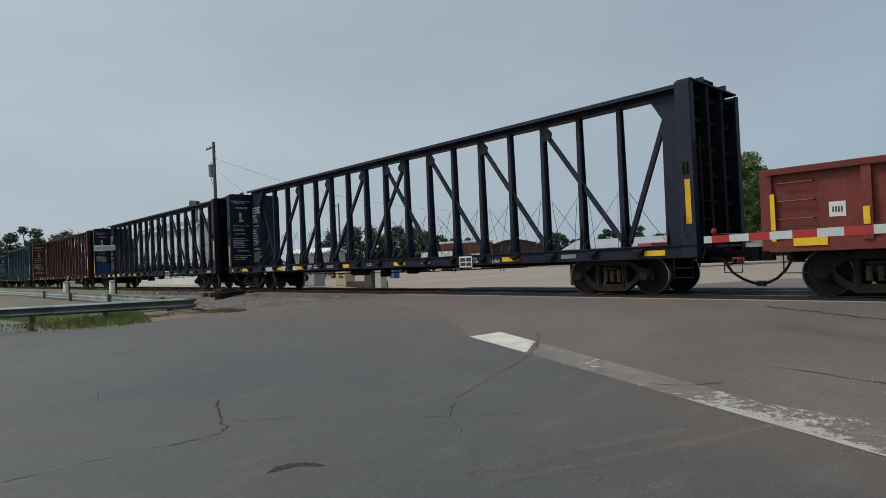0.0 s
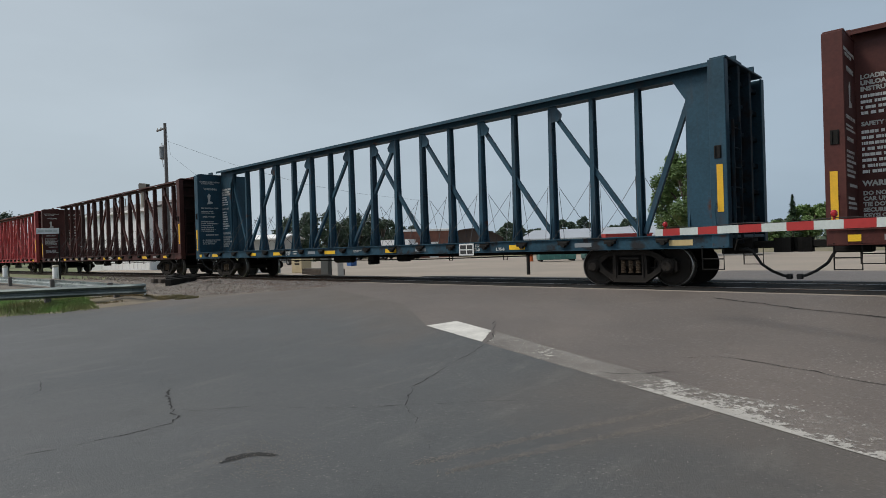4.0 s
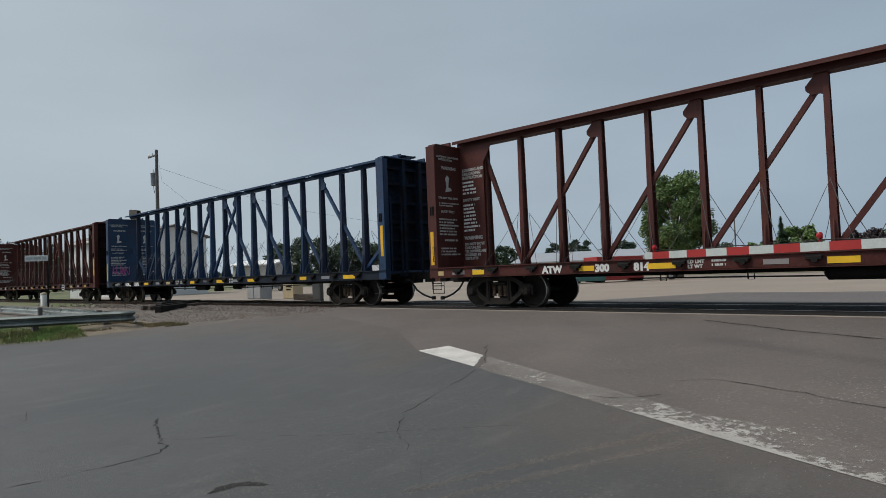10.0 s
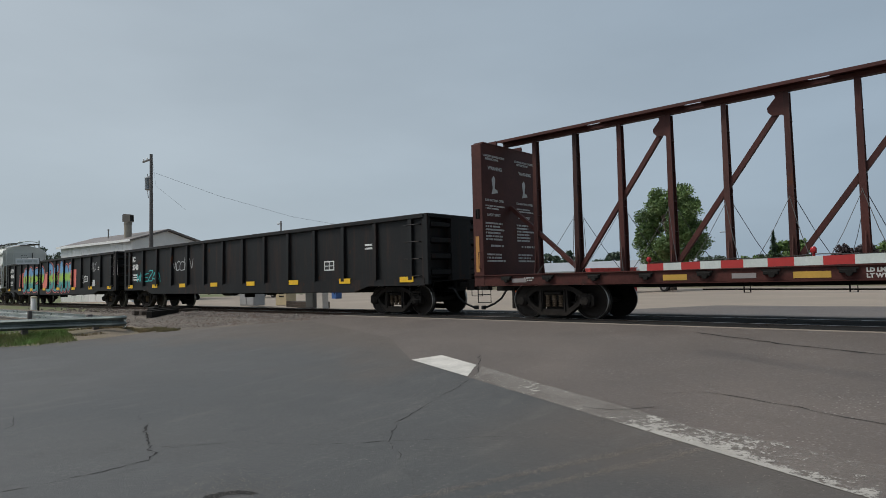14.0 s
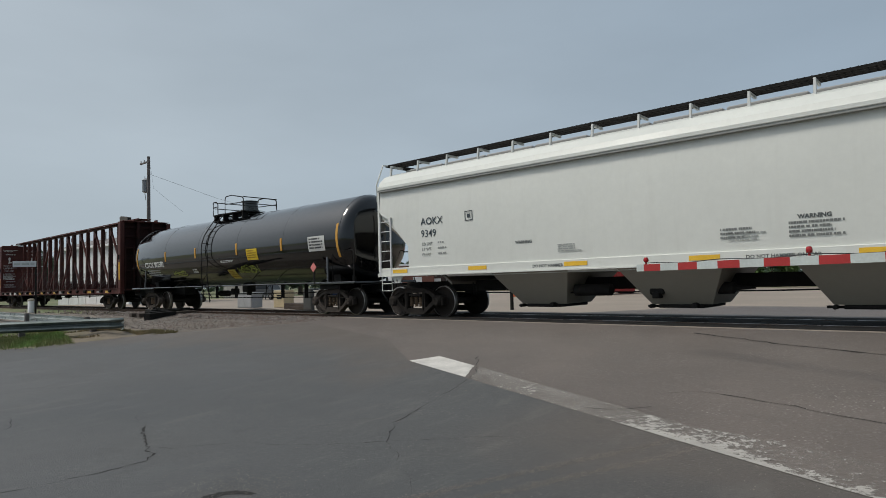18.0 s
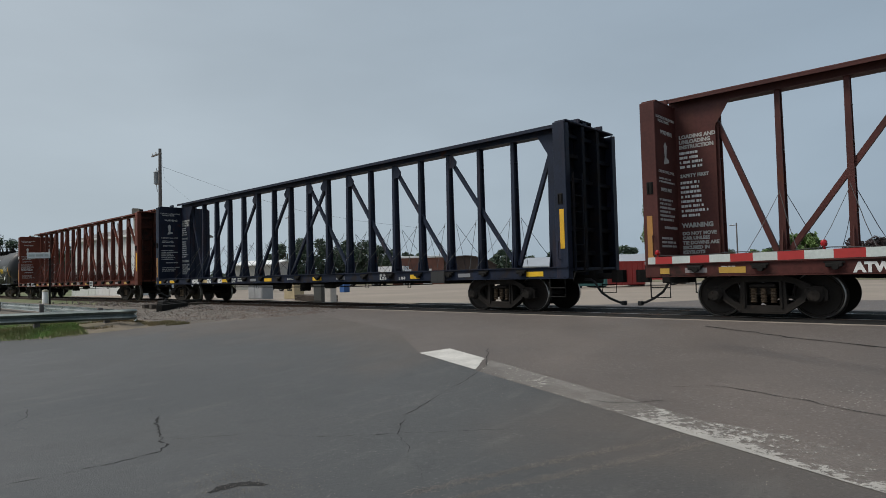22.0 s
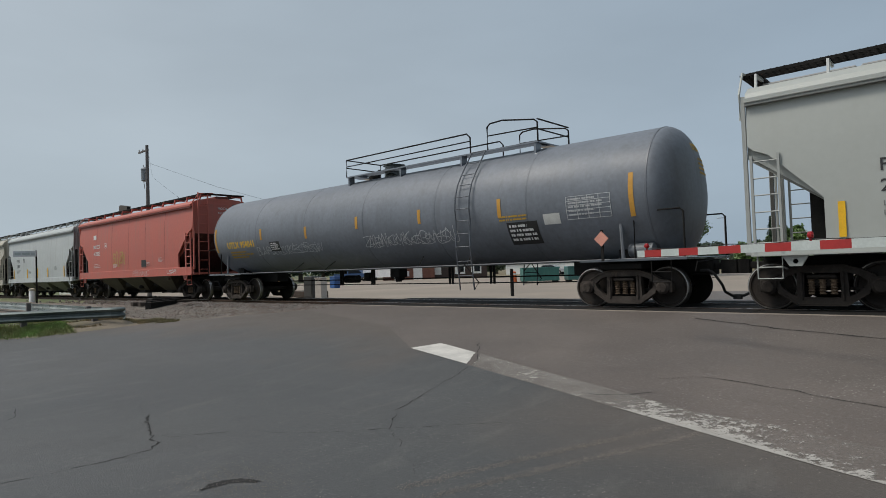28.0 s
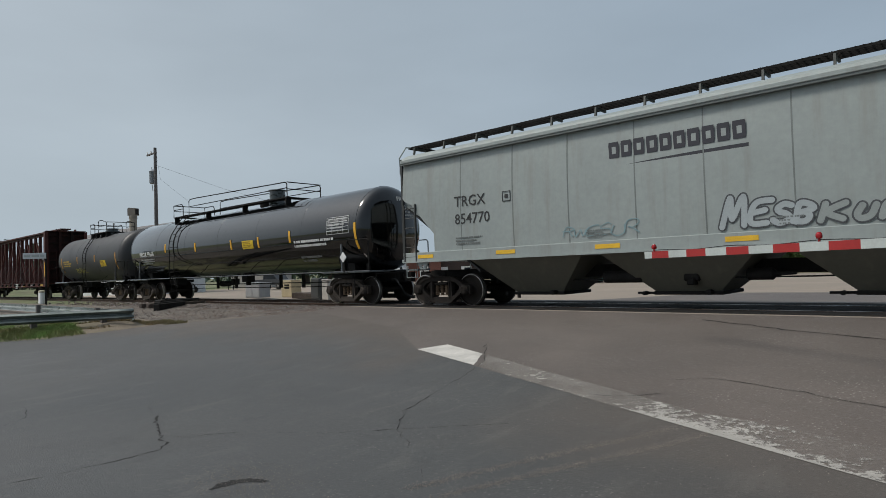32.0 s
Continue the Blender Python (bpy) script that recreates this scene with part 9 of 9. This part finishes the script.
t21 = tank_car(-482.5, 10.9, 1.345, 2.39, MATT, "matt black tank car with a white emblem", 4.2, 0.0, 0.35, ("PROX 16956", -4.1, 2.08, WHITE, 0.33), 2,
               ((-4.66, 1.5, 0.95), (-1.68, 1.97, 0.43), (-1.18, 1.95, 0.43), (1.15, 1.96, 0.42), (1.6, 1.93, 0.42), (4.6, 1.56, 0.85)), (-1.09, 1.67),
               (("panel", 2.34, 1.96, 0.79, 0.34, YP), ("table", 3.2, 2.06, 1.1, 0.48, (0.50, 0.50, 0.48)), ("panel", 1.1, 2.95, 0.62, 0.14, WP), ("bars", 1.15, 1.50, 0.9, 0.36, WHITE), ("diamond", 4.2, 1.55, 0.34, 0.34, WHITE), ("bars", 3.3, 1.75, 0.5, 0.1, WHITE)))
tank_car(-496.5, 12.9, 1.455, 2.52, MATT, "matt black tank car with a red sprayed tag", 5.1, 0.0, 0.3, ("TLX 600177", -4.97, 2.12, WHITE, 0.33), 3,
         ((-5.9, 2.0, 0.9), (-2.8, 2.4, 0.45), (-1.48, 2.3, 0.42), (1.33, 2.26, 0.45), (2.6, 2.25, 0.45), (5.77, 2.02, 0.9)), (-0.9, 1.5),
         (("fat", -3.1, 1.30, 2.3, 0.82, (0.50, 0.085, 0.055)), ("panel", -1.6, 1.66, 0.5, 0.3, YP), ("tag", 0.1, 2.0, 2.4, 0.20, (0.60, 0.62, 0.64)), ("tag", 3.7, 2.05, 1.2, 0.28, (0.34, 0.52, 0.54)), ("bars", 2.85, 2.15, 1.1, 0.42, WHITE), ("bars", 0.4, 1.7, 2.6, 0.25, (0.4, 0.4, 0.4)),
          ("table", 4.47, 2.04, 1.0, 0.58, (0.48, 0.46, 0.40)), ("panel", 3.9, 1.70, 0.5, 0.28, WP), ("diamond", 5.0, 1.50, 0.36, 0.36, WHITE)))
hopper(-513.25, 16.9, (0.47, 0.425, 0.35), "rust-streaked old ribbed covered hopper car", 4, 4.10, (1.40, 1.47), ("", ""), ribs=18, mat=PAINT_RUSTY, seed=4, top=4.42, cut=1.1, under=(0.075, 0.062, 0.048), slope=(0.04, 0.035, 0.03), ends=(0.10, 0.09, 0.08), hatch=(0.06, 0.045, 0.04), walk_posts=(0.08, 0.05, 0.04), patches=False)
hopper(-529.9, 13.6, (0.40, 0.415, 0.385), "pale grey covered hopper car, yellow upright strips", 3, 4.06, (1.04, 1.30), ("PTEX", "21076"), strips=(-5.32, -2.2, -0.03, 2.08, 5.3), seed=5, ends=(0.34, 0.35, 0.33), slope=(0.2, 0.2, 0.18), lx=-4.76, txt=0.27, tz=2.42, mat=PAINT_CLEAN, data=(("LD LMT", "227300 LBS  103100 KGS"), ("LT WT", "58700 LBS")))
t25 = tank_car(-547.77, 19.25, 1.52, 2.57, (0.150, 0.166, 0.190), "long dull grey tank car with sprayed tags", 8.28, 4.1, -0.05, ("UTLX 954041", -8.17, 2.08, (0.70, 0.42, 0.03), 0.34), 5,
         ((-9.0, 1.95, 0.95), (-5.7, 2.3, 0.4), (-2.95, 2.2, 0.4), (-0.28, 2.34, 0.38), (2.43, 2.3, 0.4), (5.23, 2.25, 0.47), (8.74, 2.0, 0.95)), (-5.65, 1.9),
         (("tag", -0.1, 1.72, 3.7, 0.45, (0.50, 0.51, 0.52)), ("tag", -6.2, 1.72, 3.8, 0.38, (0.42, 0.44, 0.45)), ("panel", 5.4, 1.55, 0.9, 0.55, BP), ("panel", -5.2, 1.85, 0.6, 0.35, BP), ("table", 7.15, 2.05, 1.1, 0.52, (0.50, 0.51, 0.51)), ("panel", 6.5, 1.98, 0.45, 0.25, WP), ("bars", 5.2, 2.12, 1.0, 0.16, (0.5, 0.3, 0.03)), ("diamond", 8.05, 1.55, 0.34, 0.34, (0.60, 0.27, 0.20))))
h26 = hopper(-565.70, 13.55, (0.46, 0.122, 0.090), "faded red covered hopper car with sprayed tags", 3, 4.18, (1.10, 1.46), ("MOCX", "412325"), dark=WHITE, seams=5, seed=6, patches=False, slope=(0.05, 0.02, 0.017), lx=-4.6, txt=0.28, tz=2.72, walk_posts=(0.46, 0.11, 0.08), hatch=(0.2, 0.05, 0.035), cut=1.3, under=(0.03, 0.022, 0.02))
part("sprayed_tag", scribble(601, 1.5, 0.75, 0.05, 5), SPRAY, h26, colour=(0.40, 0.30, 0.06), at=(-1.9, -1.478, 1.75))
part("sprayed_tag", scribble(602, 1.9, 0.26, 0.03, 7), SPRAY, h26, colour=(0.45, 0.30, 0.28), at=(0.6, -1.503, 1.16))
part("sprayed_tag", scribble(603, 0.9, 0.22, 0.03, 4), SPRAY, h26, colour=(0.55, 0.50, 0.48), at=(4.4, -1.503, 1.18))
part("data_board", shared("data_board", m_board), MARK, h26, colour=BP, at=(1.9, -1.478, 1.75))
part("company_mark", Mesh().prism([(-0.2, -0.12), (0.2, -0.12), (0.2, 0.12), (-0.2, 0.12)], "y", -0.003, 0.0), MARK, h26, colour=WHITE, at=(-4.35, -1.478, 3.35))
hopper(-580.43, 13.6, (0.445, 0.47, 0.465), "pale grey covered hopper car with yellow strips", 3, 4.06, (1.02, 1.28), ("PTEX", "22008"), dark=(0.16, 0.17, 0.17), strips=(-5.30, -2.12, 0.10, 2.21, 5.27), under=(0.14, 0.135, 0.115), seed=7, ends=(0.24, 0.25, 0.245), slope=(0.03, 0.03, 0.03), lx=-4.65, txt=0.27, tz=2.42)
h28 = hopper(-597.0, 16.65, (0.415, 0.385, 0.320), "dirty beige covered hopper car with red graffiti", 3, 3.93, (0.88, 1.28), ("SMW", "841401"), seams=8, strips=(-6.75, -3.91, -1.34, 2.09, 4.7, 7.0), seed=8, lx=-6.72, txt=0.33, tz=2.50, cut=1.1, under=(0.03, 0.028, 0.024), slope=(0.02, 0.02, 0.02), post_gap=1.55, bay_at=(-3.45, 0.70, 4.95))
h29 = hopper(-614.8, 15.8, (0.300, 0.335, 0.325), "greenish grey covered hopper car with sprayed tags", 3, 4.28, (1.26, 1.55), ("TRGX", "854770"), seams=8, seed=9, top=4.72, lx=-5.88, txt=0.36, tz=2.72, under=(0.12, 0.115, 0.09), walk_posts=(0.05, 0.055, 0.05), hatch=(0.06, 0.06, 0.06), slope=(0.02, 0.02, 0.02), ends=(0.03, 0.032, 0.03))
emblem_blocks(h29, -1.30, 3.36, 2.9, 0.36, 10, (0.035, 0.035, 0.045), y=-1.452)
for k, (ch, a, b, hi) in enumerate((("M", 0.95, 1.55, 2.30), ("E", 1.45, 1.95, 2.20), ("S", 1.85, 2.30, 2.10), ("B", 2.20, 2.65, 2.06), ("K", 2.60, 3.15, 2.02), ("U", 3.15, 3.55, 1.95), ("R", 3.50, 4.0, 1.96))):
    for r, dy, col, nm in ((0.085, 0.001, (0.065, 0.07, 0.075), "sprayed_edge"), (0.055, 0.004, (0.36, 0.40, 0.41) if k < 4 else (0.28, 0.31, 0.30), "sprayed_letter")):
        part(nm, fat_letter(ch, a, b, 1.60, hi, r, 0.07, 110 + k, 0.10), SPRAY, h29, colour=col, at=(0, -1.4735 - dy - 0.0003 * k, 0))
part("sprayed_tag", scribble(613, 1.9, 0.3, 0.025, 6), SPRAY, h29, colour=(0.20, 0.30, 0.32), at=(-2.6, -1.478, 1.66))
tank_car(-633.9, 19.0, 1.42, 2.50, GLOSS, "long glossy black tank car with yellow strips", 8.0, -4.08, 2.4, ("PROX 99666", -7.9, 2.2, WHITE, 0.30), 6,
         ((-4.94, 2.3, 0.4), (-1.95, 2.2, 0.4), (1.13, 2.15, 0.4), (3.17, 2.13, 0.4), (5.28, 2.2, 0.42), (8.92, 1.8, 0.85)), (-1.28, 8.33),
         (("panel", 2.0, 2.12, 0.8, 0.32, YP), ("table", 7.46, 2.34, 1.15, 0.56, (0.55, 0.55, 0.54)), ("bars", 5.5, 1.95, 2.6, 0.3, WHITE), ("bars", 5.6, 1.45, 1.2, 0.24, (0.3, 0.3, 0.3)), ("diamond", 8.4, 1.55, 0.34, 0.34, WHITE)))
tank_car(-649.6, 11.0, 1.40, 2.45, MATT, "dark grimy tank car with yellow notices", 4.2, 0.0, 0.3, ("", 0, 0), 7, ((-4.4, 1.7, 0.9), (-1.5, 2.2, 0.4), (1.4, 2.2, 0.4), (4.5, 1.7, 0.9)), (-1.0, 1.6),
         (("panel", 2.2, 1.9, 0.8, 0.34, YP), ("tag", -2.2, 1.6, 1.6, 0.35, (0.45, 0.38, 0.06)), ("bars", -4.0, 2.0, 1.6, 0.4, (0.5, 0.33, 0.05))))
centerbeam(-669.3, MAROON, "A", "empty maroon center-beam lumber flatcar", "", 32)
part("brake_cylinder", Mesh().lathe([(-0.30, 0.10), (-0.27, 0.155), (0.27, 0.155), (0.30, 0.08)], "x", (8.75, -1.05, 1.27), 16).data("brake_cylinder", 40), PAINT_TANK_MATT, t25, "grey air cylinder on the end deck", colour=(0.14, 0.15, 0.16))
big_piece(gon2)
red_piece(h28)
part("sprayed_tag", scribble(620, 2.6, 0.55, 0.05, 6), SPRAY, gon1, colour=(0.03, 0.45, 0.45), at=(-9.3, -1.388, 1.25))
part("sprayed_tag", scribble(621, 1.9, 0.5, 0.04, 5), SPRAY, gon1, colour=(0.45, 0.46, 0.46), at=(-5.4, -1.388, 1.7))
blue_patch = spray(cb2, [(0.0, 0.0), (0.9, 0.02), (0.92, 0.75), (0.5, 0.9), (0.02, 0.8)], 0.0, (0.012, 0.07, 0.24), "sprayed_patch")
blue_patch.matrix_basis = pose(-11.235, -1.20, 1.12, 0, 0, 90)
cb9_tag = part("sprayed_tag", scribble(622, 0.9, 0.55, 0.05, 4), SPRAY, cb9, colour=(0.45, 0.10, 0.30), at=(-11.24, -1.15, 1.5))
cb9_tag.rotation_euler = (0, 0, radians(90))

# emblem on the tank with the white sign: six plain blocks bent round the shell
for k in range(6):
    x = -3.75 + k * 0.37
    q = Mesh().prism([(x, 2.42), (x + 0.31, 2.42), (x + 0.31, 2.70), (x, 2.70)], "y", -0.003, 0.0)
    part("emblem_block", wrap(q.data("emblem_block"), 1.345, 2.39), MARK, t21, colour=WHITE)
    q = Mesh().prism([(x + 0.10, 2.51), (x + 0.21, 2.51), (x + 0.21, 2.61), (x + 0.10, 2.61)], "y", -0.006, -0.004)
    part("emblem_counter", wrap(q.data("emblem_counter"), 1.345, 2.39), MARK, t21, colour=MATT)
for s in (-1, 1):
    q = Mesh().prism([(-4.18 + s * 0.03, 2.40), (-4.18 + s * 0.12, 2.44), (-4.18 + s * 0.20, 2.62), (-4.18 + s * 0.17, 2.74), (-4.18 + s * 0.09, 2.62), (-4.18 + s * 0.03, 2.74)], "y", -0.003, 0.0)
    part("emblem_flame", wrap(q.data("emblem_flame"), 1.345, 2.39), MARK, t21, colour=WHITE)

# ======================= movement =======================


def motions():
    for car, centre in TRAIN:
        walk(car, [(t, pose(centre + s, 0, 0)) for t, s in SPEED])
    turn = [np.interp(f / FPS, [t for t, _ in SPEED], [s for _, s in SPEED]) / WHEEL_R for f in range(32 * FPS + 1)]
    first = WHEELSETS[0]
    walk(first, [(f / FPS, Matrix.Rotation(a, 4, "Y")) for f, a in enumerate(turn)])
    for w in WHEELSETS[1:]:
        w.rotation_mode = "QUATERNION"
        w.animation_data_create()
        w.animation_data.action = first.animation_data.action
        w.animation_data.action_slot = first.animation_data.action_slot


motions()
